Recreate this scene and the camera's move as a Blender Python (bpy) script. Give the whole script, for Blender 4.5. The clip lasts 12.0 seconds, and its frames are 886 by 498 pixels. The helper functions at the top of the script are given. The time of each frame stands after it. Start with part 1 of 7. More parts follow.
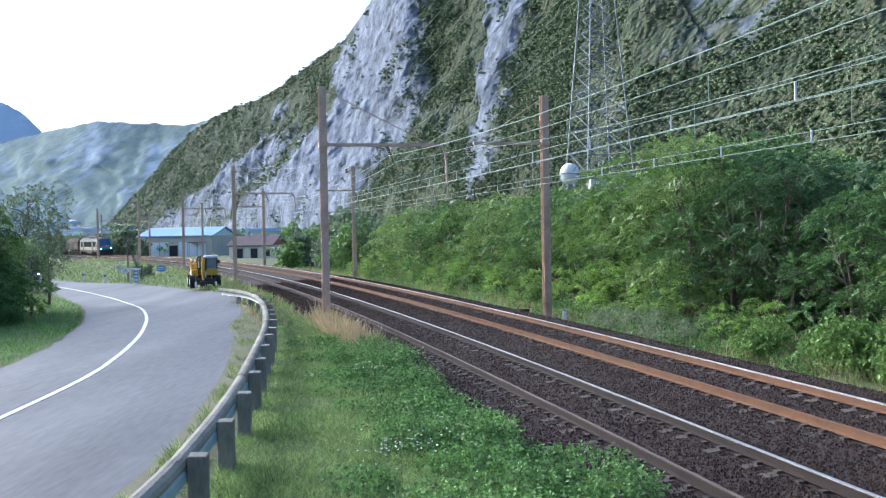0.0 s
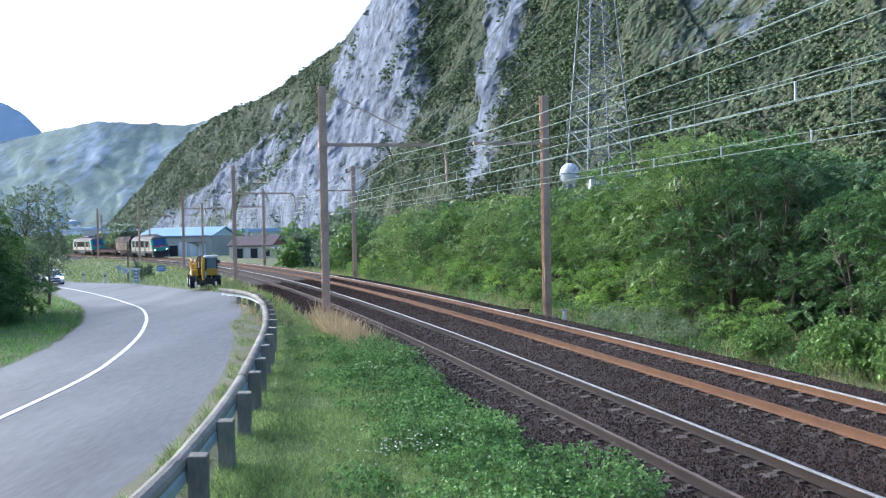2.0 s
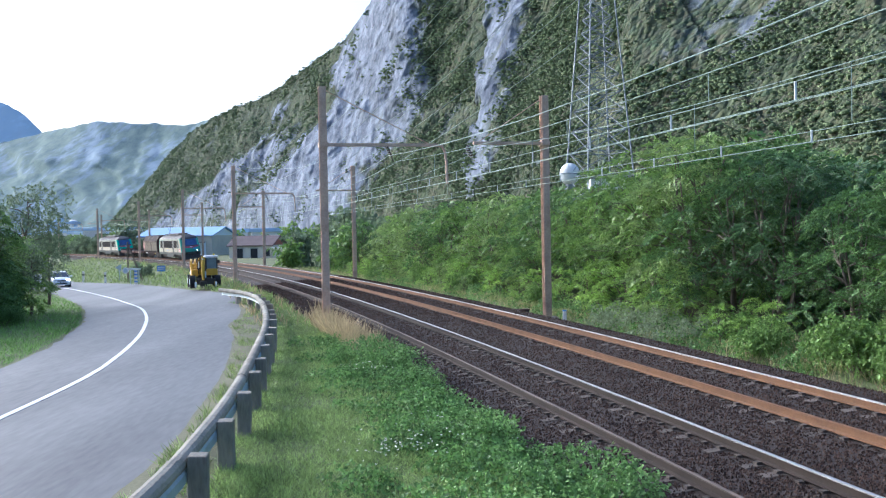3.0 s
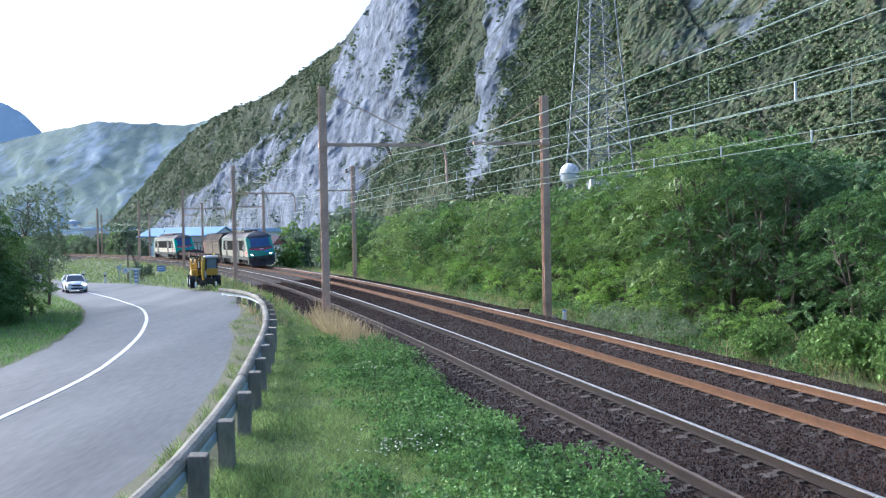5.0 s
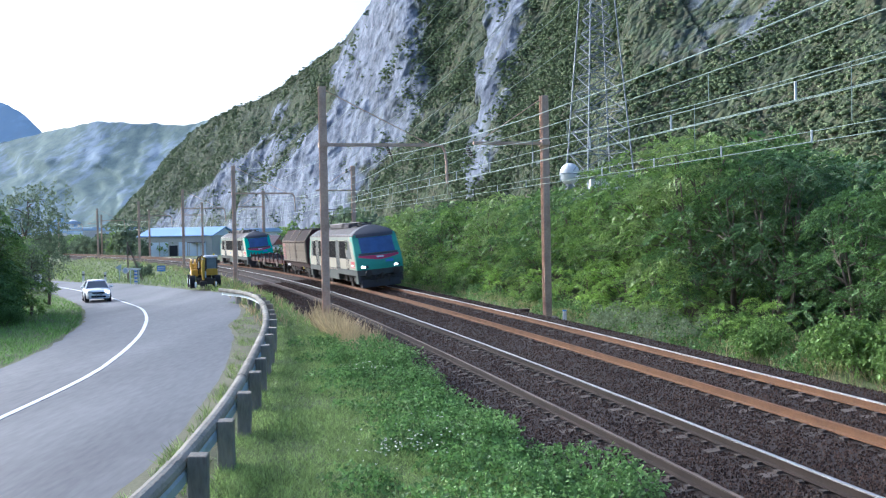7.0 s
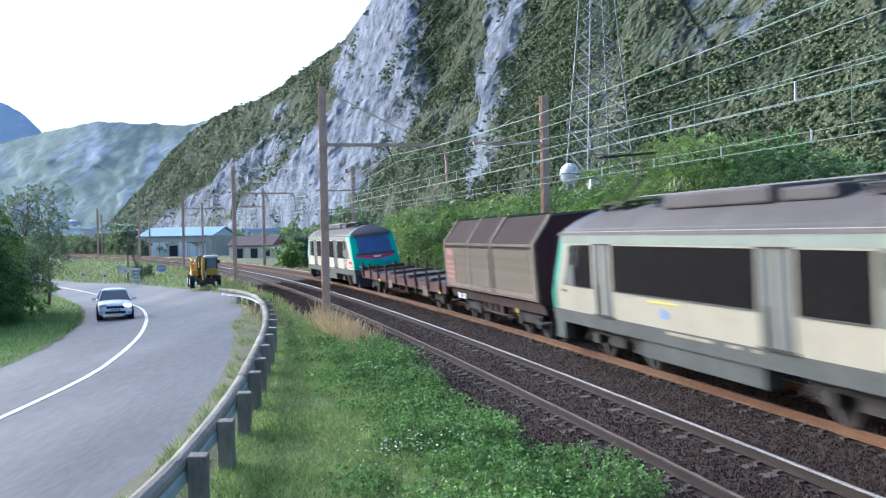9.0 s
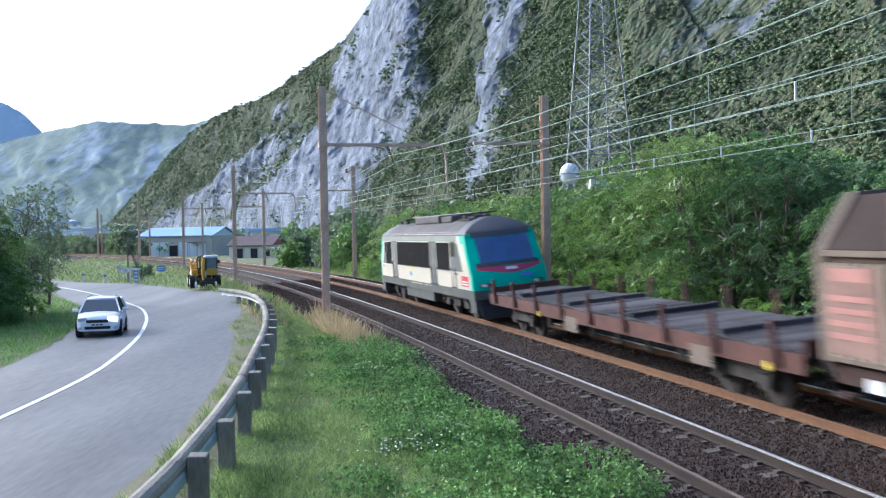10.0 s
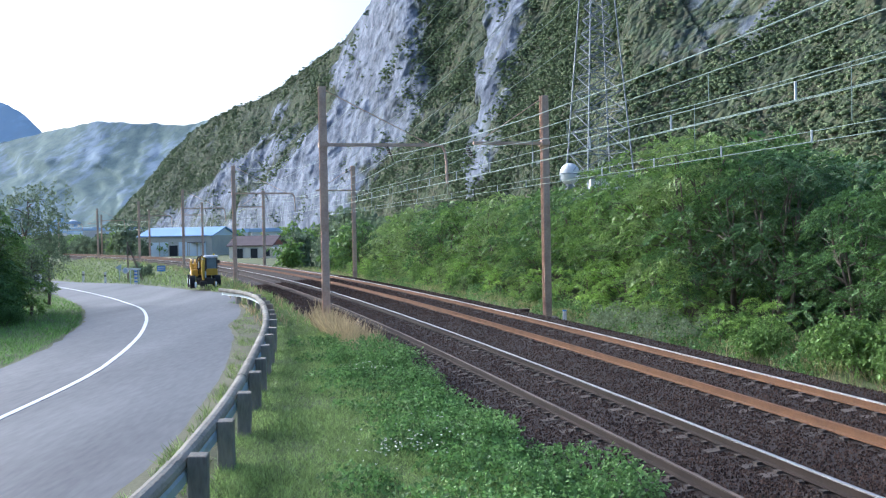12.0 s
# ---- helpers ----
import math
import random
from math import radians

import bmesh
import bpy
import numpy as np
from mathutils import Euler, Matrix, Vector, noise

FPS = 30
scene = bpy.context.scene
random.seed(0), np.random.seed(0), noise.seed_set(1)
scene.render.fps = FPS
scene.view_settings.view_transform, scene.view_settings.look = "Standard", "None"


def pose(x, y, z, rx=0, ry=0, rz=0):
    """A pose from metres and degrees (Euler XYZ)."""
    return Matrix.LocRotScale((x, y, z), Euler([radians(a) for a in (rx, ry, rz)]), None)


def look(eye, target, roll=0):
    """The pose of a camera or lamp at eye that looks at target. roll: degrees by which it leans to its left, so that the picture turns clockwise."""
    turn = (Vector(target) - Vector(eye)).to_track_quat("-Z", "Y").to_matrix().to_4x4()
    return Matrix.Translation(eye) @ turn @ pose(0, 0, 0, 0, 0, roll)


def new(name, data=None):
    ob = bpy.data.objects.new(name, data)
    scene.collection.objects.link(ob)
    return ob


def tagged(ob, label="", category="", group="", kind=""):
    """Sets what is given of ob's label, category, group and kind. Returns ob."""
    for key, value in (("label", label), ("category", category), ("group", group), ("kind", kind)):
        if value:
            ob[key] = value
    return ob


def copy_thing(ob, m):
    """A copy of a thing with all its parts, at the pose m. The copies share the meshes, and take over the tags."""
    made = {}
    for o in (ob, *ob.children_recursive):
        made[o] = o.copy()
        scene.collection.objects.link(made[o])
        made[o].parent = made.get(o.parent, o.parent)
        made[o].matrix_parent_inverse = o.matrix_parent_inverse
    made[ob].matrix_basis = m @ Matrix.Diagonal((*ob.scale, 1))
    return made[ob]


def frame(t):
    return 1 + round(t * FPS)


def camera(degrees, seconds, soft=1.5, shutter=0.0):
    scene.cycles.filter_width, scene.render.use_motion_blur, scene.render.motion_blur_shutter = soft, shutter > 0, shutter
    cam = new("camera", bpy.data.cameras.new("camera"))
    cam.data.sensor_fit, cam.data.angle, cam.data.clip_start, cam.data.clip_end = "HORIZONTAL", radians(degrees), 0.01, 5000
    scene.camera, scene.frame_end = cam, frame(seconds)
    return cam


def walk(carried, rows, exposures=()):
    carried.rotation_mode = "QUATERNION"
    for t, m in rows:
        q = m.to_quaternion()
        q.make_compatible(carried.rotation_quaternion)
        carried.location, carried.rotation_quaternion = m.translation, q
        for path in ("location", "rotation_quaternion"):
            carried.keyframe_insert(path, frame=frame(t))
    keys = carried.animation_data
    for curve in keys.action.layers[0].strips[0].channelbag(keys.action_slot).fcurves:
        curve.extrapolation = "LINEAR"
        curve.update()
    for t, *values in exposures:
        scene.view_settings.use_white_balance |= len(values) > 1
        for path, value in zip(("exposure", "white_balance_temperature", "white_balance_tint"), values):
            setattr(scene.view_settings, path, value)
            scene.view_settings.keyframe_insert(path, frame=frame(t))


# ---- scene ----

# camera: stands still beside a curve of a double-track line
EYE = (0.0, 0.0, 3.702)
cam = camera(47.654, 12.0, soft=1.2, shutter=0.5)
VIEW = look(EYE, (0.0, 99.988, 3.702 - 1.549), -1.073)
walk(cam, [(0.0, VIEW), (12.0, VIEW)], exposures=[(0.0, 1.04, 4880, 10), (10.6, 1.04, 4880, 10), (11.3, 0.96, 4880, 10), (12.0, 0.96, 4880, 10)])

# ---- daylight: evening, valley floor in open shade under a bright hazy sky ----
SUN_AZ, SUN_EL = -58.0, 26.0            # degrees from +y towards +x, and above the horizon
world = bpy.data.worlds.new("world")
scene.world = world
world.use_nodes = True
wn = world.node_tree
sky = wn.nodes.new("ShaderNodeTexSky")
sky.sky_type = "NISHITA"
sky.sun_disc = False
sky.sun_elevation = radians(SUN_EL)
sky.sun_rotation = radians(SUN_AZ)
sky.air_density, sky.dust_density, sky.ozone_density = 1.0, 7.0, 1.0
wn.links.new(sky.outputs["Color"], wn.nodes["Background"].inputs["Color"])
wn.nodes["Background"].inputs["Strength"].default_value = 0.15
sun_data = bpy.data.lights.new("sun", "SUN")
sun_data.energy, sun_data.angle, sun_data.color = 1.25, radians(14), (1.0, 0.94, 0.85)
sun = new("sun", sun_data)
_az, _el = radians(SUN_AZ), radians(SUN_EL)
sun.matrix_world = look((0, 0, 60), (-math.sin(_az) * math.cos(_el) * 10, -math.cos(_az) * math.cos(_el) * 10, 60 - math.sin(_el) * 10))


# ---- materials ----
def material(name, base, rough=0.8, metal=0.0, second=None, scale=4.0, grain=40.0, bump=0.3, bump_dist=0.02, contrast=0.5,
             island=0.0, coords="Object", spec=0.3, stretch=(1, 1, 1), pieces=0.0):
    """A surface of two colours mixed at two scales, with fine relief."""
    m = bpy.data.materials.new(name)
    m.use_nodes = True
    nt = m.node_tree
    bs = nt.nodes["Principled BSDF"]
    bs.inputs["Roughness"].default_value = rough
    bs.inputs["Metallic"].default_value = metal
    bs.inputs["Specular IOR Level"].default_value = spec
    tc = nt.nodes.new("ShaderNodeTexCoord")
    mp = nt.nodes.new("ShaderNodeMapping")
    mp.inputs["Scale"].default_value = stretch
    nt.links.new(tc.outputs[coords], mp.inputs["Vector"])
    n1 = nt.nodes.new("ShaderNodeTexNoise")
    n1.inputs["Scale"].default_value = scale
    n1.inputs["Detail"].default_value = 6
    n2 = nt.nodes.new("ShaderNodeTexNoise")
    n2.inputs["Scale"].default_value = grain
    n2.inputs["Detail"].default_value = 4
    for n in (n1, n2):
        nt.links.new(mp.outputs["Vector"], n.inputs["Vector"])
    add = nt.nodes.new("ShaderNodeMath")
    add.operation = "MULTIPLY_ADD"
    nt.links.new(n2.outputs["Fac"], add.inputs[0])
    add.inputs[1].default_value = 0.6
    nt.links.new(n1.outputs["Fac"], add.inputs[2])
    ramp = nt.nodes.new("ShaderNodeValToRGB")
    lo = 0.8 - 0.45 * (1 - contrast)
    ramp.color_ramp.elements[0].position = max(0.0, lo - 0.25)
    ramp.color_ramp.elements[1].position = min(1.0, lo + 0.35)
    second = second or tuple(c * 0.6 for c in base)
    ramp.color_ramp.elements[0].color = (*second, 1)
    ramp.color_ramp.elements[1].color = (*base, 1)
    nt.links.new(add.outputs[0], ramp.inputs["Fac"])
    col = ramp.outputs["Color"]
    if island or pieces:
        hs = nt.nodes.new("ShaderNodeHueSaturation")
        if island:
            src = nt.nodes.new("ShaderNodeNewGeometry").outputs["Random Per Island"]
        else:
            src = nt.nodes.new("ShaderNodeObjectInfo").outputs["Random"]
        amount = island or pieces
        mr = nt.nodes.new("ShaderNodeMapRange")
        mr.inputs["To Min"].default_value, mr.inputs["To Max"].default_value = 1 - amount, 1 + amount
        nt.links.new(src, mr.inputs["Value"])
        nt.links.new(mr.outputs["Result"], hs.inputs["Value"])
        nt.links.new(col, hs.inputs["Color"])
        col = hs.outputs["Color"]
    nt.links.new(col, bs.inputs["Base Color"])
    if bump:
        bp = nt.nodes.new("ShaderNodeBump")
        bp.inputs["Strength"].default_value = bump
        bp.inputs["Distance"].default_value = bump_dist
        nt.links.new(n2.outputs["Fac"], bp.inputs["Height"])
        nt.links.new(bp.outputs["Normal"], bs.inputs["Normal"])
    return m


def leaf_material(name, base, second, island=0.35):
    m = material(name, base, 0.55, second=second, scale=0.5, grain=3.0, bump=0, island=island, coords="Object", spec=0.25)
    nt = m.node_tree
    bs = nt.nodes["Principled BSDF"]
    tr = nt.nodes.new("ShaderNodeBsdfTranslucent")
    mix = nt.nodes.new("ShaderNodeMixShader")
    mix.inputs["Fac"].default_value = 0.28
    src = bs.inputs["Base Color"].links[0].from_socket
    nt.links.new(src, tr.inputs["Color"])
    nt.links.new(bs.outputs["BSDF"], mix.inputs[1])
    nt.links.new(tr.outputs["BSDF"], mix.inputs[2])
    nt.links.new(mix.outputs["Shader"], nt.nodes["Material Output"].inputs["Surface"])
    return m


def glow(name, colour, strength):
    m = bpy.data.materials.new(name)
    m.use_nodes = True
    bs = m.node_tree.nodes["Principled BSDF"]
    bs.inputs["Base Color"].default_value = (*colour, 1)
    bs.inputs["Emission Color"].default_value = (*colour, 1)
    bs.inputs["Emission Strength"].default_value = strength
    return m


ASPHALT = material("asphalt", (0.125, 0.123, 0.122), 0.6, second=(0.04, 0.04, 0.043), spec=0.45, scale=0.42, grain=9, stretch=(1.0, 0.16, 1.0), bump=0.25, bump_dist=0.01, contrast=0.93)
PAINT_LINE = material("road_paint", (0.8, 0.8, 0.78), 0.6, second=(0.6, 0.6, 0.58), scale=1.5, grain=25, bump=0.1)
SOIL = material("meadow_soil", (0.14, 0.155, 0.068), 0.95, second=(0.07, 0.08, 0.034), scale=0.25, grain=6, bump=0.6, bump_dist=0.05)
DRY_SOIL = material("dry_verge", (0.165, 0.155, 0.09), 0.95, second=(0.085, 0.085, 0.045), scale=0.8, grain=14, bump=0.6, bump_dist=0.03)
BALLAST = material("ballast", (0.04, 0.028, 0.022), 0.95, second=(0.022, 0.0155, 0.0125), scale=1.2, grain=30, bump=0.6, bump_dist=0.03)
STONE = material("ballast_stone", (0.062, 0.04, 0.03), 0.95, second=(0.022, 0.0145, 0.0115), scale=3, grain=20, bump=0.4, island=0.75, spec=0.1)
SLEEPER = material("sleeper_concrete", (0.3, 0.27, 0.24), 0.9, second=(0.14, 0.115, 0.1), scale=3, grain=20, bump=0.4)
RAIL_BROWN = material("rail_brown", (0.035, 0.024, 0.018), 0.95, second=(0.022, 0.016, 0.013), scale=2, grain=15, bump=0.3)
RAIL_RUST = material("rail_rust", (0.15, 0.078, 0.038), 0.95, second=(0.085, 0.047, 0.028), scale=2, grain=15, bump=0.3)
RAIL_HEAD = material("rail_head_steel", (0.7, 0.68, 0.66), 0.4, 0.9, second=(0.4, 0.38, 0.36), scale=2, grain=30, bump=0.05)
RAIL_DULL = material("rail_head_dull", (0.15, 0.115, 0.09), 0.7, 0.2, second=(0.085, 0.062, 0.048), scale=2, grain=30, bump=0.05)
MAST_RUST = material("mast_rust", (0.58, 0.43, 0.32), 0.85, second=(0.3, 0.2, 0.145), scale=1.5, grain=12, bump=0.3)
WIRE = material("wire_copper", (0.24, 0.3, 0.26), 0.5, 0.3, second=(0.18, 0.23, 0.2), scale=1, grain=10, bump=0)
ROCK = None


# ---- mesh helpers ----
def mesh_object(name, verts, faces, mat, parent=None, smooth=False):
    me = bpy.data.meshes.new(name)
    me.from_pydata([tuple(map(float, v)) for v in verts] if not isinstance(verts, np.ndarray) else verts.tolist(), [], faces if isinstance(faces, list) else faces.tolist())
    me.update()
    for mm in (mat if isinstance(mat, (list, tuple)) else [mat]):
        me.materials.append(mm)
    if smooth:
        me.shade_smooth()
    ob = new(name, me)
    if parent is not None:
        ob.parent = parent
    return ob


def part(name, bm, mat, parent, label="", smooth=False):
    """Links a bmesh as one mesh object under a thing or under a part."""
    me = bpy.data.meshes.new(name)
    bm.normal_update()
    bm.to_mesh(me)
    bm.free()
    me.materials.append(mat)
    if smooth:
        me.shade_smooth()
    ob = new(name, me)
    ob.parent = parent
    if label:
        tagged(ob, label)
    return ob


def add_box(bm, c, size, m=None, bevel=0.0):
    b2 = bmesh.new()
    bmesh.ops.create_cube(b2, size=1.0)
    bmesh.ops.scale(b2, vec=size, verts=b2.verts)
    if bevel:
        bmesh.ops.bevel(b2, geom=list(b2.edges), offset=bevel, segments=2, affect="EDGES", profile=0.5)
    bmesh.ops.translate(b2, vec=c, verts=b2.verts)
    if m is not None:
        bmesh.ops.transform(b2, matrix=m, verts=b2.verts)
    me = bpy.data.meshes.new("tmp")
    b2.to_mesh(me)
    b2.free()
    bm.from_mesh(me)
    bpy.data.meshes.remove(me)
    return bm


def box(c, size, bevel=0.0, m=None):
    return add_box(bmesh.new(), c, size, m, bevel)


def add_tube(bm, a, b, r0, r1=None, n=8):
    a, b = Vector(a), Vector(b)
    r1 = r0 if r1 is None else r1
    q = (b - a).to_track_quat("Z", "Y")
    ra, rb = [], []
    for i in range(n):
        t = 2 * math.pi * i / n
        d = q @ Vector((math.cos(t), math.sin(t), 0))
        ra.append(bm.verts.new(a + d * r0))
        rb.append(bm.verts.new(b + d * r1))
    for i in range(n):
        j = (i + 1) % n
        bm.faces.new((ra[i], ra[j], rb[j], rb[i]))
    bm.faces.new(ra[::-1])
    bm.faces.new(rb)
    return bm


def tube(a, b, r0, r1=None, n=8):
    return add_tube(bmesh.new(), a, b, r0, r1, n)


def add_poly_tube(bm, pts, radii, n=6):
    rings = []
    pts = [Vector(p) for p in pts]
    for k, p in enumerate(pts):
        d = pts[min(k + 1, len(pts) - 1)] - pts[max(k - 1, 0)]
        q = d.to_track_quat("Z", "Y")
        r = radii[k] if hasattr(radii, "__len__") else radii
        rings.append([bm.verts.new(p + q @ Vector((math.cos(2 * math.pi * i / n) * r, math.sin(2 * math.pi * i / n) * r, 0))) for i in range(n)])
    for a, b in zip(rings, rings[1:]):
        for i in range(n):
            j = (i + 1) % n
            bm.faces.new((a[i], a[j], b[j], b[i]))
    bm.faces.new(rings[0][::-1])
    bm.faces.new(rings[-1])
    return bm


def extrude_profile(bm, pts, x0, x1):
    """A closed profile in (y, z), drawn out along x from x0 to x1."""
    a = [bm.verts.new((x0, y, z)) for y, z in pts]
    b = [bm.verts.new((x1, y, z)) for y, z in pts]
    n = len(pts)
    for i in range(n):
        j = (i + 1) % n
        bm.faces.new((a[i], a[j], b[j], b[i]))
    bm.faces.new(a[::-1])
    bm.faces.new(b)
    bmesh.ops.recalc_face_normals(bm, faces=bm.faces)
    return bm


def thing(name, m=None, label="", category="", group="", kind=""):
    ob = new(name)
    if m is not None:
        ob.matrix_basis = m
    ob.empty_display_size = 0.2
    return tagged(ob, label, category, group, kind)


# ---- the line of the railway: arc length s grows away from the camera ----
STEP = 1.0
S_MIN, S_MAX = -140, 420
_s = np.arange(S_MIN, S_MAX + 1, STEP)
_u = np.clip(_s, -20, 330) / 100
_k = -0.08144 - 0.13421 * _u + 0.04363 * _u ** 2 + 0.00224 * _u ** 3
_a = np.cumsum(_k) * STEP / 100
_i0 = int(-S_MIN / STEP)
_a += -0.21161 - _a[_i0]
_cx, _cy = np.cumsum(np.sin(_a)) * STEP, np.cumsum(np.cos(_a)) * STEP
_cx += 6.5929 - _cx[_i0]
_cy += 5.5973 - _cy[_i0]
SPACING = 3.481          # between the two tracks
TILT = 0.0826            # both tracks lie canted into the curve
HEAD0 = 0.062            # height of the rail heads on the near track's middle


def at(s, off=0.0, z=0.0):
    """The place at arc length s, off metres to the right of the near track's middle."""
    a = np.interp(s, _s, _a)
    return np.array([np.interp(s, _s, _cx) + off * np.cos(a), np.interp(s, _s, _cy) - off * np.sin(a), z])


def heading(s):
    return float(np.interp(s, _s, _a))


def head_z(off):
    return HEAD0 + TILT * off


def near_line(x, y):
    """Arc length and offset of the plan's points."""
    x, y = np.asarray(x, float), np.asarray(y, float)
    best = np.full(x.shape, 1e9)
    bi = np.zeros(x.shape, int)
    for i in range(0, len(_s), 4):
        d = (x - _cx[i]) ** 2 + (y - _cy[i]) ** 2
        m = d < best
        best[m], bi[m] = d[m], i
    a = _a[bi]
    dx, dy = x - _cx[bi], y - _cy[bi]
    return _s[bi] + dx * np.sin(a) + dy * np.cos(a), dx * np.cos(a) - dy * np.sin(a)


def ribbon(name, s0, s1, step, profile, mat, parent=None, smooth=False):
    """A strip along the line with the cross-section profile, of (offset, z)."""
    ss = np.arange(s0, s1 + step * 0.5, step)
    n = len(profile)
    verts = np.array([at(s, o, z) for s in ss for o, z in profile])
    faces = [(i * n + j, (i + 1) * n + j, (i + 1) * n + j + 1, i * n + j + 1) for i in range(len(ss) - 1) for j in range(n - 1)]
    return mesh_object(name, verts, [f[::-1] for f in faces], mat, parent, smooth)


# ---- ground: one sheet to the horizon, hollowed under the railway ----
def spread(lo, hi, fine_lo, fine_hi, fine, grow=1.16):
    out = list(np.arange(fine_lo, fine_hi + fine * 0.5, fine))
    d = fine
    while out[-1] < hi:
        d *= grow
        out.append(out[-1] + d)
    d = fine
    while out[0] > lo:
        d *= grow
        out.insert(0, out[0] - d)
    return np.array(out)


def road_fall(y):
    """How far the road has sunk below its near end; the railway keeps its level on a bank."""
    return np.interp(y, [30, 44, 60, 75, 95, 150, 400], [0, 0.17, 0.45, 0.68, 0.72, 0.5, 0.1])


def sink(x, y, o=None):
    """The drop of road and meadow beside the railway's bank."""
    o = near_line(np.atleast_1d(x), np.atleast_1d(y))[1] if o is None else o
    bank = np.clip((-o - 4.5) / 7.0, 0, 1)
    return road_fall(y) * bank * bank * (3 - 2 * bank)


def low(x, y):
    return float(np.ravel(sink(x, y))[0])


def ground_z(x, y):
    s, o = near_line(x, y)
    bed = np.clip(np.minimum(o + 3.6, 7.4 - o) / 0.8, 0, 1) * (s > S_MIN + 5) * (s < S_MAX - 5)
    bed = bed * bed * (3 - 2 * bed)
    rise = 0.025 * np.sin(x * 0.31) * np.sin(y * 0.23)
    return 0.02 + rise * (np.abs(o) < 60) - 0.55 * bed - 0.06 * np.clip((np.hypot(x, y) - 60) / 60, 0, 1) - sink(x, y, o)


def make_ground():
    gx, gy = spread(-2600, 2600, -34, 30, 0.8), spread(-2600, 4500, -8, 100, 0.8)
    xx, yy = np.meshgrid(gx, gy)
    zz = ground_z(xx, yy)
    nx, ny = len(gx), len(gy)
    verts = np.stack([xx.ravel(), yy.ravel(), zz.ravel()], 1)
    i, j = np.meshgrid(np.arange(nx - 1), np.arange(ny - 1))
    a = (j * nx + i).ravel()
    faces = np.stack([a, a + 1, a + 1 + nx, a + nx], 1)
    g = mesh_object("ground", verts, faces, SOIL, smooth=True)
    tagged(g, "flat grassy valley floor with patches of bare soil", "ground", kind="structure")


make_ground()

# ballast bed, canted, with a shoulder on either side
bed = ribbon("ballast_bed", S_MIN + 10, S_MAX - 10, 2.0,
             [(-3.3, -0.75), (-2.0, head_z(-2.0) - 0.21), (-0.75, head_z(-0.75) - 0.215), (0.75, head_z(0.75) - 0.215), (1.75, head_z(1.75) - 0.19),
              (2.75, head_z(2.75) - 0.215), (4.2, head_z(4.2) - 0.215), (5.4, head_z(5.4) - 0.2), (6.9, -0.5)], BALLAST)
tagged(bed, "dark brown crushed-stone ballast under both tracks", "ballast", kind="structure")


# ---- rails: foot, web and head swept along the line ----
def rail_mesh(name, off, web, head, label):
    z = head_z(off)
    th = new(name)
    tagged(th, label, "rail", "rails of the two tracks", "structure")
    prof = [(-0.07, -0.172), (-0.07, -0.16), (-0.012, -0.135), (-0.012, -0.045), (-0.036, -0.035), (-0.036, -0.006),
            (0.036, -0.006), (0.036, -0.035), (0.012, -0.045), (0.012, -0.135), (0.07, -0.16), (0.07, -0.172)]
    ribbon("rail_web", S_MIN + 12, S_MAX - 12, 2.0, [(off + o, z + dz) for o, dz in prof], web, th)
    hp = [(-0.037, -0.02), (-0.034, -0.004), (-0.022, 0.0), (0.022, 0.0), (0.034, -0.004), (0.037, -0.02)]
    ribbon("rail_head", S_MIN + 12, S_MAX - 12, 2.0, [(off + o, z + dz) for o, dz in hp], head, th)
    return th


G = 0.7525
rail_mesh("rail", -G, RAIL_BROWN, RAIL_DULL, "brown weathered steel rail on concrete sleepers")
rail_mesh("rail", G, RAIL_BROWN, RAIL_HEAD, "brown steel rail with a shining worn head")
rail_mesh("rail", SPACING - G, RAIL_RUST, RAIL_RUST, "orange-rusted steel rail with a dull head")
rail_mesh("rail", SPACING + G, RAIL_RUST, RAIL_HEAD, "rust-brown steel rail with a shining head")


# ---- road ----
def smooth_line(pts, step=1.5):
    """Catmull-Rom line through plan points, at even steps."""
    pts = [np.array(p, float) for p in pts]
    pts = [2 * pts[0] - pts[1]] + pts + [2 * pts[-1] - pts[-2]]
    out = []
    for a, b, c, d in zip(pts, pts[1:], pts[2:], pts[3:]):
        n = max(2, int(np.linalg.norm(c - b) / step))
        for k in range(n):
            t = k / n
            out.append(0.5 * (2 * b + (c - a) * t + (2 * a - 5 * b + 4 * c - d) * t * t + (3 * b - a - 3 * c + d) * t ** 3))
    out.append(pts[-2])
    return np.array(out)


def resample(line, n):
    d = np.r_[0, np.cumsum(np.linalg.norm(np.diff(line, axis=0), axis=1))]
    t = np.linspace(0, d[-1], n)
    return np.stack([np.interp(t, d, line[:, k]) for k in range(line.shape[1])], 1)


ROAD_Z = 0.1
CENTRE = smooth_line([(-11.5, -25), (-9.6, 0), (-8.95, 14), (-8.98, 20.1), (-9.3, 25.9), (-9.82, 29.6), (-10.63, 33.8), (-11.94, 39.54), (-14.22, 47.87), (-17.15, 56.76), (-20.21, 63.93), (-24.86, 73.88), (-29.46, 82.31), (-34.73, 91.02), (-42.9, 102.48), (-56.34, 118.55), (-76.02, 138.23)])
LEFT = smooth_line([(-15.2, -25), (-13.3, 0), (-12.7, 14), (-12.7, 24), (-12.8, 28.8), (-13.17, 31.68), (-14.15, 36.48), (-16.3, 44.9), (-18.42, 51.46), (-23.15, 63.63), (-30.86, 79.83), (-37.11, 89.77), (-46.45, 103.02), (-59.86, 118.55), (-79.48, 138.23)])
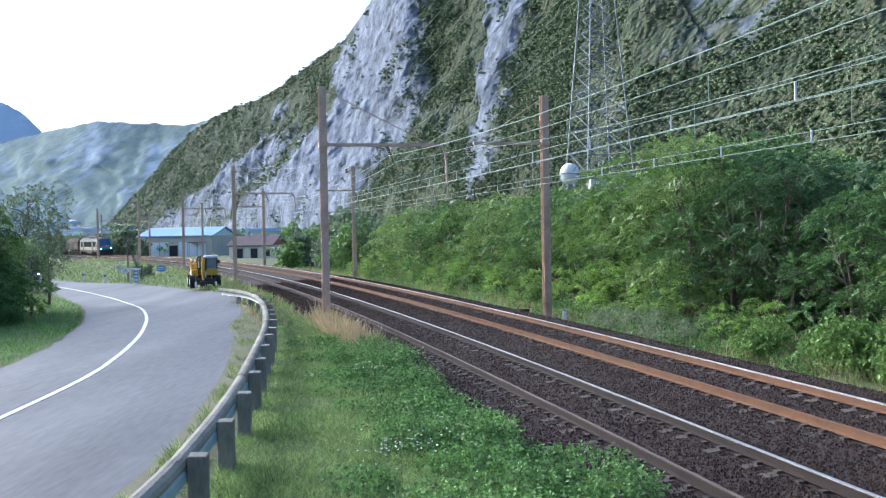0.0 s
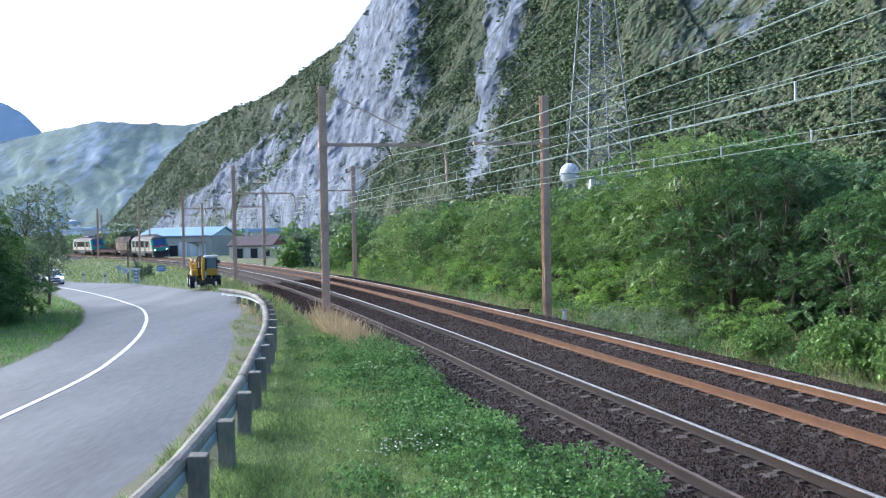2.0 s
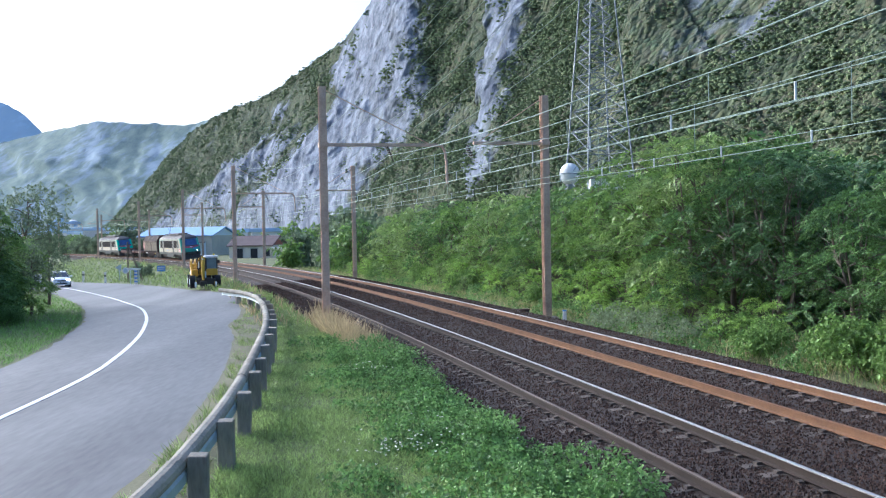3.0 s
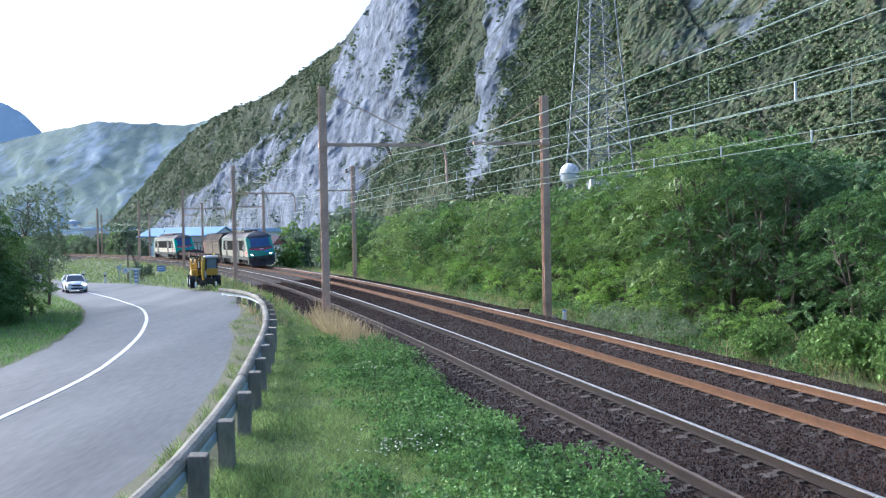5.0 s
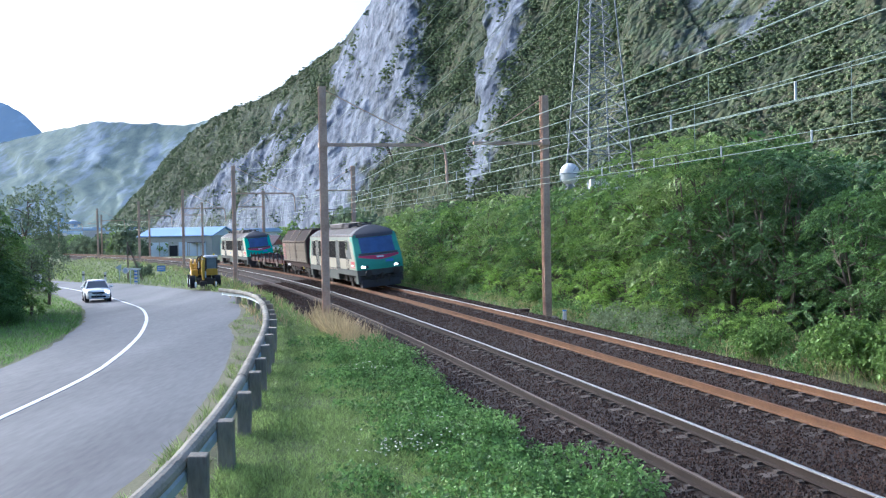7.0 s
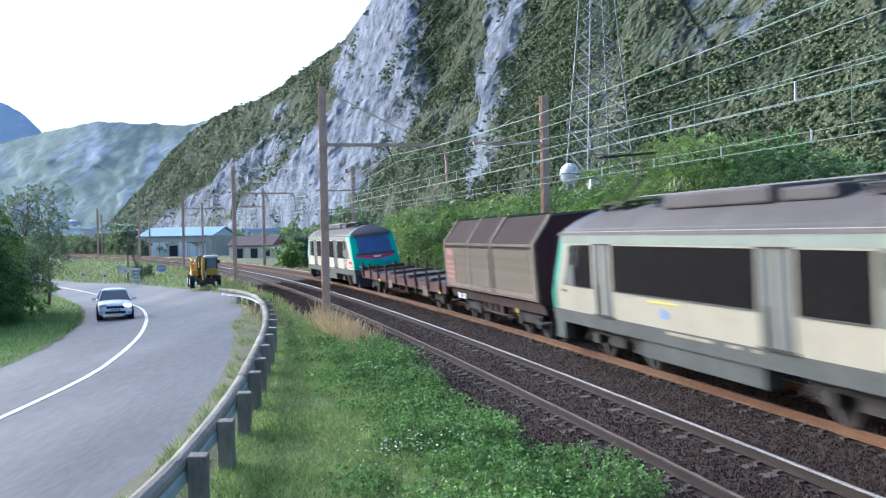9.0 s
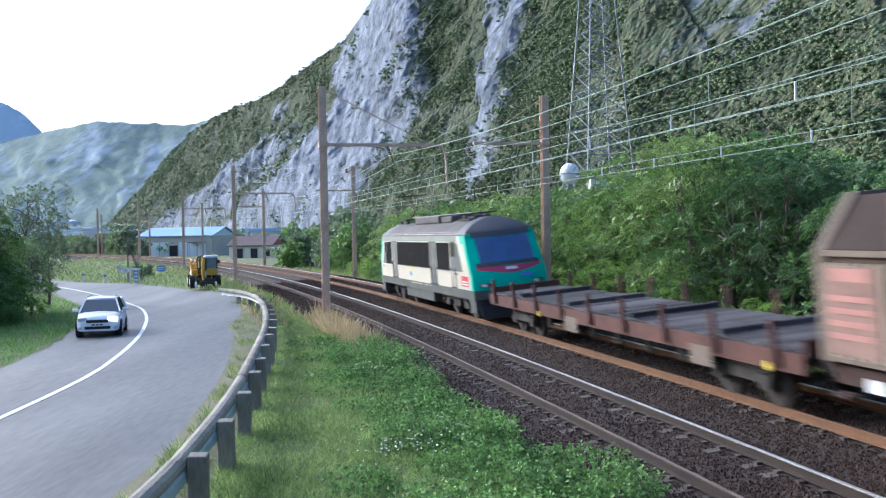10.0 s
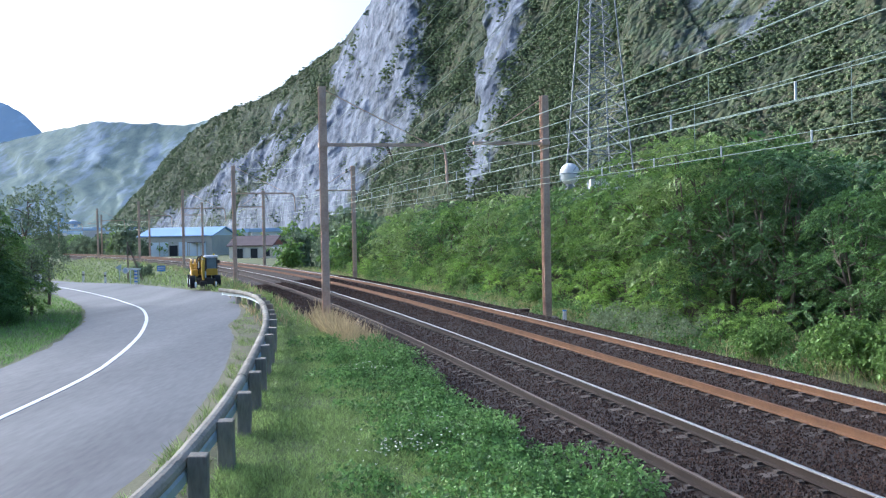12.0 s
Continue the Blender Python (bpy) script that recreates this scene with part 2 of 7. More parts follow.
RIGHT = smooth_line([(-7.6, -25), (-5.5, 0), (-4.7, 12), (-4.81, 17.3), (-5.13, 20.7), (-5.47, 23.7), (-6.1, 27.8), (-7.02, 33.11), (-7.95, 37.96), (-8.99, 41.93), (-9.47, 46.86), (-11.25, 55.86), (-14.14, 65.07), (-18.73, 74.59), (-29.56, 96.07), (-36.94, 102.48), (-46.05, 112.18), (-60.49, 127.96), (-75.73, 142.28)])


def make_road():
    n, w = 160, 7
    L, R = resample(LEFT, n), resample(RIGHT, n)
    rng = np.random.RandomState(3)
    verts = []
    for i in range(n):
        wob = rng.uniform(-0.1, 0.1, 2)
        for k in range(w):
            t = k / (w - 1)
            p = L[i] * (1 - t) + R[i] * t
            if k in (0, w - 1):
                p = p + wob
            verts.append((p[0], p[1], ROAD_Z - low(p[0], p[1]) + 0.05 * math.sin(math.pi * t) - (0.0 if 0 < k < w - 1 else 0.03)))
    faces = [(i * w + k, i * w + k + 1, (i + 1) * w + k + 1, (i + 1) * w + k) for i in range(n - 1) for k in range(w - 1)]
    r = mesh_object("road", np.array(verts), faces, ASPHALT, smooth=True)
    tagged(r, "worn grey asphalt road curving past a paved lay-by", "road", kind="structure")
    # the white line in the middle
    C = resample(CENTRE, 240)
    d = np.gradient(C, axis=0)
    d /= np.linalg.norm(d, axis=1)[:, None]
    nn = np.stack([d[:, 1], -d[:, 0]], 1)
    lv = []
    for i in range(len(C)):
        for o, dz in ((-0.075, 0.0), (-0.07, 0.006), (0.07, 0.006), (0.075, 0.0)):
            q = C[i] + nn[i] * o
            lv.append((q[0], q[1], ROAD_Z - low(q[0], q[1]) + 0.056 + dz))
    lf = [(i * 4 + k, i * 4 + k + 1, i * 4 + 5 + k, i * 4 + 4 + k) for i in range(len(C) - 1) for k in range(3)]
    ln = mesh_object("road_marking", np.array(lv), lf, PAINT_LINE)
    tagged(ln, "continuous white painted line along the road", "road marking", kind="structure")


make_road()
# bare gravel verge between the lay-by and the timber rail
V = [resample(RIGHT[(RIGHT[:, 1] > 8) & (RIGHT[:, 1] < 57)], 60), resample(smooth_line([(-3.45, 8), (-3.6, 14), (-4.1, 20), (-4.9, 26.5), (-6.2, 35.5), (-7.4, 42), (-8.9, 48), (-10.6, 53.3)]), 60)]
vv = []
for i in range(60):
    for k in range(4):
        q = V[0][i] * (1 - k / 3) + V[1][i] * (k / 3)
        vv.append((q[0] - (0.35 if k == 0 else 0), q[1], (0.05, 0.1, 0.13, 0.0)[k] - low(q[0], q[1])))
tagged(mesh_object("verge", np.array(vv), [(i * 4 + k, i * 4 + k + 1, i * 4 + 5 + k, i * 4 + 4 + k) for i in range(59) for k in range(3)], DRY_SOIL, smooth=True),
       "dry gravelly verge with thin yellow grass beside the road", "verge", kind="structure")


# ---- mountains ----
def rock_material(name, rock, rock2, green, green2, cover, size=1.0, clumps=0.0):
    """Limestone with scrub on the gentler faces."""
    m = bpy.data.materials.new(name)
    m.use_nodes = True
    nt = m.node_tree
    bs = nt.nodes["Principled BSDF"]
    bs.inputs["Roughness"].default_value = 0.95
    bs.inputs["Specular IOR Level"].default_value = 0.1
    tc = nt.nodes.new("ShaderNodeTexCoord")

    def noise_node(scale, detail, rough=0.6, stretch=None, kind="FBM"):
        n = nt.nodes.new("ShaderNodeTexNoise")
        n.inputs["Scale"].default_value = scale / size
        n.inputs["Detail"].default_value = detail
        n.inputs["Roughness"].default_value = rough
        n.noise_type = kind
        mp = nt.nodes.new("ShaderNodeMapping")
        mp.inputs["Scale"].default_value = stretch or (1, 1, 1)
        nt.links.new(tc.outputs["Object"], mp.inputs["Vector"])
        nt.links.new(mp.outputs["Vector"], n.inputs["Vector"])
        return n.outputs["Fac"]

    def ramp(src, a, b, ca, cb):
        rp = nt.nodes.new("ShaderNodeValToRGB")
        rp.color_ramp.elements[0].position, rp.color_ramp.elements[1].position = a, b
        rp.color_ramp.elements[0].color, rp.color_ramp.elements[1].color = (*ca, 1), (*cb, 1)
        nt.links.new(src, rp.inputs["Fac"])
        return rp.outputs["Color"]

    streak = noise_node(0.12, 10, 0.78, (1.0, 0.15, 0.3))
    rk = ramp(streak, 0.41, 0.6, rock2, rock)
    crack = ramp(noise_node(0.2, 8, 0.65, (1.0, 0.2, 0.45), "RIDGED_MULTIFRACTAL"), 0.25, 0.95, (1.12, 1.12, 1.12), (0.34, 0.35, 0.39))
    dark = nt.nodes.new("ShaderNodeMixRGB")
    dark.blend_type = "MULTIPLY"
    dark.inputs["Fac"].default_value = 1.0
    nt.links.new(rk, dark.inputs["Color1"])
    nt.links.new(crack, dark.inputs["Color2"])
    rk = dark.outputs["Color"]
    gr = ramp(noise_node(0.06, 9, 0.8, (1.0, 0.45, 0.7)), 0.36, 0.64, green2, green)
    # bare rock where the wall is laid out in the mesh, broken up by ledges and tufts at two sizes
    at_rock = nt.nodes.new("ShaderNodeAttribute")
    at_rock.attribute_name = "bare_rock"
    pm = nt.nodes.new("ShaderNodeMapping")
    pm.vector_type = "TEXTURE"
    pm.inputs["Rotation"].default_value = (0, math.radians(-58), 0)
    pm.inputs["Scale"].default_value = (2.6, 3.0, 1.0)
    nt.links.new(tc.outputs["Object"], pm.inputs["Vector"])
    parts = []
    for sc_n, det in ((0.03, 7), (0.12, 6)):
        pn = nt.nodes.new("ShaderNodeTexNoise")
        pn.inputs["Scale"].default_value = sc_n / size
        pn.inputs["Detail"].default_value = det
        pn.inputs["Roughness"].default_value = 0.66
        nt.links.new(pm.outputs["Vector"], pn.inputs["Vector"])
        parts.append(pn.outputs["Fac"])
    pmix = nt.nodes.new("ShaderNodeMixRGB")
    pmix.inputs["Fac"].default_value = 0.45
    nt.links.new(parts[0], pmix.inputs["Color1"])
    nt.links.new(parts[1], pmix.inputs["Color2"])
    ma = nt.nodes.new("ShaderNodeMath")
    ma.operation = "MULTIPLY_ADD"
    nt.links.new(at_rock.outputs["Fac"], ma.inputs[0])
    ma.inputs[1].default_value = -0.31
    nt.links.new(pmix.outputs["Color"], ma.inputs[2])
    fac = ramp(ma.outputs[0], cover - 0.06, cover + 0.08, (0, 0, 0), (1, 1, 1))
    mix = nt.nodes.new("ShaderNodeMixRGB")
    nt.links.new(fac, mix.inputs["Fac"])
    nt.links.new(rk, mix.inputs["Color1"])
    nt.links.new(gr, mix.inputs["Color2"])
    nt.links.new(mix.outputs["Color"], bs.inputs["Base Color"])
    bp = nt.nodes.new("ShaderNodeBump")
    bp.inputs["Strength"].default_value = 0.9 if size < 1.5 else 0.3
    bp.inputs["Distance"].default_value = 6.0
    nt.links.new(noise_node(0.1, 12, 0.7, (1, 0.2, 0.4), "RIDGED_MULTIFRACTAL"), bp.inputs["Height"])
    normal = bp.outputs["Normal"]
    if clumps:
        # rounded crowns of scrub, only where it grows
        vo = nt.nodes.new("ShaderNodeTexVoronoi")
        vo.inputs["Scale"].default_value = 1.0 / clumps
        nt.links.new(tc.outputs["Object"], vo.inputs["Vector"])
        hump = ramp(vo.outputs["Distance"], 0.0, 0.75, (1, 1, 1), (0, 0, 0))
        b2 = nt.nodes.new("ShaderNodeBump")
        b2.inputs["Distance"].default_value = clumps * 0.5
        nt.links.new(fac, b2.inputs["Strength"])
        nt.links.new(hump, b2.inputs["Height"])
        nt.links.new(normal, b2.inputs["Normal"])
        normal = b2.outputs["Normal"]
        tint = nt.nodes.new("ShaderNodeMixRGB")
        tint.blend_type = "MULTIPLY"
        tint.inputs["Fac"].default_value = 0.5
        nt.links.new(gr, tint.inputs["Color1"])
        sat = nt.nodes.new("ShaderNodeHueSaturation")
        sat.inputs["Saturation"].default_value = 0.25
        sat.inputs["Value"].default_value = 1.3
        nt.links.new(vo.outputs["Color"], sat.inputs["Color"])
        nt.links.new(sat.outputs["Color"], tint.inputs["Color2"])
        nt.links.new(tint.outputs["Color"], mix.inputs["Color2"])
    nt.links.new(normal, bs.inputs["Normal"])
    return m


# rock turns bluer and paler with distance: haze put into the colours
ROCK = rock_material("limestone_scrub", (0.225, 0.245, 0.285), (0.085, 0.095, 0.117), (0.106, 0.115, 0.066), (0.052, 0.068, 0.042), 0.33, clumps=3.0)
ROCK_FAR = rock_material("haze_tinted_limestone", (0.27, 0.32, 0.36), (0.22, 0.27, 0.315), (0.235, 0.285, 0.235), (0.125, 0.17, 0.17), 0.33, 2.6)
ROCK_FARTHEST = rock_material("haze_paled_limestone", (0.56, 0.64, 0.7), (0.48, 0.57, 0.65), (0.5, 0.58, 0.62), (0.44, 0.53, 0.6), 0.3, 4.0)


def soft(x, lo, hi):
    u = np.clip((x - lo) / (hi - lo), 0, 1)
    return u * u * (3 - 2 * u)


def bare_rock(side, rise):
    """How bare the flank is, 0 scrub to 1 wall, by its bearing x / y and its rise z / y from the valley."""
    # the great wall, leaning to the right as it rises
    left = np.interp(rise, [0.0, 0.065, 0.12, 0.176, 0.235], [-0.235, -0.165, -0.122, -0.104, -0.078])
    right = np.interp(rise, [0.0, 0.065, 0.095, 0.12, 0.176, 0.235], [-0.088, -0.075, -0.045, -0.027, -0.021, -0.014])
    wall = soft(side, left - 0.008, left + 0.012) * (1 - soft(side, right - 0.014, right + 0.008))
    # the buttress beside it
    bl = np.interp(rise, [0.04, 0.085, 0.12, 0.235], [0.025, 0.026, 0.034, 0.031])
    br = np.interp(rise, [0.04, 0.065, 0.11, 0.15, 0.18, 0.235], [0.038, 0.058, 0.066, 0.066, 0.08, 0.086])
    butt = soft(side, bl - 0.003, bl + 0.004) * (1 - soft(side, br - 0.014, br + 0.008)) * 0.78
    # low ribs of rock on the long spur
    spur = -0.26 + (rise - 0.05) * 1.15
    ribs = 0.85 * soft(side, spur + 0.01, spur + 0.03) * (1 - soft(side, left - 0.02, left + 0.01)) * (1 - soft(rise, 0.085, 0.12))
    chip = 0.95 * np.exp(-((side + 0.166 - (rise - 0.125) * 0.5) / 0.006) ** 2 - ((rise - 0.125) / 0.017) ** 2)
    # worn ground high on the right
    scree = 0.3 * np.exp(-((rise - 0.185 - (side - 0.26) * 0.36) / 0.022) ** 2) * soft(side, 0.16, 0.24) * (1 - soft(side, 0.36, 0.44))
    scree = np.maximum(scree, 0.25 * soft(side, 0.17, 0.2) * soft(rise, 0.2, 0.23) * (1 - soft(side, 0.3, 0.36)))
    corner = 0.7 * soft(side, 0.42, 0.45) * soft(rise, 0.205, 0.235)
    out = np.maximum.reduce([wall, butt, ribs, chip, scree, corner])
    return out


def massif(name, side, foot, crest, mat, nu, nv, rough, profile, label, seed):
    """A mountain flank from its foot to its crest; side: slopes x / y, foot: distances, crest: (distance, height)."""
    u = np.linspace(0, 1, nu)
    sx = np.linspace(side[0][0], side[-1][0], nu)
    if side[-1][0] > 1:
        sx = np.r_[np.linspace(side[0][0], 0.5, nu - 60, endpoint=False), np.linspace(0.5, side[-1][0], 60)]
    keys = np.array([k[0] for k in side])
    fd = np.interp(sx, keys, [k[1] for k in side])
    cd = np.interp(sx, keys, [k[2] for k in side])
    ch = np.interp(sx, keys, [k[3] for k in side])
    verts = np.zeros((nu * nv, 3))
    bare = np.zeros(nu * nv)
    off = Vector((seed * 13.7, seed * 7.1, seed * 3.3))
    n = 0
    for j in range(nv):
        t = j / (nv - 1)
        hz = t ** profile
        rises = ch * cd * hz / (fd + (cd - fd) * t)
        warp = np.array([noise.fractal(Vector((float(q) * 45, float(e) * 30, 3.0)) + off, 0.9, 2.0, 4) for q, e in zip(sx, rises)])
        rk = bare_rock(sx + warp * 0.009, rises - warp * 0.004) if mat == ROCK else 0.35 + 0.28 * warp
        for i in range(nu):
            d = fd[i] + (cd[i] - fd[i]) * t
            p = Vector((sx[i] * d, d, 3.7 + ch[i] * cd[i] * hz))
            ux = sx[i] * (fd[i] + cd[i]) * 0.5
            lean = ux - p.z * 0.5
            big = noise.fractal(Vector((lean / 260, 0.0, p.z / 420)) + off, 1.0, 2.0, 4)
            r = rk[i]
            k = math.sin(math.pi * min(1.0, t * 1.02)) ** 0.6 * rough
            shift = big * 46
            if mat == ROCK:
                rid = noise.ridged_multi_fractal(Vector((lean / 62, 0.3, p.z / 150)) + off, 0.85, 2.1, 6, 1.0, 2.0) - 1.2
                shift += rid * (9 + 6 * r) + r * 14
                fine = noise.fractal(Vector((ux / 17 - p.z / 34, 0.7, p.z / 30)) + off, 0.8, 2.0, 4)
                if r > 0.1:
                    fine = fine * (1 - 0.5 * r) + r * 0.4 * (noise.ridged_multi_fractal(Vector((lean / 15, 1.7, p.z / 26)) + off, 0.8, 2.1, 4, 1.0, 2.0) - 1.0)
            else:
                rid = noise.ridged_multi_fractal(Vector((ux / 330 + p.z / 400, 0.3, p.z / 300)) + off, 0.9, 2.1, 5, 1.0, 2.0) - 1.2
                fine = 2.2 * noise.fractal(Vector((ux / 60, 0.7, p.z / 60)) + off, 0.75, 2.0, 6)
                shift += rid * 60
            shift = (shift + fine * 6.5) * k
            p.y -= shift * (0.9 if p.x < 100 else 0.5)
            p.x -= shift * 0.5
            p.z += fine * 2.5 * k + (noise.fractal(p / 40 + off, 0.8, 2.0, 4) * 7.0 * min(1.0, rough) if j == nv - 1 else 0)
            verts[n] = p
            bare[n] = r
            n += 1
    i, j = np.meshgrid(np.arange(nu - 1), np.arange(nv - 1))
    a = (j * nu + i).ravel()
    faces = np.stack([a, a + 1, a + 1 + nu, a + nu], 1)
    ob = mesh_object(name, verts, faces, mat, smooth=mat != ROCK)
    ob.data.attributes.new("bare_rock", "FLOAT", "POINT").data.foreach_set("value", bare.astype(np.float32))
    return tagged(ob, label, "mountain", kind="structure")


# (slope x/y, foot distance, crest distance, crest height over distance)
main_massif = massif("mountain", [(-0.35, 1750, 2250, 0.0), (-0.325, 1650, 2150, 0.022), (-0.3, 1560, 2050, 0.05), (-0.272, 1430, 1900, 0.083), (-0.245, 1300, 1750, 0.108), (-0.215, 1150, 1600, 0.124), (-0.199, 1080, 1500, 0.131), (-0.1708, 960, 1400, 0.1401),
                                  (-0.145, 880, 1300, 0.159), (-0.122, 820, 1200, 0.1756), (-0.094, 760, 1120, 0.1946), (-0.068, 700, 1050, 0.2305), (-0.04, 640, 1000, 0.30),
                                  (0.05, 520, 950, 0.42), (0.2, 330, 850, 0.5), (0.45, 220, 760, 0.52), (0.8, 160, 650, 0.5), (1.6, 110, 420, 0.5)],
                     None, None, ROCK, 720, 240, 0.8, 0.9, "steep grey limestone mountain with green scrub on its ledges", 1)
# both ridges behind carry their haze in the base colour
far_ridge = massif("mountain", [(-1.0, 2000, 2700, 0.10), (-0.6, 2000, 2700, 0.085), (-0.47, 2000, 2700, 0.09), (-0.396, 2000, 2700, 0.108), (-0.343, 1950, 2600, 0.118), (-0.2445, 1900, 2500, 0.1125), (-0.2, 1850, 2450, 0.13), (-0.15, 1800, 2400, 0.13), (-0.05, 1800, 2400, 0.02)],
                   None, None, ROCK_FAR, 300, 90, 0.7, 1.0, "blue-green ridge closing the valley, haze put into its colour", 2)
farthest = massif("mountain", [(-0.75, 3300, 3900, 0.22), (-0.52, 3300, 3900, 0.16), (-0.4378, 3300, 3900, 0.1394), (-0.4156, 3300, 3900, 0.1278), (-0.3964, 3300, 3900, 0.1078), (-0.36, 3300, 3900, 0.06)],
                  None, None, ROCK_FARTHEST, 80, 40, 0.6, 1.0, "distant mountain with pale blue haze put into its colour", 3)


# ---- leaves ----
def leaf_quads(centres, dirs, length, width, rng, droop=0.3):
    """One folded leaf per centre, as two triangles sharing the midrib."""
    n = len(centres)
    side = rng.normal(size=(n, 3))
    side -= (side * dirs).sum(1)[:, None] * dirs
    side /= np.linalg.norm(side, axis=1)[:, None] + 1e-9
    L = length * rng.uniform(0.7, 1.3, (n, 1))
    Wd = width * rng.uniform(0.7, 1.3, (n, 1))
    tip = centres + dirs * L
    tip[:, 2] -= droop * L[:, 0]
    mid = centres + dirs * L * 0.45
    v = np.stack([centres, mid + side * Wd, tip, mid - side * Wd], 1).reshape(-1, 3)
    f = np.arange(n * 4).reshape(-1, 4)
    return v, f


def crown_leaves(blobs, count, spray, length, width, seed):
    """Sprays of leaves over the outer parts of several uneven blobs (centre, radii)."""
    rng = np.random.RandomState(seed)
    vols = np.array([r[0] * r[1] + r[1] * r[2] for _, r in blobs])
    pick = rng.choice(len(blobs), count // spray, p=vols / vols.sum())
    c = np.array([b[0] for b in blobs])[pick]
    r = np.array([b[1] for b in blobs])[pick]
    d = rng.normal(size=(len(pick), 3))
    d /= np.linalg.norm(d, axis=1)[:, None]
    rad = rng.uniform(0.45, 1.08, (len(pick), 1)) ** 0.6
    base = c + d * r * rad
    out = d + rng.normal(scale=0.5, size=d.shape)
    out[:, 2] += 0.15
    out /= np.linalg.norm(out, axis=1)[:, None]
    k = (np.arange(spray) / spray)[None, :, None]
    stem = base[:, None, :] + out[:, None, :] * k * length * 2.6
    stem[:, :, 2] -= (k[:, :, 0] ** 2) * length * 1.0
    ld = out[:, None, :] * 0.5 + rng.normal(scale=0.75, size=stem.shape)
    ld /= np.linalg.norm(ld, axis=2)[:, :, None]
    return leaf_quads(stem.reshape(-1, 3), ld.reshape(-1, 3), length, width, rng)


LEAF_A = leaf_material("robinia_leaf", (0.21, 0.315, 0.075), (0.12, 0.2, 0.05), 0.4)
LEAF_B = leaf_material("hedge_leaf", (0.33, 0.48, 0.1), (0.2, 0.31, 0.065), 0.4)
# LEAF_D and LEAF_F are darkened leaf copies, with shade put into the colour
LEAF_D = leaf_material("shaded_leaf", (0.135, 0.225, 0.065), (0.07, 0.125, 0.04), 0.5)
LEAF_F = leaf_material("shade_darkened_leaf", (0.095, 0.165, 0.058), (0.05, 0.092, 0.034), 0.45)
LEAF_E = leaf_material("pale_leaf", (0.27, 0.36, 0.11), (0.16, 0.225, 0.075), 0.4)
# lightened and greyed: haze over the far trees, put into the leaf colour
LEAF_C = leaf_material("haze_paled_leaf", (0.2, 0.25, 0.14), (0.11, 0.15, 0.08))
GRASS = leaf_material("grass_blade", (0.28, 0.36, 0.115), (0.11, 0.165, 0.048), 0.6)
MEADOW = leaf_material("meadow_blade", (0.32, 0.415, 0.13), (0.125, 0.19, 0.052), 0.6)
LUSH = leaf_material("lush_grass_blade", (0.22, 0.38, 0.085), (0.11, 0.21, 0.045), 0.5)
STRAW = leaf_material("dry_grass", (0.5, 0.4, 0.22), (0.36, 0.27, 0.14), 0.3)
BARK = material("bark", (0.16, 0.13, 0.1), 0.95, second=(0.08, 0.065, 0.05), scale=4, grain=20, bump=0.8)


def make_tree(name, height, spread_r, seed, leaves, leaf_mat, label, length=0.2, width=0.05, low=0.12, stems=1, spray=8):
    rng = np.random.RandomState(seed)
    th = thing(name, None, label, "tree")
    bm = bmesh.new()
    blobs = []
    for st in range(stems):
        base = Vector((rng.uniform(-0.4, 0.4) * (stems > 1), rng.uniform(-0.4, 0.4) * (stems > 1), 0))
        lean = Vector((rng.uniform(-0.15, 0.15), rng.uniform(-0.15, 0.15), 0)) * height * (0.6 + 0.5 * (stems > 1))
        pts = [base + lean * (k / 5) ** 1.3 + Vector((rng.normal() * 0.08, rng.normal() * 0.08, height * 0.85 * k / 5)) for k in range(6)]
        pts[0].z = -0.3
        r0 = 0.02 * height / max(1, stems) ** 0.4
        add_poly_tube(bm, pts, [r0 * (1 - 0.16 * k) for k in range(6)], 7)
        for k in range(9):
            t = low + (1 - low) * (k + rng.uniform(0, 0.8)) / 9
            i = min(4, int(t * 5))
            p = pts[i].lerp(pts[i + 1], t * 5 - i)
            az = rng.uniform(0, 2 * math.pi)
            reach = spread_r * rng.uniform(0.55, 1.0) * (1.0 - 0.55 * t ** 2) / (1 + 0.25 * (stems > 1))
            q = p + Vector((math.cos(az) * reach, math.sin(az) * reach, reach * rng.uniform(0.1, 0.6)))
            mid = p.lerp(q, 0.5) + Vector((0, 0, 0.12 * reach))
            add_poly_tube(bm, [p, mid, q], [r0 * 0.4, r0 * 0.25, r0 * 0.08], 5)
            rr = height * rng.uniform(0.1, 0.17)
            blobs.append(((q.x, q.y, max(q.z, rr * 0.6)), (rr * rng.uniform(1, 1.5), rr * rng.uniform(1, 1.5), rr * rng.uniform(0.7, 1.0))))
            blobs.append(((mid.x, mid.y, max(mid.z, rr * 0.5)), (rr * 1.1, rr * 1.1, rr * 0.8)))
        top = pts[-1]
        blobs.append(((top.x, top.y, top.z), (height * 0.13, height * 0.13, height * 0.14)))
    part("trunk", bm, BARK, th)
    v, f = crown_leaves(blobs, leaves, spray, length, width, seed + 50)
    mesh_object("crown", v, f, leaf_mat, th)
    return th


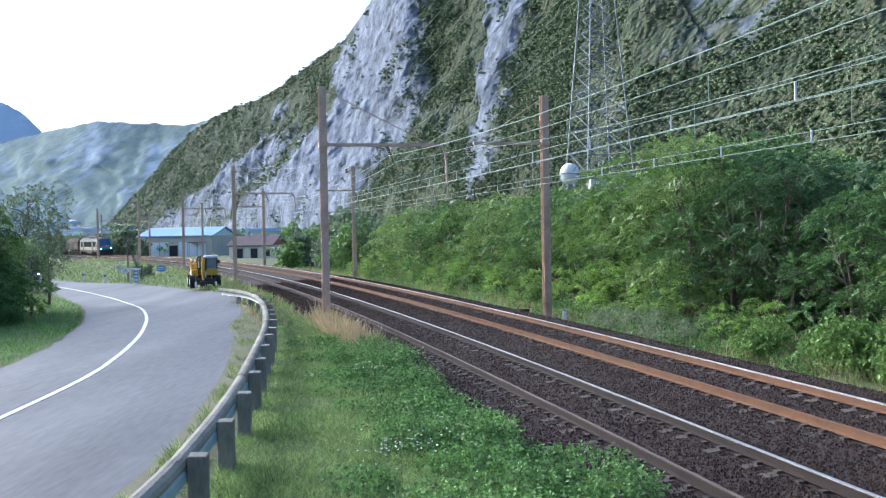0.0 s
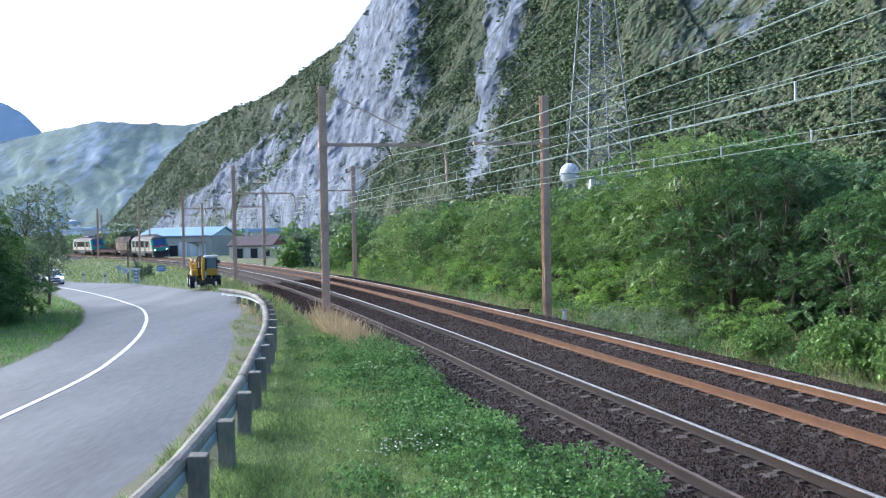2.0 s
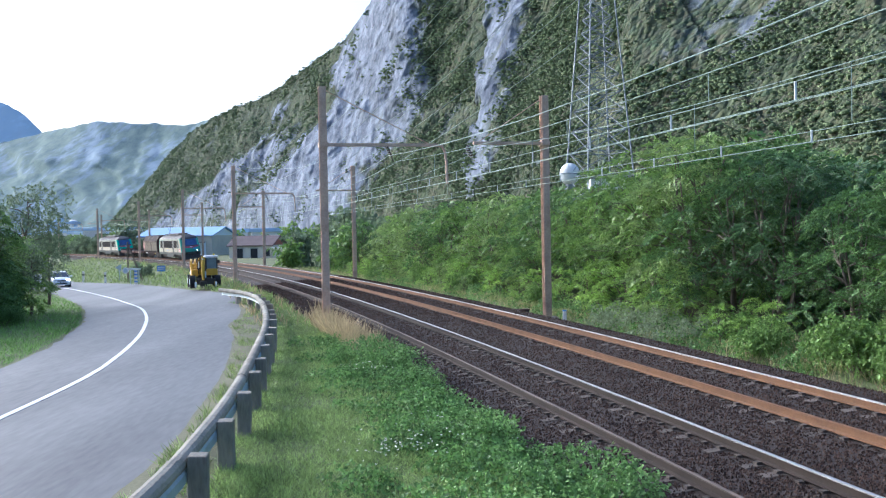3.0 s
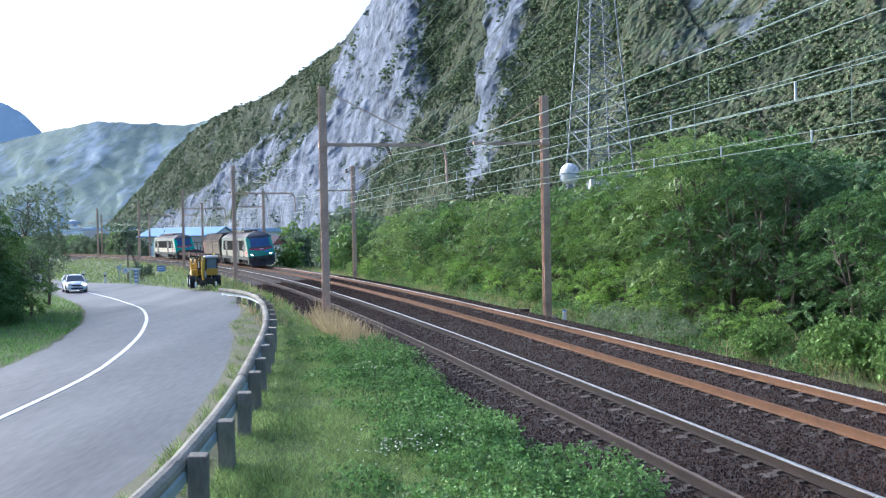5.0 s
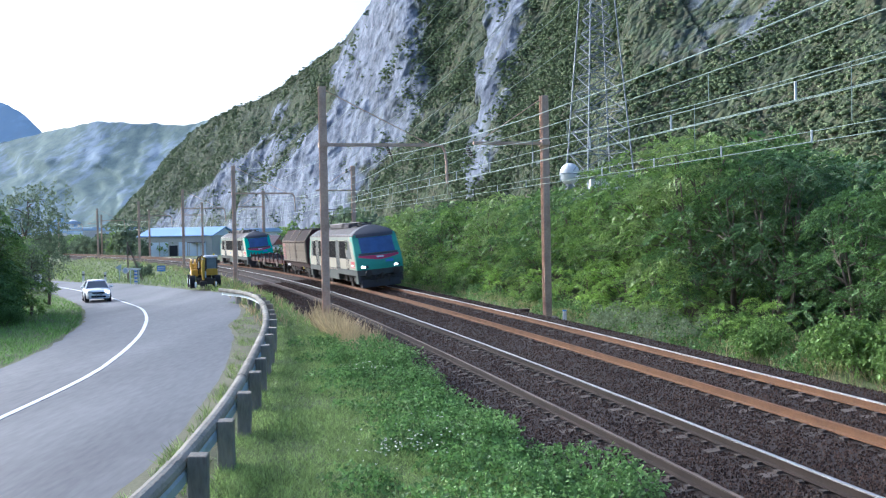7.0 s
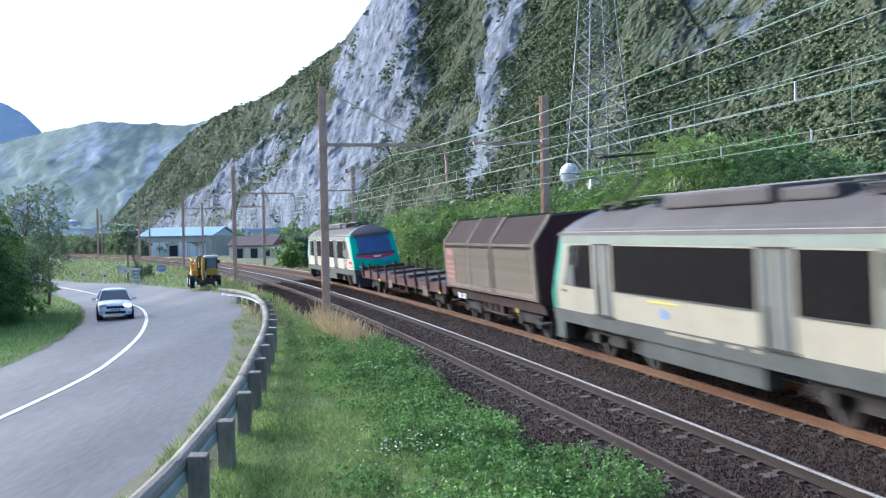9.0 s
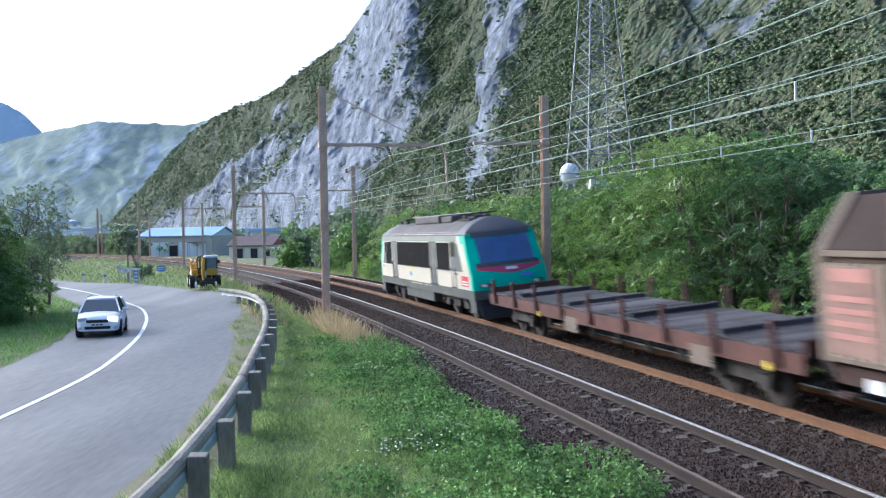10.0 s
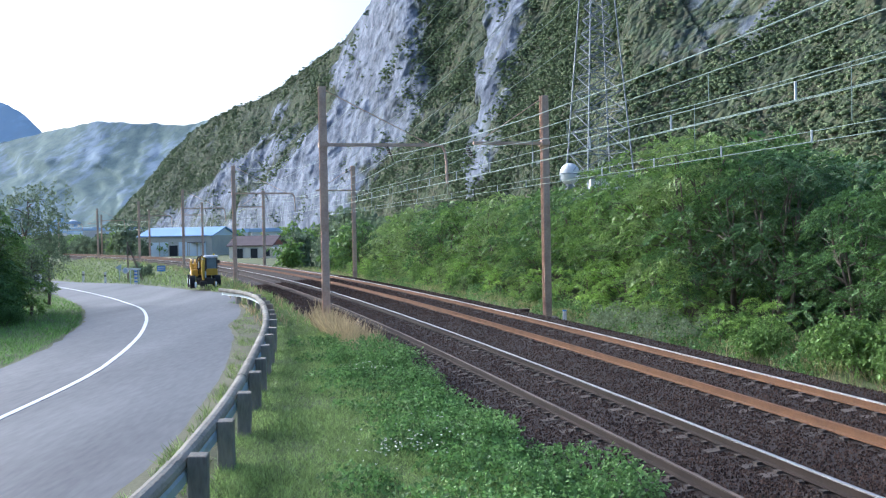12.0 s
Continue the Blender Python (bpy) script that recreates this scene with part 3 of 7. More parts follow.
def make_shrub(name, height, seed, leaves, leaf_mat, label, length=0.15, width=0.04):
    rng = np.random.RandomState(seed)
    th = thing(name, None, label, "shrub")
    bm = bmesh.new()
    blobs = []
    for k in range(7):
        az = rng.uniform(0, 2 * math.pi)
        r = height * rng.uniform(0.1, 0.6)
        q = Vector((math.cos(az) * r, math.sin(az) * r, height * rng.uniform(0.35, 0.8)))
        add_poly_tube(bm, [(0, 0, -0.1), q * 0.5 + Vector((0, 0, 0.1)), q], [0.03, 0.02, 0.008], 5)
        rr = height * rng.uniform(0.2, 0.34)
        blobs.append((tuple(q), (rr * 1.2, rr * 1.2, rr)))
    part("stem", bm, BARK, th)
    v, f = crown_leaves(blobs, leaves, 6, length, width, seed + 9)
    v[:, 2] = np.maximum(v[:, 2], 0.0)
    mesh_object("foliage", v, f, leaf_mat, th)
    return th


def put(ob, x, y, z=0.0, rz=0.0, sc=1.0):
    ob.matrix_basis = pose(x, y, z, 0, 0, rz)
    ob.scale = (sc, sc, sc)
    return ob


def place_copies(protos, spots, seed):
    """Copies of the prototypes at (x, y, size); each prototype itself takes the first spots."""
    rng = random.Random(seed)
    for n, (x, y, sc) in enumerate(spots):
        z = float(ground_z(np.array([x]), np.array([y]))[0])
        if n < len(protos):
            put(protos[n], x, y, z, rng.uniform(0, 360), sc)
        else:
            p = protos[rng.randrange(len(protos))]
            c = copy_thing(p, pose(x, y, z, 0, 0, rng.uniform(0, 360)))
            c.scale = (sc, sc, sc)


def feather_leaves(plates, count, pairs, length, leaf, half, seed):
    """Pinnate fronds over the upper sides of flat sprays of foliage (centre, radii)."""
    rng = np.random.RandomState(seed)
    area = np.array([r[0] * r[1] for _, r in plates])
    pick = rng.choice(len(plates), count, p=area / area.sum())
    c = np.array([q[0] for q in plates], float)[pick]
    r = np.array([q[1] for q in plates], float)[pick]
    d = rng.normal(size=(count, 3))
    d[:, 2] = np.abs(d[:, 2]) - 0.25
    d /= np.linalg.norm(d, axis=1)[:, None]
    base = c + d * r * rng.uniform(0.35, 1.0, (count, 1)) ** 0.5
    out = d * np.array([1, 1, 0.35]) + rng.normal(scale=0.45, size=(count, 3)) * np.array([1, 1, 0.5])
    out /= np.linalg.norm(out, axis=1)[:, None]
    side = np.cross(out, np.array([0, 0, 1.0]) + rng.normal(scale=0.7, size=(count, 3)))
    side /= np.linalg.norm(side, axis=1)[:, None] + 1e-9
    L = length * rng.uniform(0.6, 1.25, (count, 1))
    quads = []
    for k in range(pairs):
        u = (k + 0.6) / pairs
        p = base + out * L * u - np.array([0, 0, 1.0]) * (u * u * 0.45) * L
        size = leaf * (1.0 - 0.45 * abs(u - 0.45)) * rng.uniform(0.75, 1.2, (count, 1))
        for sg in (-1, 1):
            dr = side * sg * 0.85 + out * 0.45 + rng.normal(scale=0.16, size=(count, 3))
            dr[:, 2] -= 0.15
            quads.append(np.stack([p, p + dr * size * 0.5 + out * half, p + dr * size, p + dr * size * 0.5 - out * half], 1))
    v = np.concatenate(quads).reshape(-1, 3)
    return v, np.arange(len(v)).reshape(-1, 4)


def make_robinia(name, height, spread_r, seed, fronds, pairs, leaf, half, leaf_mat, label, category="tree", plates_n=30, low=0.2, stems=3):
    """Several leaning stems, limbs out to flat sprays of feathery leaves, with gaps between them."""
    rng = np.random.RandomState(seed)
    th = thing(name, None, label, category)
    bm = bmesh.new()
    r0 = 0.017 * height
    stem = []
    for k in range(stems):
        az = 2 * math.pi * (k + rng.uniform(0, 0.7)) / stems
        lean = spread_r * rng.uniform(0.15, 0.5)
        pts = [Vector((math.cos(az) * (0.1 + lean * u ** 1.4), math.sin(az) * (0.1 + lean * u ** 1.4), height * 0.9 * u)) + Vector(rng.normal(scale=0.025 * height, size=3)) * (0 < u) for u in (0, 0.25, 0.5, 0.75, 1.0)]
        pts[0].z = -0.3
        add_poly_tube(bm, pts, [r0, r0 * 0.8, r0 * 0.6, r0 * 0.4, r0 * 0.15], 6)
        stem.append(pts)
        if height > 3:
            part("trunk", bm, BARK, th)
            bm = bmesh.new()
    plates = []
    for k in range(plates_n):
        u = low + (1 - low) * ((k + rng.uniform(0, 1)) / plates_n)
        az = k * 2.4 + rng.uniform(-0.5, 0.5)
        wide = spread_r * (math.sin(math.pi * min(1, 0.22 + 0.72 * u)) ** 0.8) * rng.uniform(0.55, 1.12)
        q = Vector((math.cos(az) * wide, math.sin(az) * wide, height * u * rng.uniform(0.93, 1.05)))
        pts = stem[k % stems]
        i = min(3, int(u * 3.2))
        p = pts[i].lerp(pts[i + 1], 0.4)
        add_poly_tube(bm, [p, p.lerp(q, 0.55) + Vector((0, 0, 0.06 * height * rng.uniform(0, 1))), q], [r0 * 0.35, r0 * 0.22, r0 * 0.06], 4)
        if height > 3:
            part("limb", bm, BARK, th)
            bm = bmesh.new()
        rr = height * rng.uniform(0.08, 0.15)
        plates.append((tuple(q), (rr * rng.uniform(0.9, 1.4), rr * rng.uniform(0.9, 1.4), rr * rng.uniform(0.5, 0.8))))
    if height > 3:
        bm.free()
    else:
        part("stem", bm, BARK, th)
    v, f = feather_leaves(plates, fronds, pairs, leaf * 2.9, leaf, half, seed + 70)
    v[:, 2] = np.maximum(v[:, 2], 0.02)
    mesh_object("crown", v, f, leaf_mat, th)
    return th


def thicket():
    lab = "feathery green robinia tree of the trackside thicket"
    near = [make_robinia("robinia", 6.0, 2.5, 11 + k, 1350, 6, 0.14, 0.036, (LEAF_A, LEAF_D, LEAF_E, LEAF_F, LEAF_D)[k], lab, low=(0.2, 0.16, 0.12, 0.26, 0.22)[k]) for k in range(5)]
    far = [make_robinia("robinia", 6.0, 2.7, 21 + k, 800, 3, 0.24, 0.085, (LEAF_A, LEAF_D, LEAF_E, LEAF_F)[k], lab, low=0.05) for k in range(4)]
    for p in near + far:
        tagged(p, group="trackside thicket")
    rng = random.Random(5)
    tall = ([8, 16, 22, 28, 31, 36, 40, 46, 64, 76, 98], [5.7, 6.0, 5.7, 6.5, 7.2, 6.6, 6.6, 6.0, 6.0, 5.5, 4.9])
    spots_n, spots_d, spots_b, spots_f = [], [], [], []
    for row, (off, gap) in enumerate(((11.0, 3.1), (13.8, 3.4), (17.2, 4.2))):
        s = 9 + row * 1.3
        while s < 100 - row * 4:
            hgt = float(np.interp(s, *tall)) / 6.0 * rng.uniform(0.8, 1.02)
            p = at(s, off + rng.uniform(-0.8, 0.8))
            # near this end most crowns get the leaf colours with shade in them
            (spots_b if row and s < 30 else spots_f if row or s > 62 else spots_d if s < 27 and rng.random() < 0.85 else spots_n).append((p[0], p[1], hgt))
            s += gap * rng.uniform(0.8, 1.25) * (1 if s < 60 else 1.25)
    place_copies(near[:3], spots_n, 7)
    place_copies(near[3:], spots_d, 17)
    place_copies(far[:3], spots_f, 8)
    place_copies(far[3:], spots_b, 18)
    slab = "bright green robinia sapling at the foot of the thicket"
    sh = [make_robinia("sapling", 1.6, 0.75, 31 + k, 260, 5, 0.085, 0.024, (LEAF_B, LEAF_B, LEAF_E)[k], slab, "shrub", 12, 0.15, 4) for k in range(3)]
    for p in sh:
        tagged(p, group="trackside saplings")
    spots = []
    s = 10
    while s < 96:
        for off in ((7.9, 8.9) if rng.random() < 0.6 else (8.8,)):
            if rng.random() < 0.8:
                p = at(s + rng.uniform(-0.6, 0.6), off + rng.uniform(-0.3, 0.5))
                spots.append((p[0], p[1], rng.uniform(0.6, 1.45) * (1.0 if off > 8 else 0.6)))
        s += rng.uniform(1.1, 2.3)
    place_copies(sh, spots, 9)
    bl = "dense dark green round bush at the foot of the thicket"
    bush = [make_shrub("bush", 1.3, 41 + k, 4200, LEAF_A, bl, 0.1, 0.035) for k in range(2)]
    for p in bush:
        tagged(p, group="trackside bushes")
    spots = []
    for s, off, sc in ((17.6, 7.5, 1.15), (21.3, 7.4, 0.85), (19.4, 8.3, 0.9), (24.8, 8.6, 0.8), (15.6, 8.0, 1.1), (43, 8.3, 0.9), (56, 8.4, 1.1), (66, 8.5, 1.2), (78, 8.4, 1.2)):
        p = at(s, off)
        spots.append((p[0], p[1], sc))
    place_copies(bush, spots, 6)


thicket()


def left_trees():
    lab = "leafy green bush tree beside the road bend"
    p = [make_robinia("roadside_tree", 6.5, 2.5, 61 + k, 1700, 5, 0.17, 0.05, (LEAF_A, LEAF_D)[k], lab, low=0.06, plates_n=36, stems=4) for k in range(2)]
    spots = [(-21.5, 46.0, 0.95), (-24.3, 50.5, 1.0), (-23.6, 44.0, 0.95), (-26.5, 47, 1.1), (-22.6, 50.0, 0.75), (-22.2, 47.8, 0.6), (-29, 52, 1.1), (-25.5, 41, 0.9)]
    place_copies(p, spots, 3)
    place_copies(p[:1], [(-23.4, 55.5, 0.62)], 13)
    q = [make_tree("birch_tree", 7.8, 2.2, 71 + k, 3600, LEAF_C, "slender dark green tree behind the bushes", length=0.17, width=0.045, low=0.4) for k in range(2)]
    place_copies(q, [(-25.3, 60.0, 1.0), (-28.5, 62, 1.02), (-24.6, 62.5, 0.8), (-31.5, 60, 1.0), (-22.0, 53.5, 0.55)], 4)
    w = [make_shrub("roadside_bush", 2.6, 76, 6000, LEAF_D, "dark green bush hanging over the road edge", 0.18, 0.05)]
    place_copies(w, [(-22.6, 50.5, 0.8), (-21.9, 47.0, 0.85), (-19.9, 45.3, 0.36), (-25.2, 54.0, 0.9)], 5)


left_trees()


# ---- overhead line masts ----
def wide_flange(z0, z1, w=0.3, d=0.3, t=0.02):
    bm = bmesh.new()
    add_box(bm, (0, -d / 2 + t / 2, (z0 + z1) / 2), (w, t, z1 - z0))
    add_box(bm, (0, d / 2 - t / 2, (z0 + z1) / 2), (w, t, z1 - z0))
    add_box(bm, (0, 0, (z0 + z1) / 2), (t, d - 2 * t - 0.002, z1 - z0))
    return bm


def make_mast(s, off, reach, height, drop, label):
    """A steel mast with its bracket arm over the track; reach is signed, towards the track."""
    p = at(s, off)
    th = thing("catenary_mast", pose(p[0], p[1], -0.35, 0, 0, -math.degrees(heading(s))), label, "mast", "masts of the overhead line")
    part("post", wide_flange(0.0, height + 0.35), MAST_RUST, th)
    part("foundation", box((0, 0, 0.22), (0.8, 0.8, 0.5), 0.03), SLEEPER, th)
    g = 1 if reach > 0 else -1
    za = 7.75
    bm = bmesh.new()
    add_box(bm, (reach / 2 + g * 0.08, -0.07, za), (abs(reach) - 0.15, 0.06, 0.12))
    add_box(bm, (reach / 2 + g * 0.08, 0.07, za), (abs(reach) - 0.15, 0.06, 0.12))
    part("bracket_arm", bm, MAST_RUST, th)
    part("collar", box((0, 0, za), (0.36, 0.4, 0.2), 0.01), MAST_RUST, th)
    if drop:
        pts = [(reach, 0, za), (reach + g * 0.25, 0, za - 0.05), (reach + g * 0.38, 0, za - 0.3), (reach + g * 0.42, 0, za - 0.7), (reach + g * 0.45, 0, za - 1.6)]
        part("drop_tube", add_poly_tube(bmesh.new(), pts, 0.06, 8), MAST_RUST, th)
    part("tie_rod", tube((g * 0.15, 0, height + 0.2), (reach * 0.93, 0, za + 0.06), 0.022, n=6), MAST_RUST, th)
    return th


for s in (37, 83, 125, 165, 204, 242, 280):
    make_mast(s, -3.05, 4.75, 9.75, True, "rust-brown steel overhead-line mast with a long bracket arm")
for s in (36, 78, 121, 161, 201, 241):
    make_mast(s, SPACING + 2.65, -3.1, 9.4, False, "rust-brown steel overhead-line mast with a short bracket arm")



# ---- the train: two locomotives with a hooded wagon and a flat wagon between ----
CAR_TRIM = material("dark_lettering", (0.08, 0.075, 0.07), 0.7, second=(0.05, 0.048, 0.045), scale=2, grain=10, bump=0)
CREAM = material("cream_paint", (0.36, 0.325, 0.24), 0.6, second=(0.25, 0.222, 0.165), scale=0.8, grain=9, bump=0.03, contrast=0.3)
CREAM_CLEAN = material("clean_cream_paint", (0.52, 0.475, 0.37), 0.5, second=(0.42, 0.38, 0.29), scale=0.8, grain=9, bump=0.03, contrast=0.3)
LOCO_GREEN = material("green_paint", (0.03, 0.47, 0.32), 0.35, second=(0.02, 0.38, 0.26), scale=0.8, grain=9, bump=0.03)
ROOF_GREY = material("roof_grey", (0.115, 0.1, 0.095), 0.85, second=(0.065, 0.057, 0.054), scale=0.7, grain=8, bump=0.1)
VISOR = material("dark_roof_cowl", (0.07, 0.068, 0.075), 0.5, second=(0.045, 0.045, 0.05), scale=1, grain=9, bump=0.05)
SKIRT = material("skirt_grey", (0.088, 0.092, 0.082), 0.8, second=(0.05, 0.05, 0.044), scale=1, grain=10, bump=0.1)
LOUVRE = material("black_louvre", (0.009, 0.008, 0.008), 0.85, second=(0.006, 0.0055, 0.0055), spec=0.04, scale=2, grain=20, bump=0.1)
BOGIE = material("bogie_dirt", (0.07, 0.062, 0.053), 0.95, second=(0.02, 0.017, 0.015), scale=2, grain=14, bump=0.3)
WHEEL_STEEL = material("wheel_steel", (0.06, 0.05, 0.043), 0.75, 0.3, second=(0.03, 0.025, 0.022), scale=3, grain=20, bump=0.1)
LOCO_WORN = material("worn_green_paint", (0.09, 0.36, 0.26), 0.5, second=(0.05, 0.25, 0.18), scale=0.8, grain=9, bump=0.05)
PURPLE = material("magenta_stripe", (0.42, 0.05, 0.11), 0.4, second=(0.34, 0.04, 0.09), scale=1, grain=9, bump=0.0)
RED_MARK = material("red_marking", (0.5, 0.035, 0.045), 0.5, second=(0.4, 0.03, 0.035), scale=1, grain=9, bump=0)
WHITE_MARK = material("white_plate", (0.75, 0.74, 0.72), 0.6, second=(0.6, 0.58, 0.55), scale=3, grain=12, bump=0)
YELLOW_MARK = material("yellow_plate", (0.75, 0.58, 0.06), 0.6, second=(0.6, 0.45, 0.05), scale=3, grain=12, bump=0)
BLUE_MARK = material("blue_plate", (0.12, 0.26, 0.62), 0.5, second=(0.1, 0.2, 0.5), scale=3, grain=12, bump=0)
GREY_DOOR = material("door_grey", (0.12, 0.124, 0.114), 0.7, second=(0.075, 0.077, 0.07), scale=1, grain=10, bump=0.05)
HOOD_TARP = material("brown_hood", (0.045, 0.03, 0.024), 0.95, second=(0.022, 0.0145, 0.012), scale=0.7, grain=7, bump=0.2)
HOOD_SIDE = material("dirty_steel_side", (0.085, 0.056, 0.04), 0.9, second=(0.036, 0.025, 0.019), scale=0.8, grain=7, bump=0.2, stretch=(1, 1, 0.3))
HOOD_END = material("dark_brown_end", (0.075, 0.03, 0.031), 0.9, second=(0.045, 0.019, 0.02), scale=0.8, grain=8, bump=0.1)
PINK_PANEL = material("faded_pink_panel", (0.27, 0.17, 0.135), 0.9, second=(0.12, 0.07, 0.055), scale=1.4, grain=8, bump=0.1)
FADED_RED = material("faded_red", (0.4, 0.2, 0.165), 0.9, second=(0.24, 0.12, 0.1), scale=2, grain=9, bump=0.1)
HOOD_RIB = material("beige_rib", (0.38, 0.315, 0.235), 0.9, second=(0.15, 0.118, 0.085), scale=0.9, grain=9, bump=0.1)
HOOD_HOOP = material("grey_hoop", (0.17, 0.132, 0.1), 0.85, second=(0.08, 0.06, 0.045), scale=1.5, grain=9, bump=0.1)
FRAME_RUST = material("rusty_underframe", (0.062, 0.037, 0.03), 0.95, second=(0.028, 0.019, 0.016), scale=1.5, grain=9, bump=0.3)
DECK = material("flat_deck", (0.07, 0.063, 0.064), 0.9, second=(0.026, 0.023, 0.024), scale=1.6, grain=11, bump=0.4, pieces=0.5)
SILL_RED = material("rust_red_sill", (0.105, 0.05, 0.038), 0.92, second=(0.045, 0.024, 0.02), scale=1.2, grain=8, bump=0.25)
UPPER_BAND = material("upper_band", (0.24, 0.265, 0.215), 0.6, second=(0.17, 0.19, 0.155), scale=0.8, grain=9, bump=0.03)
LAMP = glow("head_lamp", (1.0, 0.95, 0.82), 6.0)
# blue tint whose lighter patches put a reflection into the glass colour
GLASS_BLUE = material("tinted_reflection_glass", (0.05, 0.1, 0.25), 0.06, second=(0.018, 0.04, 0.11), scale=1.6, grain=2, bump=0.0, spec=0.8)
GLASS_DARK = material("dark_side_glass", (0.03, 0.032, 0.036), 0.08, second=(0.02, 0.02, 0.024), scale=1, grain=4, bump=0.0, spec=0.7)
RUBBER = material("rubber", (0.025, 0.025, 0.026), 0.85, second=(0.015, 0.015, 0.016), scale=4, grain=30, bump=0.3)


def loco_w(z):
    return float(np.interp(z, [0.0, 2.1, 3.35, 3.52, 3.72, 3.88, 3.97, 4.02], [1.47, 1.47, 1.41, 1.3, 1.02, 0.66, 0.34, 0.02]))


def loco_front(y, z):
    """Half length of the body at the height z and the distance y from the middle."""
    sl = 0.0 if z < 1.75 else 0.6 * (z - 1.75)
    if z > 3.45:
        sl += 1.5 * (z - 3.45) ** 1.3
    return 9.38 - sl - 0.42 * abs(y / 1.46) ** 2.2


def patch(fn, us, vs, mat, parent, name, label="", thick=0.014):
    """A thin raised panel on a surface given by fn(u, v, lift)."""
    bm = bmesh.new()
    top = [[bm.verts.new(fn(u, v, thick)) for v in vs] for u in us]
    bot = [[bm.verts.new(fn(u, v, -0.02)) for v in vs] for u in us]
    for i in range(len(us) - 1):
        for j in range(len(vs) - 1):
            bm.faces.new((top[i][j], top[i + 1][j], top[i + 1][j + 1], top[i][j + 1]))
    loop_t = [top[i][0] for i in range(len(us))] + [top[-1][j] for j in range(1, len(vs))] + [top[i][-1] for i in range(len(us) - 2, -1, -1)] + [top[0][j] for j in range(len(vs) - 2, 0, -1)]
    loop_b = [bot[i][0] for i in range(len(us))] + [bot[-1][j] for j in range(1, len(vs))] + [bot[i][-1] for i in range(len(us) - 2, -1, -1)] + [bot[0][j] for j in range(len(vs) - 2, 0, -1)]
    for k in range(len(loop_t)):
        m = (k + 1) % len(loop_t)
        bm.faces.new((loop_t[k], loop_t[m], loop_b[m], loop_b[k]))
    bmesh.ops.recalc_face_normals(bm, faces=bm.faces)
    return part(name, bm, mat, parent, label)


def disc_wheel(r, w, flange=0.03):
    bm = bmesh.new()
    add_tube(bm, (0, -w / 2, 0), (0, w / 2, 0), r, n=24)
    add_tube(bm, (0, w / 2, 0), (0, w / 2 + 0.03, 0), r + flange, n=24)
    add_tube(bm, (0, -w / 2 - 0.04, 0), (0, -w / 2, 0), r * 0.35, n=12)
    return bm


SPINNING = []      # (wheelset, radius, carrier name)


def wheelset(x, r, parent, spin):
    """Two wheels on an axle, turning about y; one mesh each, on a carrier."""
    ax = part("wheelset", tube((0, -0.72, 0), (0, 0.72, 0), 0.09, n=10), WHEEL_STEEL, parent)
    ax.location = (x, 0, r)
    for sgn in (-1, 1):
        bm = disc_wheel(r, 0.12)
        # spokes in relief, so that the turning shows
        for k in range(4):
            add_box(bm, (0, 0, r * 0.55), (0.1, 0.17, r * 0.5), Matrix.Rotation(k * math.pi / 2, 4, "Y"))
        if sgn > 0:
            bmesh.ops.rotate(bm, cent=(0, 0, 0), matrix=Matrix.Rotation(math.pi, 3, "Z"), verts=bm.verts)
        wh = part("wheel", bm, WHEEL_STEEL, ax)
        wh.location = (0, sgn * 0.75, 0)
    if spin:
        SPINNING.append((ax, r, x))
    return ax


def loco_bogie(th, xc):
    bm = bmesh.new()
    for sgn in (-1, 1):
        y = sgn * 1.08
        add_box(bm, (xc, y, 0.78), (3.9, 0.14, 0.22), bevel=0.02)
        add_box(bm, (xc, y, 0.6), (1.0, 0.16, 0.3), bevel=0.02)
        for dx in (-1.4, 1.4):
            add_box(bm, (xc + dx, y, 0.6), (0.5, 0.2, 0.36), bevel=0.03)
            add_tube(bm, (xc + dx * 0.55, y - 0.02, 0.7), (xc + dx * 0.55, y - 0.02, 1.1), 0.13, n=10)
            add_tube(bm, (xc + dx * 1.42, y + sgn * 0.1, 0.5), (xc + dx * 1.0, y + sgn * 0.1, 0.95), 0.05, n=8)
    add_box(bm, (xc, 0, 0.75), (0.6, 2.1, 0.25), bevel=0.02)
    part("bogie_frame", bm, BOGIE, th)
    for dx in (-1.4, 1.4):
        wheelset(xc + dx, 0.57, th, True)


def buffers(th, xe, z=1.05, sgn=1):
    for y in (-0.875, 0.875):
        bm = tube((xe - sgn * 0.6, y, z), (xe - sgn * 0.08, y, z), 0.11, 0.1, 12)
        add_tube(bm, (xe - sgn * 0.08, y, z), (xe, y, z), 0.23, 0.22, 16)
        part("buffer", bm, BOGIE, th)


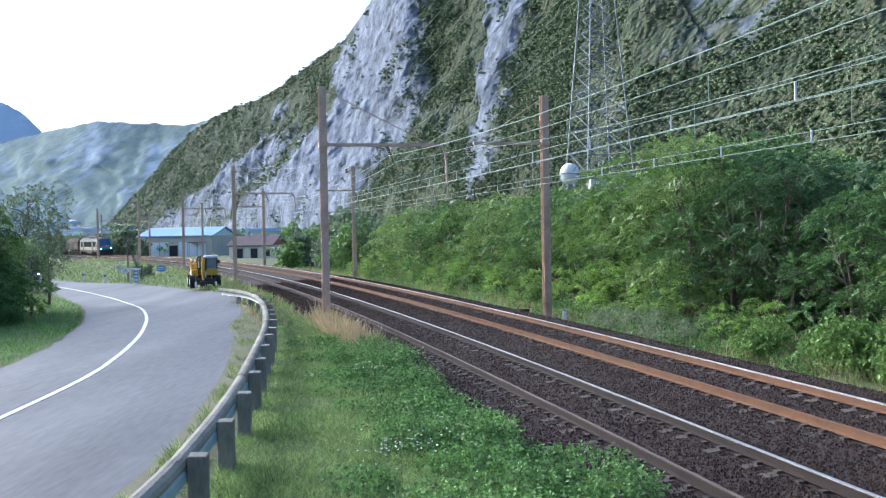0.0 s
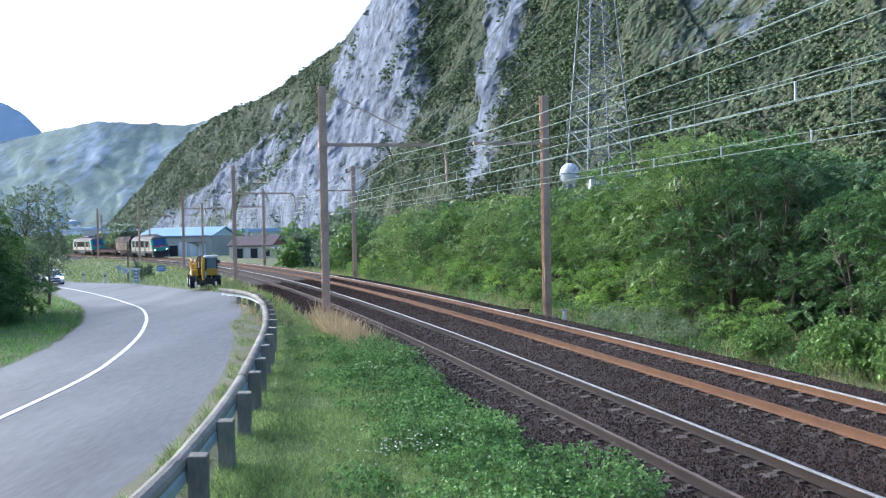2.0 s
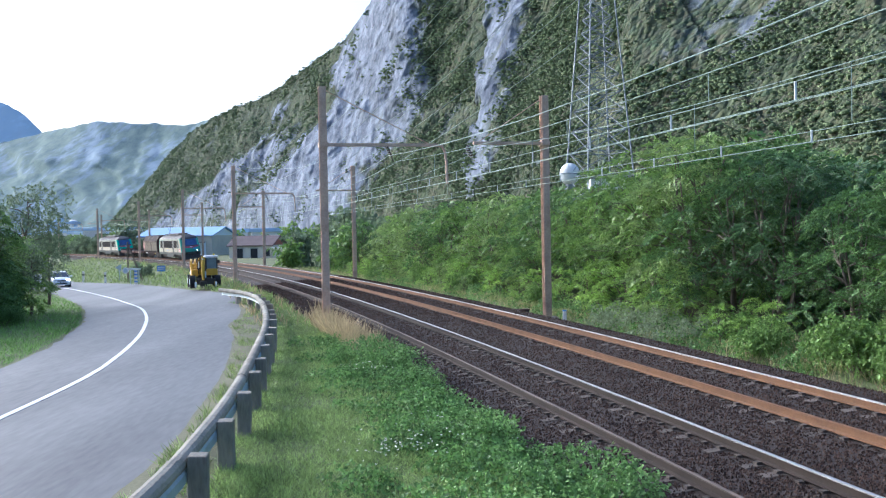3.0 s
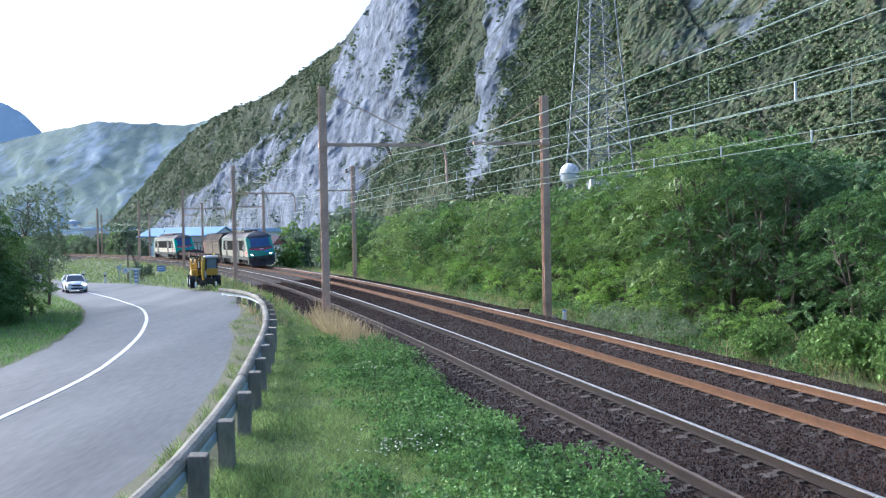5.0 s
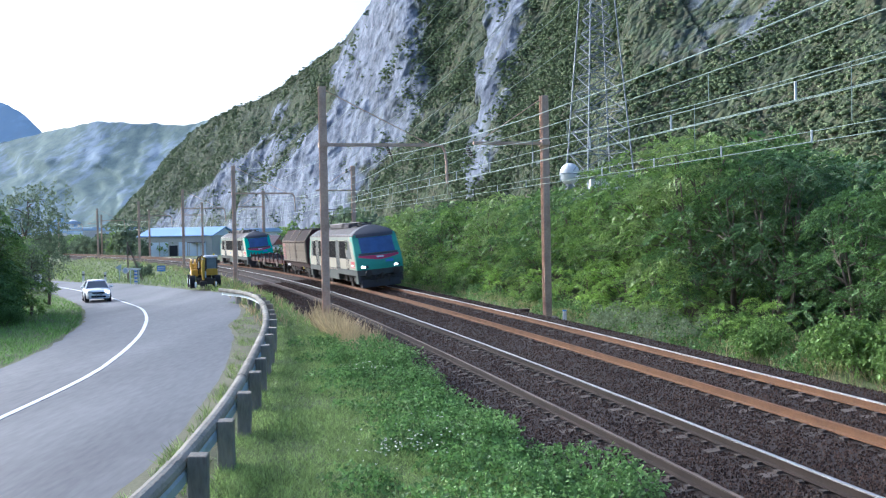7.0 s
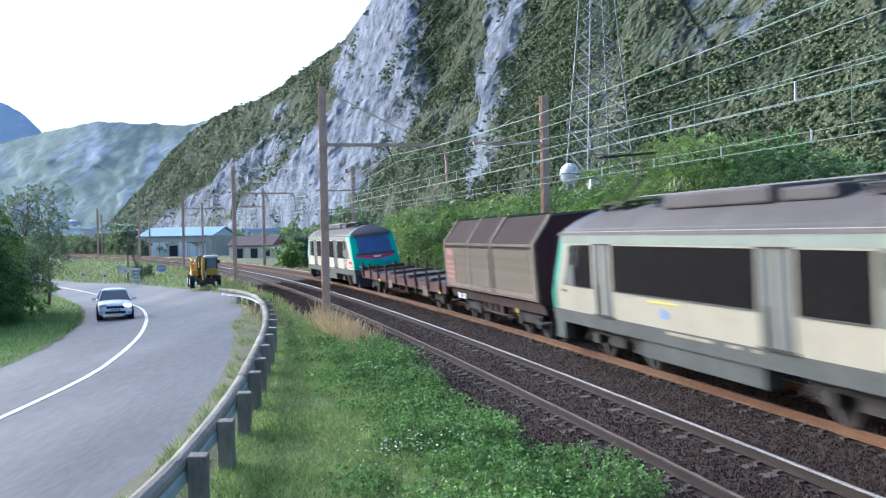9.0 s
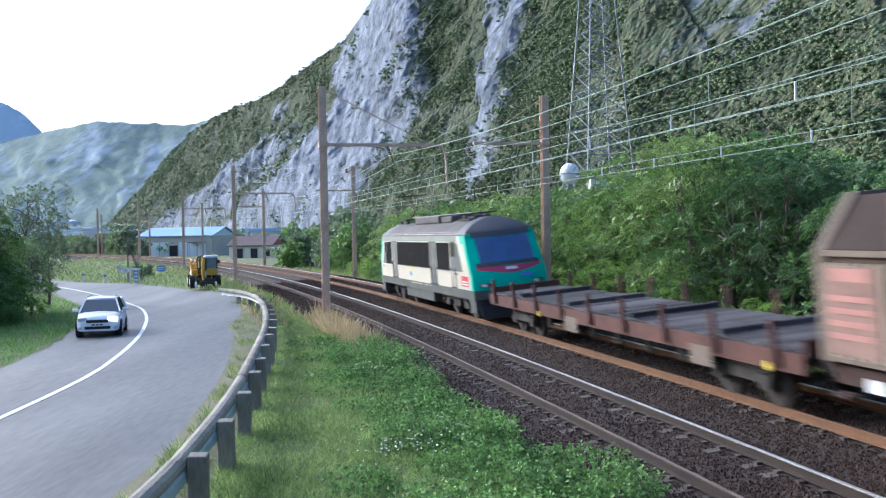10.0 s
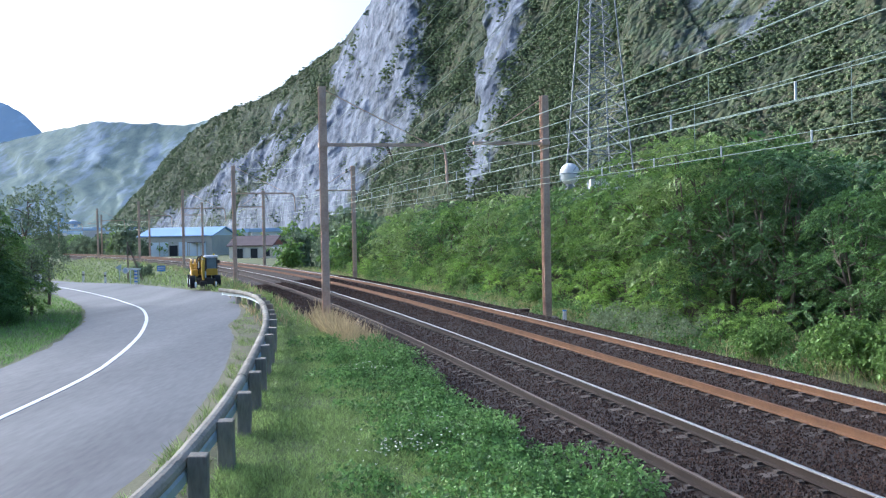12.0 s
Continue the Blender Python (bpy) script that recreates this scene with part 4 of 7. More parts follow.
def pantograph(th, x, raised):
    bm = bmesh.new()
    sunk = 0.0 if raised else 0.16
    add_box(bm, (x, 0, 4.12), (1.7, 1.3, 0.06))
    for sx in (-0.7, 0.7):
        for y in (-0.5, 0.5):
            add_tube(bm, (x + sx, y, 3.85), (x + sx, y, 4.14), 0.07, n=8)
    if raised:
        add_tube(bm, (x - 0.6, 0, 4.16), (x + 0.75, 0, 4.75), 0.045, n=6)
        for y in (-0.3, 0.3):
            add_tube(bm, (x + 0.75, y * 0.2, 4.75), (x - 0.15, y, 5.32), 0.025, n=6)
        add_tube(bm, (x - 0.3, -0.8, 5.36), (x - 0.3, 0.8, 5.36), 0.03, n=6)
        add_tube(bm, (x + 0.0, -0.8, 5.36), (x + 0.0, 0.8, 5.36), 0.03, n=6)
        add_tube(bm, (x - 0.3, 0.6, 5.33), (x, 0.6, 5.33), 0.025, n=6)
        add_tube(bm, (x - 0.3, -0.6, 5.33), (x, -0.6, 5.33), 0.025, n=6)
    else:
        add_tube(bm, (x - 0.7, 0.2, 4.2), (x + 0.7, 0.1, 4.26), 0.04, n=6)
        add_tube(bm, (x + 0.7, -0.3, 4.27), (x - 0.7, -0.3, 4.3), 0.03, n=6)
        add_tube(bm, (x - 0.4, -0.8, 4.34), (x - 0.4, 0.8, 4.34), 0.03, n=6)
        add_tube(bm, (x - 0.1, -0.8, 4.34), (x - 0.1, 0.8, 4.34), 0.03, n=6)
    bmesh.ops.translate(bm, vec=(0, 0, -sunk), verts=bm.verts)
    part("pantograph", bm, BOGIE, th, "raised pantograph" if raised else "folded pantograph")


def make_loco(raised, lamps, green, cream, label):
    th = thing("locomotive", None, label, "locomotive", "locomotives of the train")
    zs = [0.92, 1.27, 1.275, 1.75, 2.1, 2.7, 3.05, 3.35, 3.45, 3.52, 3.62, 3.72, 3.8, 3.88, 3.97, 4.02]
    ring = [(-loco_w(z), z) for z in zs] + [(loco_w(z), z) for z in zs[::-1]]
    offs = [0.0, 0.35, 0.75, 1.0, 1.8, 2.6]
    mids = [-0.6, -0.3, 0.0, 0.3, 0.6]
    verts, faces, mats = [], [], []
    cols = []
    for y, z in ring:
        F = loco_front(y, z)
        xs = [-(F - o) for o in offs] + [m * (F - 2.6) / 0.75 * 0.75 for m in mids] + [F - o for o in offs[::-1]]
        cols.append([(x, y, z) for x in xs])
    n = len(cols[0])
    for c in cols:
        verts += c
    for j in range(len(cols) - 1):
        zc = (ring[j][1] + ring[j + 1][1]) / 2
        for i in range(n - 1):
            faces.append((j * n + i, j * n + i + 1, (j + 1) * n + i + 1, (j + 1) * n + i))
            k = min(i, n - 2 - i)
            if zc < 1.273:
                mats.append(3)
            elif zc > 3.42:
                mats.append(4 if (k < 3 and zc > 3.46) else (1 if k < 1 else 2))
            else:
                mats.append(1 if k < 1 or (n - 2 - i < 2 and zc > 3.05) else 0)
    # rounded end faces
    for sgn in (-1, 1):
        base = len(verts)
        qs = np.linspace(-1, 1, 11)
        for z in zs:
            w = loco_w(z)
            for q in qs:
                verts.append((sgn * loco_front(q * w, z), q * w, z))
        for a in range(len(zs) - 1):
            for b in range(10):
                f = (base + a * 11 + b, base + a * 11 + b + 1, base + (a + 1) * 11 + b + 1, base + (a + 1) * 11 + b)
                faces.append(f if sgn > 0 else f[::-1])
                zc = (zs[a] + zs[a + 1]) / 2
                mats.append(3 if zc < 1.273 else (4 if zc > 3.43 else 1))
    body = mesh_object("body", verts, [f for f in faces], [cream, green, ROOF_GREY, SKIRT, VISOR], th)
    for p, m in zip(body.data.polygons, mats):
        p.material_index = m
        p.use_smooth = True
    body.data.set_sharp_from_angle(angle=radians(35))
    part("floor", box((0, 0, 0.95), (17.6, 2.7, 0.1)), BOGIE, th)
    # sides
    for sgn in (-1, 1):
        def side(x, z, lift, sgn=sgn):
            return (x, sgn * (loco_w(z) + lift), z)

        def slanted(u, z, lift, sgn=sgn):
            return (u - 0.6 * max(0, z - 1.97), sgn * (loco_w(z) + lift), z)
        zz = [1.98, 2.3, 2.7, 3.1]
        for x0, x1 in ((-7.1, -5.75), (-4.35, 2.35), (3.65, 5.75)):
            patch(side, [x0, (x0 + x1) / 2, x1], zz, LOUVRE, th, "louvre_panel", "black ventilation louvre")
        for x0, x1, z0 in ((-5.55, -5.15, 1.3), (-4.95, -4.5, 1.3), (2.45, 2.92, 1.3), (3.05, 3.52, 1.3)):
            patch(side, [x0, x1], [z0, 2.0, 2.7, 3.12], GREY_DOOR, th, "body_pillar", thick=0.02)
        patch(side, [5.9, 6.65], [1.95, 2.6, 3.12], GREY_DOOR, th, "cab_door", "grey cab door")
        patch(slanted, [6.68, 7.62], [1.97, 2.5, 3.1], GREY_DOOR, th, "cab_side_panel", "grey slanted cab panel")
        patch(lambda u, z, lift, sgn=sgn: (-(u - 0.6 * max(0, z - 1.97)), sgn * (loco_w(z) + lift), z), [7.16, 7.95], [1.97, 2.5, 3.1], GREY_DOOR, th, "cab_side_panel", "grey slanted cab panel")
        patch(side, [-7.38, -7.13], [2.55, 3.05], GLASS_DARK, th, "cab_window", thick=0.03)
        patch(side, [-8.0, 6.9], [3.14, 3.25, 3.35], UPPER_BAND, th, "upper_band", "pale grey-green upper band", 0.012)
        patch(side, [-8.2, 8.2], [3.36, 3.44], ROOF_GREY, th, "rain_gutter", thick=0.018)
        emblem = patch(side, [7.35, 8.3], [1.4, 1.8], RED_MARK, th, "red_emblem", "red stencilled emblem with white bars", 0.012)
        for z in (1.46, 1.56):
            patch(side, [7.45, 8.2], [z, z + 0.05], WHITE_MARK, emblem, "white_bar", thick=0.017)
        for x0, x1, z in ((6.3, 6.8, 1.86), (-8.1, -7.75, 1.82), (-1.5, 0.5, 1.2), (1.2, 1.6, 1.2), (2.1, 2.35, 1.2)):
            patch(side, [x0, x1], [z - 0.03, z + 0.03], CAR_TRIM if z > 1.3 else HOOD_RIB, th, "lettering_bar", thick=0.014)
        # louvre frames, door seams, kick plates and roof-edge ribs
        for x0, x1 in ((-7.1, -5.75), (-4.35, 2.35), (3.65, 5.75)):
            patch(side, [x0, x1], [1.955, 1.985], SKIRT, th, "louvre_sill", thick=0.03)
            for x in np.arange(x0 + 0.45, x1 - 0.2, 0.45):
                patch(side, [float(x), float(x) + 0.02], [1.99, 2.5, 3.09], BOGIE, th, "louvre_rib", thick=0.024)
        for x in (-5.35, -4.72, 2.68, 3.28, 6.27):
            patch(side, [x - 0.3, x + 0.3], [1.285, 1.33], BOGIE, th, "door_step", thick=0.06)
            patch(side, [x - 0.26, x + 0.26], [3.115, 3.14], HOOD_END, th, "drip_strip", thick=0.045)
        patch(side, [5.98, 6.6], [2.55, 2.8, 3.07], GLASS_DARK, th, "door_window", thick=0.03)
        patch(side, [-7.8, 7.8], [3.5, 3.53], VISOR, th, "roof_seam", thick=0.012)
        patch(side, [-1.68, -1.54], [1.5, 1.72], BLUE_MARK, th, "crest", "small blue crest", 0.012)
        patch(side, [-1.48, -1.4], [1.5, 1.66], BLUE_MARK, th, "crest", "small blue crest", 0.012)
        patch(side, [-2.3, -0.9], [1.83, 1.87], YELLOW_MARK, th, "yellow_line", thick=0.012)
        for x in (-8.5, -5.35, 2.7, 6.2, 6.75):
            part("handrail", tube((x, sgn * 1.53, 1.3), (x, sgn * 1.53, 2.1), 0.018, n=6), ROOF_GREY, th)
        # boxes under the middle
        bm = bmesh.new()
        add_box(bm, (-0.4, sgn * 1.2, 0.78), (5.4, 0.4, 0.62), bevel=0.04)
        add_box(bm, (-0.6, sgn * 1.25, 1.08), (5.6, 0.4, 0.16), bevel=0.02)
        part("equipment_box", bm, SKIRT, th, "grey underfloor equipment case")
        for xs in (-8.6, 8.55):
            bm = box((xs, sgn * 1.3, 0.7), (0.75, 0.3, 0.6), 0.03)
            add_box(bm, (xs - 0.1, sgn * 1.42, 0.45), (0.5, 0.16, 0.03))
            part("step", bm, SKIRT, th)
    # ends
    for sgn in (-1, 1):
        def front(y, z, lift, sgn=sgn):
            return (sgn * (loco_front(y, z) + lift), y, z)
        ys = list(np.linspace(-1.08, 1.08, 9))
        patch(front, ys, [2.3, 2.6, 2.95, 3.25], GLASS_BLUE, th, "windscreen", "blue-tinted windscreen with a reflection put into its colour")
        patch(front, list(np.linspace(-1.2, 1.2, 9)), [3.27, 3.36, 3.46], VISOR, th, "sun_cowl", "dark cowl over the windscreen", 0.03)
        patch(front, [-1.25, -0.9, -0.45, 0, 0.45, 0.9, 1.25], [2.16, 2.29], VISOR, th, "wiper_sill", thick=0.03)
        patch(lambda y, v, lift, sgn=sgn: front(y, 1.85 + 0.2 * abs(y / 1.3) ** 1.3 + v * (0.12 + 0.17 * (1 - abs(y) / 1.3)), lift), list(np.linspace(-1.28, 1.28, 13)), [0.0, 1.0],
              PURPLE, th, "stripe", "dark magenta stripe", 0.012)
        patch(front, [-0.22, 0, 0.22], [1.98, 2.08], WHITE_MARK, th, "front_emblem", thick=0.035)
        patch(front, [0.3, 0.55, 0.8], [1.66, 1.82], BLUE_MARK, th, "plate", thick=0.03)
        for y in (-1.02, 1.02):
            lit = lamps and sgn > 0
            patch(front, [y - 0.22, y, y + 0.22], [1.38, 1.53], VISOR, th, "lamp_housing", thick=0.03)
            patch(front, [y - 0.18, y + 0.02], [1.4, 1.51], LAMP if lit else WHITE_MARK, th, "headlight", "lit headlight" if lit else "unlit headlight", 0.05)
        bm = box((sgn * 8.75, 0, 0.72), (0.5, 2.75, 0.42), 0.08)
        add_box(bm, (sgn * 9.0, 0, 0.42), (0.12, 2.5, 0.5), bevel=0.03)
        part("front_fairing", bm, VISOR, th, "black front fairing and rail guard")
        buffers(th, sgn * 9.55, 1.05, sgn)
        bm = tube((sgn * 9.0, 0, 1.0), (sgn * 9.5, 0, 0.98), 0.06, n=8)
        add_box(bm, (sgn * 9.45, 0, 0.85), (0.1, 0.14, 0.35), bevel=0.02)
        for y in (-0.4, 0.4):
            add_poly_tube(bm, [(sgn * 9.25, y, 1.0), (sgn * 9.5, y, 0.7), (sgn * 9.35, y, 0.45)], 0.03, 6)
        part("coupling", bm, BOGIE, th)
    # roof
    bm = bmesh.new()
    add_box(bm, (-0.4, 0, 4.05), (4.6, 1.5, 0.34), bevel=0.06)
    add_box(bm, (3.0, 0, 4.02), (1.7, 1.4, 0.26), bevel=0.05)
    part("roof_casing", bm, ROOF_GREY, th, "grey roof equipment casing")
    bm = bmesh.new()
    for x in (-3.6, 4.6, 5.3, 1.95):
        for y in (-0.45, 0.45):
            add_tube(bm, (x, y, 3.85), (x, y, 4.2), 0.06, n=8)
    add_tube(bm, (-4.5, -0.45, 4.22), (6.2, -0.45, 4.22), 0.03, n=6)
    add_box(bm, (4.9, 0.1, 4.0), (1.8, 0.7, 0.24), bevel=0.03)
    part("roof_bus_bar", bm, VISOR, th, "dark roof bus bar on insulators")
    pantograph(th, -6.0, raised)
    pantograph(th, 5.6, False)
    loco_bogie(th, -5.2)
    loco_bogie(th, 5.2)
    return th


def wagon_bogie(th, xc, wb=1.8):
    bm = bmesh.new()
    for sgn in (-1, 1):
        y = sgn * 1.0
        add_box(bm, (xc, y, 0.6), (1.2, 0.12, 0.28), bevel=0.02)
        add_box(bm, (xc, y, 0.72), (wb + 0.5, 0.1, 0.12), bevel=0.02)
        for dx in (-wb / 2, wb / 2):
            add_box(bm, (xc + dx, y, 0.5), (0.36, 0.2, 0.3), bevel=0.03)
            add_tube(bm, (xc + dx * 0.72, y, 0.45), (xc + dx * 0.72, y, 0.75), 0.08, n=8)
    add_box(bm, (xc, 0, 0.68), (0.4, 1.9, 0.25), bevel=0.02)
    part("bogie_frame", bm, BOGIE, th)
    for dx in (-wb / 2, wb / 2):
        wheelset(xc + dx, 0.46, th, False)


RIBS = {}


def make_hood_wagon():
    th = thing("hooded_wagon", None, "brown hooded freight wagon with ribbed grimy steel sides", "wagon")
    H = 5.62
    bm = box((0, 0, 1.15), (11.3, 2.6, 0.14))
    for y in (-1.2, 1.2):
        add_box(bm, (0, y, 1.05), (11.3, 0.1, 0.3))
    add_box(bm, (0, 0, 0.95), (9.0, 0.5, 0.3))
    for x in (-1.6, -0.9, -0.2, 0.5):
        add_box(bm, (x, -1.0, 0.75), (0.45, 0.25, 0.5), bevel=0.03)
        add_box(bm, (x, 1.0, 0.75), (0.45, 0.25, 0.5), bevel=0.03)
    part("underframe", bm, FRAME_RUST, th, "rusty steel underframe with brake gear")
    part("air_tank", tube((0.9, -0.75, 0.78), (2.1, -0.75, 0.78), 0.2, n=14), BOGIE, th)
    part("air_tank", tube((-2.0, 0.7, 0.76), (-0.9, 0.7, 0.76), 0.17, n=14), BOGIE, th)
    for sgn in (-1, 1):
        part("brake_rod", add_poly_tube(bmesh.new(), [(-2.3, sgn * 1.12, 0.82), (-1.0, sgn * 1.12, 0.55), (1.4, sgn * 1.12, 0.55), (2.2, sgn * 1.12, 0.9)], 0.03, 6), BOGIE, th)
        for x in (-1.9, 1.7):
            part("hopper_lever", box((x, sgn * 1.16, 0.78), (0.09, 0.06, 0.55), 0.01), FRAME_RUST, th)
        part("footstep", box((5.35, sgn * 1.2, 0.62), (0.45, 0.28, 0.05), 0.01), BOGIE, th)
    seg = [(-H, -1.95), (-1.95, 1.0), (1.0, H)]
    for k, (x0, x1) in enumerate(seg):
        g = 0.035 * (k % 2)
        prof = [(-1.42 - g, 3.02), (-1.44 - g, 3.12), (-0.78, 3.92 + g), (0.78, 3.92 + g), (1.44 + g, 3.12), (1.42 + g, 3.02), (1.3, 3.02), (0.7, 3.8), (-0.7, 3.8), (-1.3, 3.02)]
        bm = extrude_profile(bmesh.new(), prof, x0 + 0.02, x1 - 0.02)
        part("hood_roof", bm, HOOD_TARP, th, "brown weathered hood roof")
        for sgn in (-1, 1):
            panel = part("hood_side", box(((x0 + x1) / 2, sgn * (1.38 + g), 2.16), (x1 - x0 - 0.04, 0.05, 1.7)), HOOD_SIDE, th, "grimy steel side panel")
            x = x0 + 0.3
            while x < x1 - 0.2:
                rib = RIBS.get("rib")
                if rib is None:
                    first = part("rib", box((0, 0, 0), (0.14, 0.1, 1.52), 0.03), HOOD_RIB, panel)
                    RIBS["rib"] = rib = first.data
                else:
                    first = new("rib", rib)
                    first.parent = panel
                first.location = (x, sgn * (1.435 + g), 2.14)
                x += 0.28
            part("side_rail", box(((x0 + x1) / 2, sgn * (1.42 + g), 1.42), (x1 - x0 - 0.02, 0.1, 0.22), 0.01), HOOD_HOOP, th)
            part("gutter_rail", box(((x0 + x1) / 2, sgn * (1.44 + g), 3.05), (x1 - x0 - 0.02, 0.08, 0.1), 0.01), HOOD_HOOP, th)
    for x in (-H + 0.1, -1.95, 1.0, H - 0.1):
        o, i = 0.02, 0.06
        prof = [(-1.5, 1.3), (-1.5, 3.1), (-0.82, 3.98), (0.82, 3.98), (1.5, 3.1), (1.5, 1.3), (1.42, 1.3), (1.42, 3.08), (0.79, 3.9), (-0.79, 3.9), (-1.42, 3.08), (-1.42, 1.3)]
        part("hoop", extrude_profile(bmesh.new(), prof, x - 0.12, x + 0.12), HOOD_HOOP, th, "grey steel hood hoop")
    for sgn in (-1, 1):
        bm = extrude_profile(bmesh.new(), [(-1.38, 1.2), (-1.38, 3.05), (-0.76, 3.86), (0.76, 3.86), (1.38, 3.05), (1.38, 1.2)], sgn * (H - 0.05), sgn * (H + 0.05))
        wall = part("end_wall", bm, HOOD_END, th, "dark brown end wall")
        for y in (-0.9, -0.3, 0.3, 0.9):
            part("stiffener", box((sgn * (H + 0.07), y, 2.3), (0.08, 0.1, 2.1)), HOOD_END, wall)
        part("cross_rail", box((sgn * (H + 0.12), 0, 2.1), (0.04, 2.6, 0.12)), HOOD_END, wall)
        buffers(th, sgn * 6.02, 1.05, sgn)
    for sgn in (-1, 1):
        part("number_board", box((-4.75, sgn * 1.497, 2.72), (0.9, 0.015, 0.2)), FADED_RED, th, "faded pink board")
        bm = bmesh.new()
        for z in (2.35, 2.15, 1.95, 1.75):
            add_box(bm, (-4.8, sgn * 1.505, z), (1.1, 0.012, 0.09))
        part("lettering_bars", bm, FADED_RED, th, "faded red lettering")
        part("mark_panel", box((-4.75, sgn * 1.492, 2.15), (1.4, 0.012, 1.4)), PINK_PANEL, th, "rust-red marking panel")
        for x in (-4.6, -3.9):
            part("plate", box((x, sgn * 1.27, 0.98), (0.42, 0.015, 0.26)), WHITE_MARK, th, "white plate")
        part("brake_wheel", tube((2.8, sgn * 1.25, 0.85), (2.8, sgn * 1.3, 0.85), 0.085, n=16), YELLOW_MARK, th, "yellow brake handwheel")
        part("side_buffer_step", box((-5.5, sgn * 1.2, 0.7), (0.35, 0.25, 0.05)), FRAME_RUST, th)
    wagon_bogie(th, -3.4)
    wagon_bogie(th, 3.4)
    return th


def make_flat_wagon():
    th = thing("flat_wagon", None, "empty rust-brown flat wagon with upright side stakes", "wagon")
    H = 9.7
    deck = part("deck", box((0, 0, 1.21), (2 * H, 2.5, 0.06)), BOGIE, th, "worn plank deck")
    rng = random.Random(77)
    plank = None
    for k in range(48):
        x = -H + 0.2 + k * (2 * H - 0.4) / 47
        if plank is None:
            ob = part("plank", box((0, 0, 0), (0.37, 2.46, 0.06), 0.01), DECK, deck)
            plank = ob.data
        else:
            ob = new("plank", plank)
            ob.parent = deck
        ob.location = (x, rng.uniform(-0.02, 0.02), 1.27 + rng.uniform(-0.008, 0.012))
        ob.rotation_euler = (0, 0, rng.uniform(-0.008, 0.008))
    bm = bmesh.new()
    for y in (-1.32, 1.32):
        add_box(bm, (0, y, 1.08), (2 * H, 0.09, 0.36))
    add_box(bm, (0, 0, 0.98), (2 * H - 0.4, 0.5, 0.3))
    for x in np.linspace(-8.5, 8.5, 10):
        add_box(bm, (float(x), 0, 1.06), (0.12, 2.55, 0.2))
    part("underframe", bm, SILL_RED, th, "rusty steel side sills")
    for x in np.linspace(-4.4, 4.4, 6):
        for y in (-1.0, 1.0):
            part("truss", box((float(x), y, 0.72), (0.25, 0.12, 0.4), 0.02), BOGIE, th)
    for x in np.linspace(-8.9, 8.9, 9):
        for sgn in (-1, 1):
            bm = box((float(x), sgn * 1.42, 1.4), (0.12, 0.1, 0.85), 0.01)
            add_box(bm, (float(x), sgn * 1.39, 1.1), (0.24, 0.08, 0.22))
            part("stake", bm, SILL_RED, th)
    for x in np.linspace(-6.5, 6.5, 4):
        part("load_bolster", box((float(x), 0, 1.36), (0.22, 2.4, 0.14), 0.01), DECK, th)
    for sgn in (-1, 1):
        part("end_board", box((sgn * (H - 0.04), 0, 1.37), (0.07, 2.6, 0.26), 0.01), SILL_RED, th)
        buffers(th, sgn * (H + 0.28), 1.05, sgn)
        for x in (-1.6, 6.0):
            part("plate", box((x, sgn * 1.375, 0.85), (0.95, 0.015, 0.42)), HOOD_HOOP, th, "faded white plate")
        for x in (-4.3, 8.6):
            part("brake_wheel", tube((x, sgn * 1.37, 0.95), (x, sgn * 1.41, 0.95), 0.085, n=16), YELLOW_MARK, th, "yellow brake handwheel")
    wagon_bogie(th, -7.0)
    wagon_bogie(th, 7.0)
    return th


lead_loco = make_loco(True, True, LOCO_WORN, CREAM, "grimy cream and green electric locomotive with lit headlights")
rear_loco = make_loco(True, False, LOCO_GREEN, CREAM_CLEAN, "cream and green electric locomotive trailing, pantograph raised")
hood_wagon = make_hood_wagon()
flat_wagon = make_flat_wagon()
CANT = math.degrees(math.atan(TILT))
SPEED = 25.763
# arc length of each vehicle's middle at 9.5 s, and half the distance between its bogies
TRAIN = [(rear_loco, 54.30, 5.2), (flat_wagon, 33.95, 7.0), (hood_wagon, 17.83, 3.4), (lead_loco, 1.97, 5.2)]


def rail_pose(s, half):
    a, b = at(s + half, SPACING), at(s - half, SPACING)
    m = (a + b) / 2
    d = b - a
    return pose(m[0], m[1], head_z(SPACING), CANT, 0, math.degrees(math.atan2(d[1], d[0])))


# ---- car ----
CAR_WHITE = material("car_white", (0.8, 0.81, 0.82), 0.25, second=(0.74, 0.75, 0.77), scale=1, grain=6, bump=0.0, spec=0.6)
CAR_BLACK = material("car_black_trim", (0.025, 0.026, 0.028), 0.45, second=(0.018, 0.018, 0.02), scale=3, grain=20, bump=0.05)
CAR_GLASS = material("car_glass", (0.05, 0.062, 0.075), 0.05, second=(0.04, 0.05, 0.062), scale=1, grain=3, bump=0, spec=0.9)
ALLOY = material("alloy_rim", (0.5, 0.5, 0.52), 0.35, 0.8, second=(0.4, 0.4, 0.42), scale=3, grain=20, bump=0)
CAR_LAMP = glow("car_lamp", (1.0, 0.98, 0.93), 7.0)
LAMP_LENS = material("lamp_lens", (0.55, 0.57, 0.6), 0.1, second=(0.4, 0.42, 0.45), scale=3, grain=10, bump=0, spec=0.8)
TAIL_RED = material("tail_lamp", (0.5, 0.02, 0.02), 0.2, second=(0.35, 0.015, 0.015), scale=3, grain=10, bump=0)


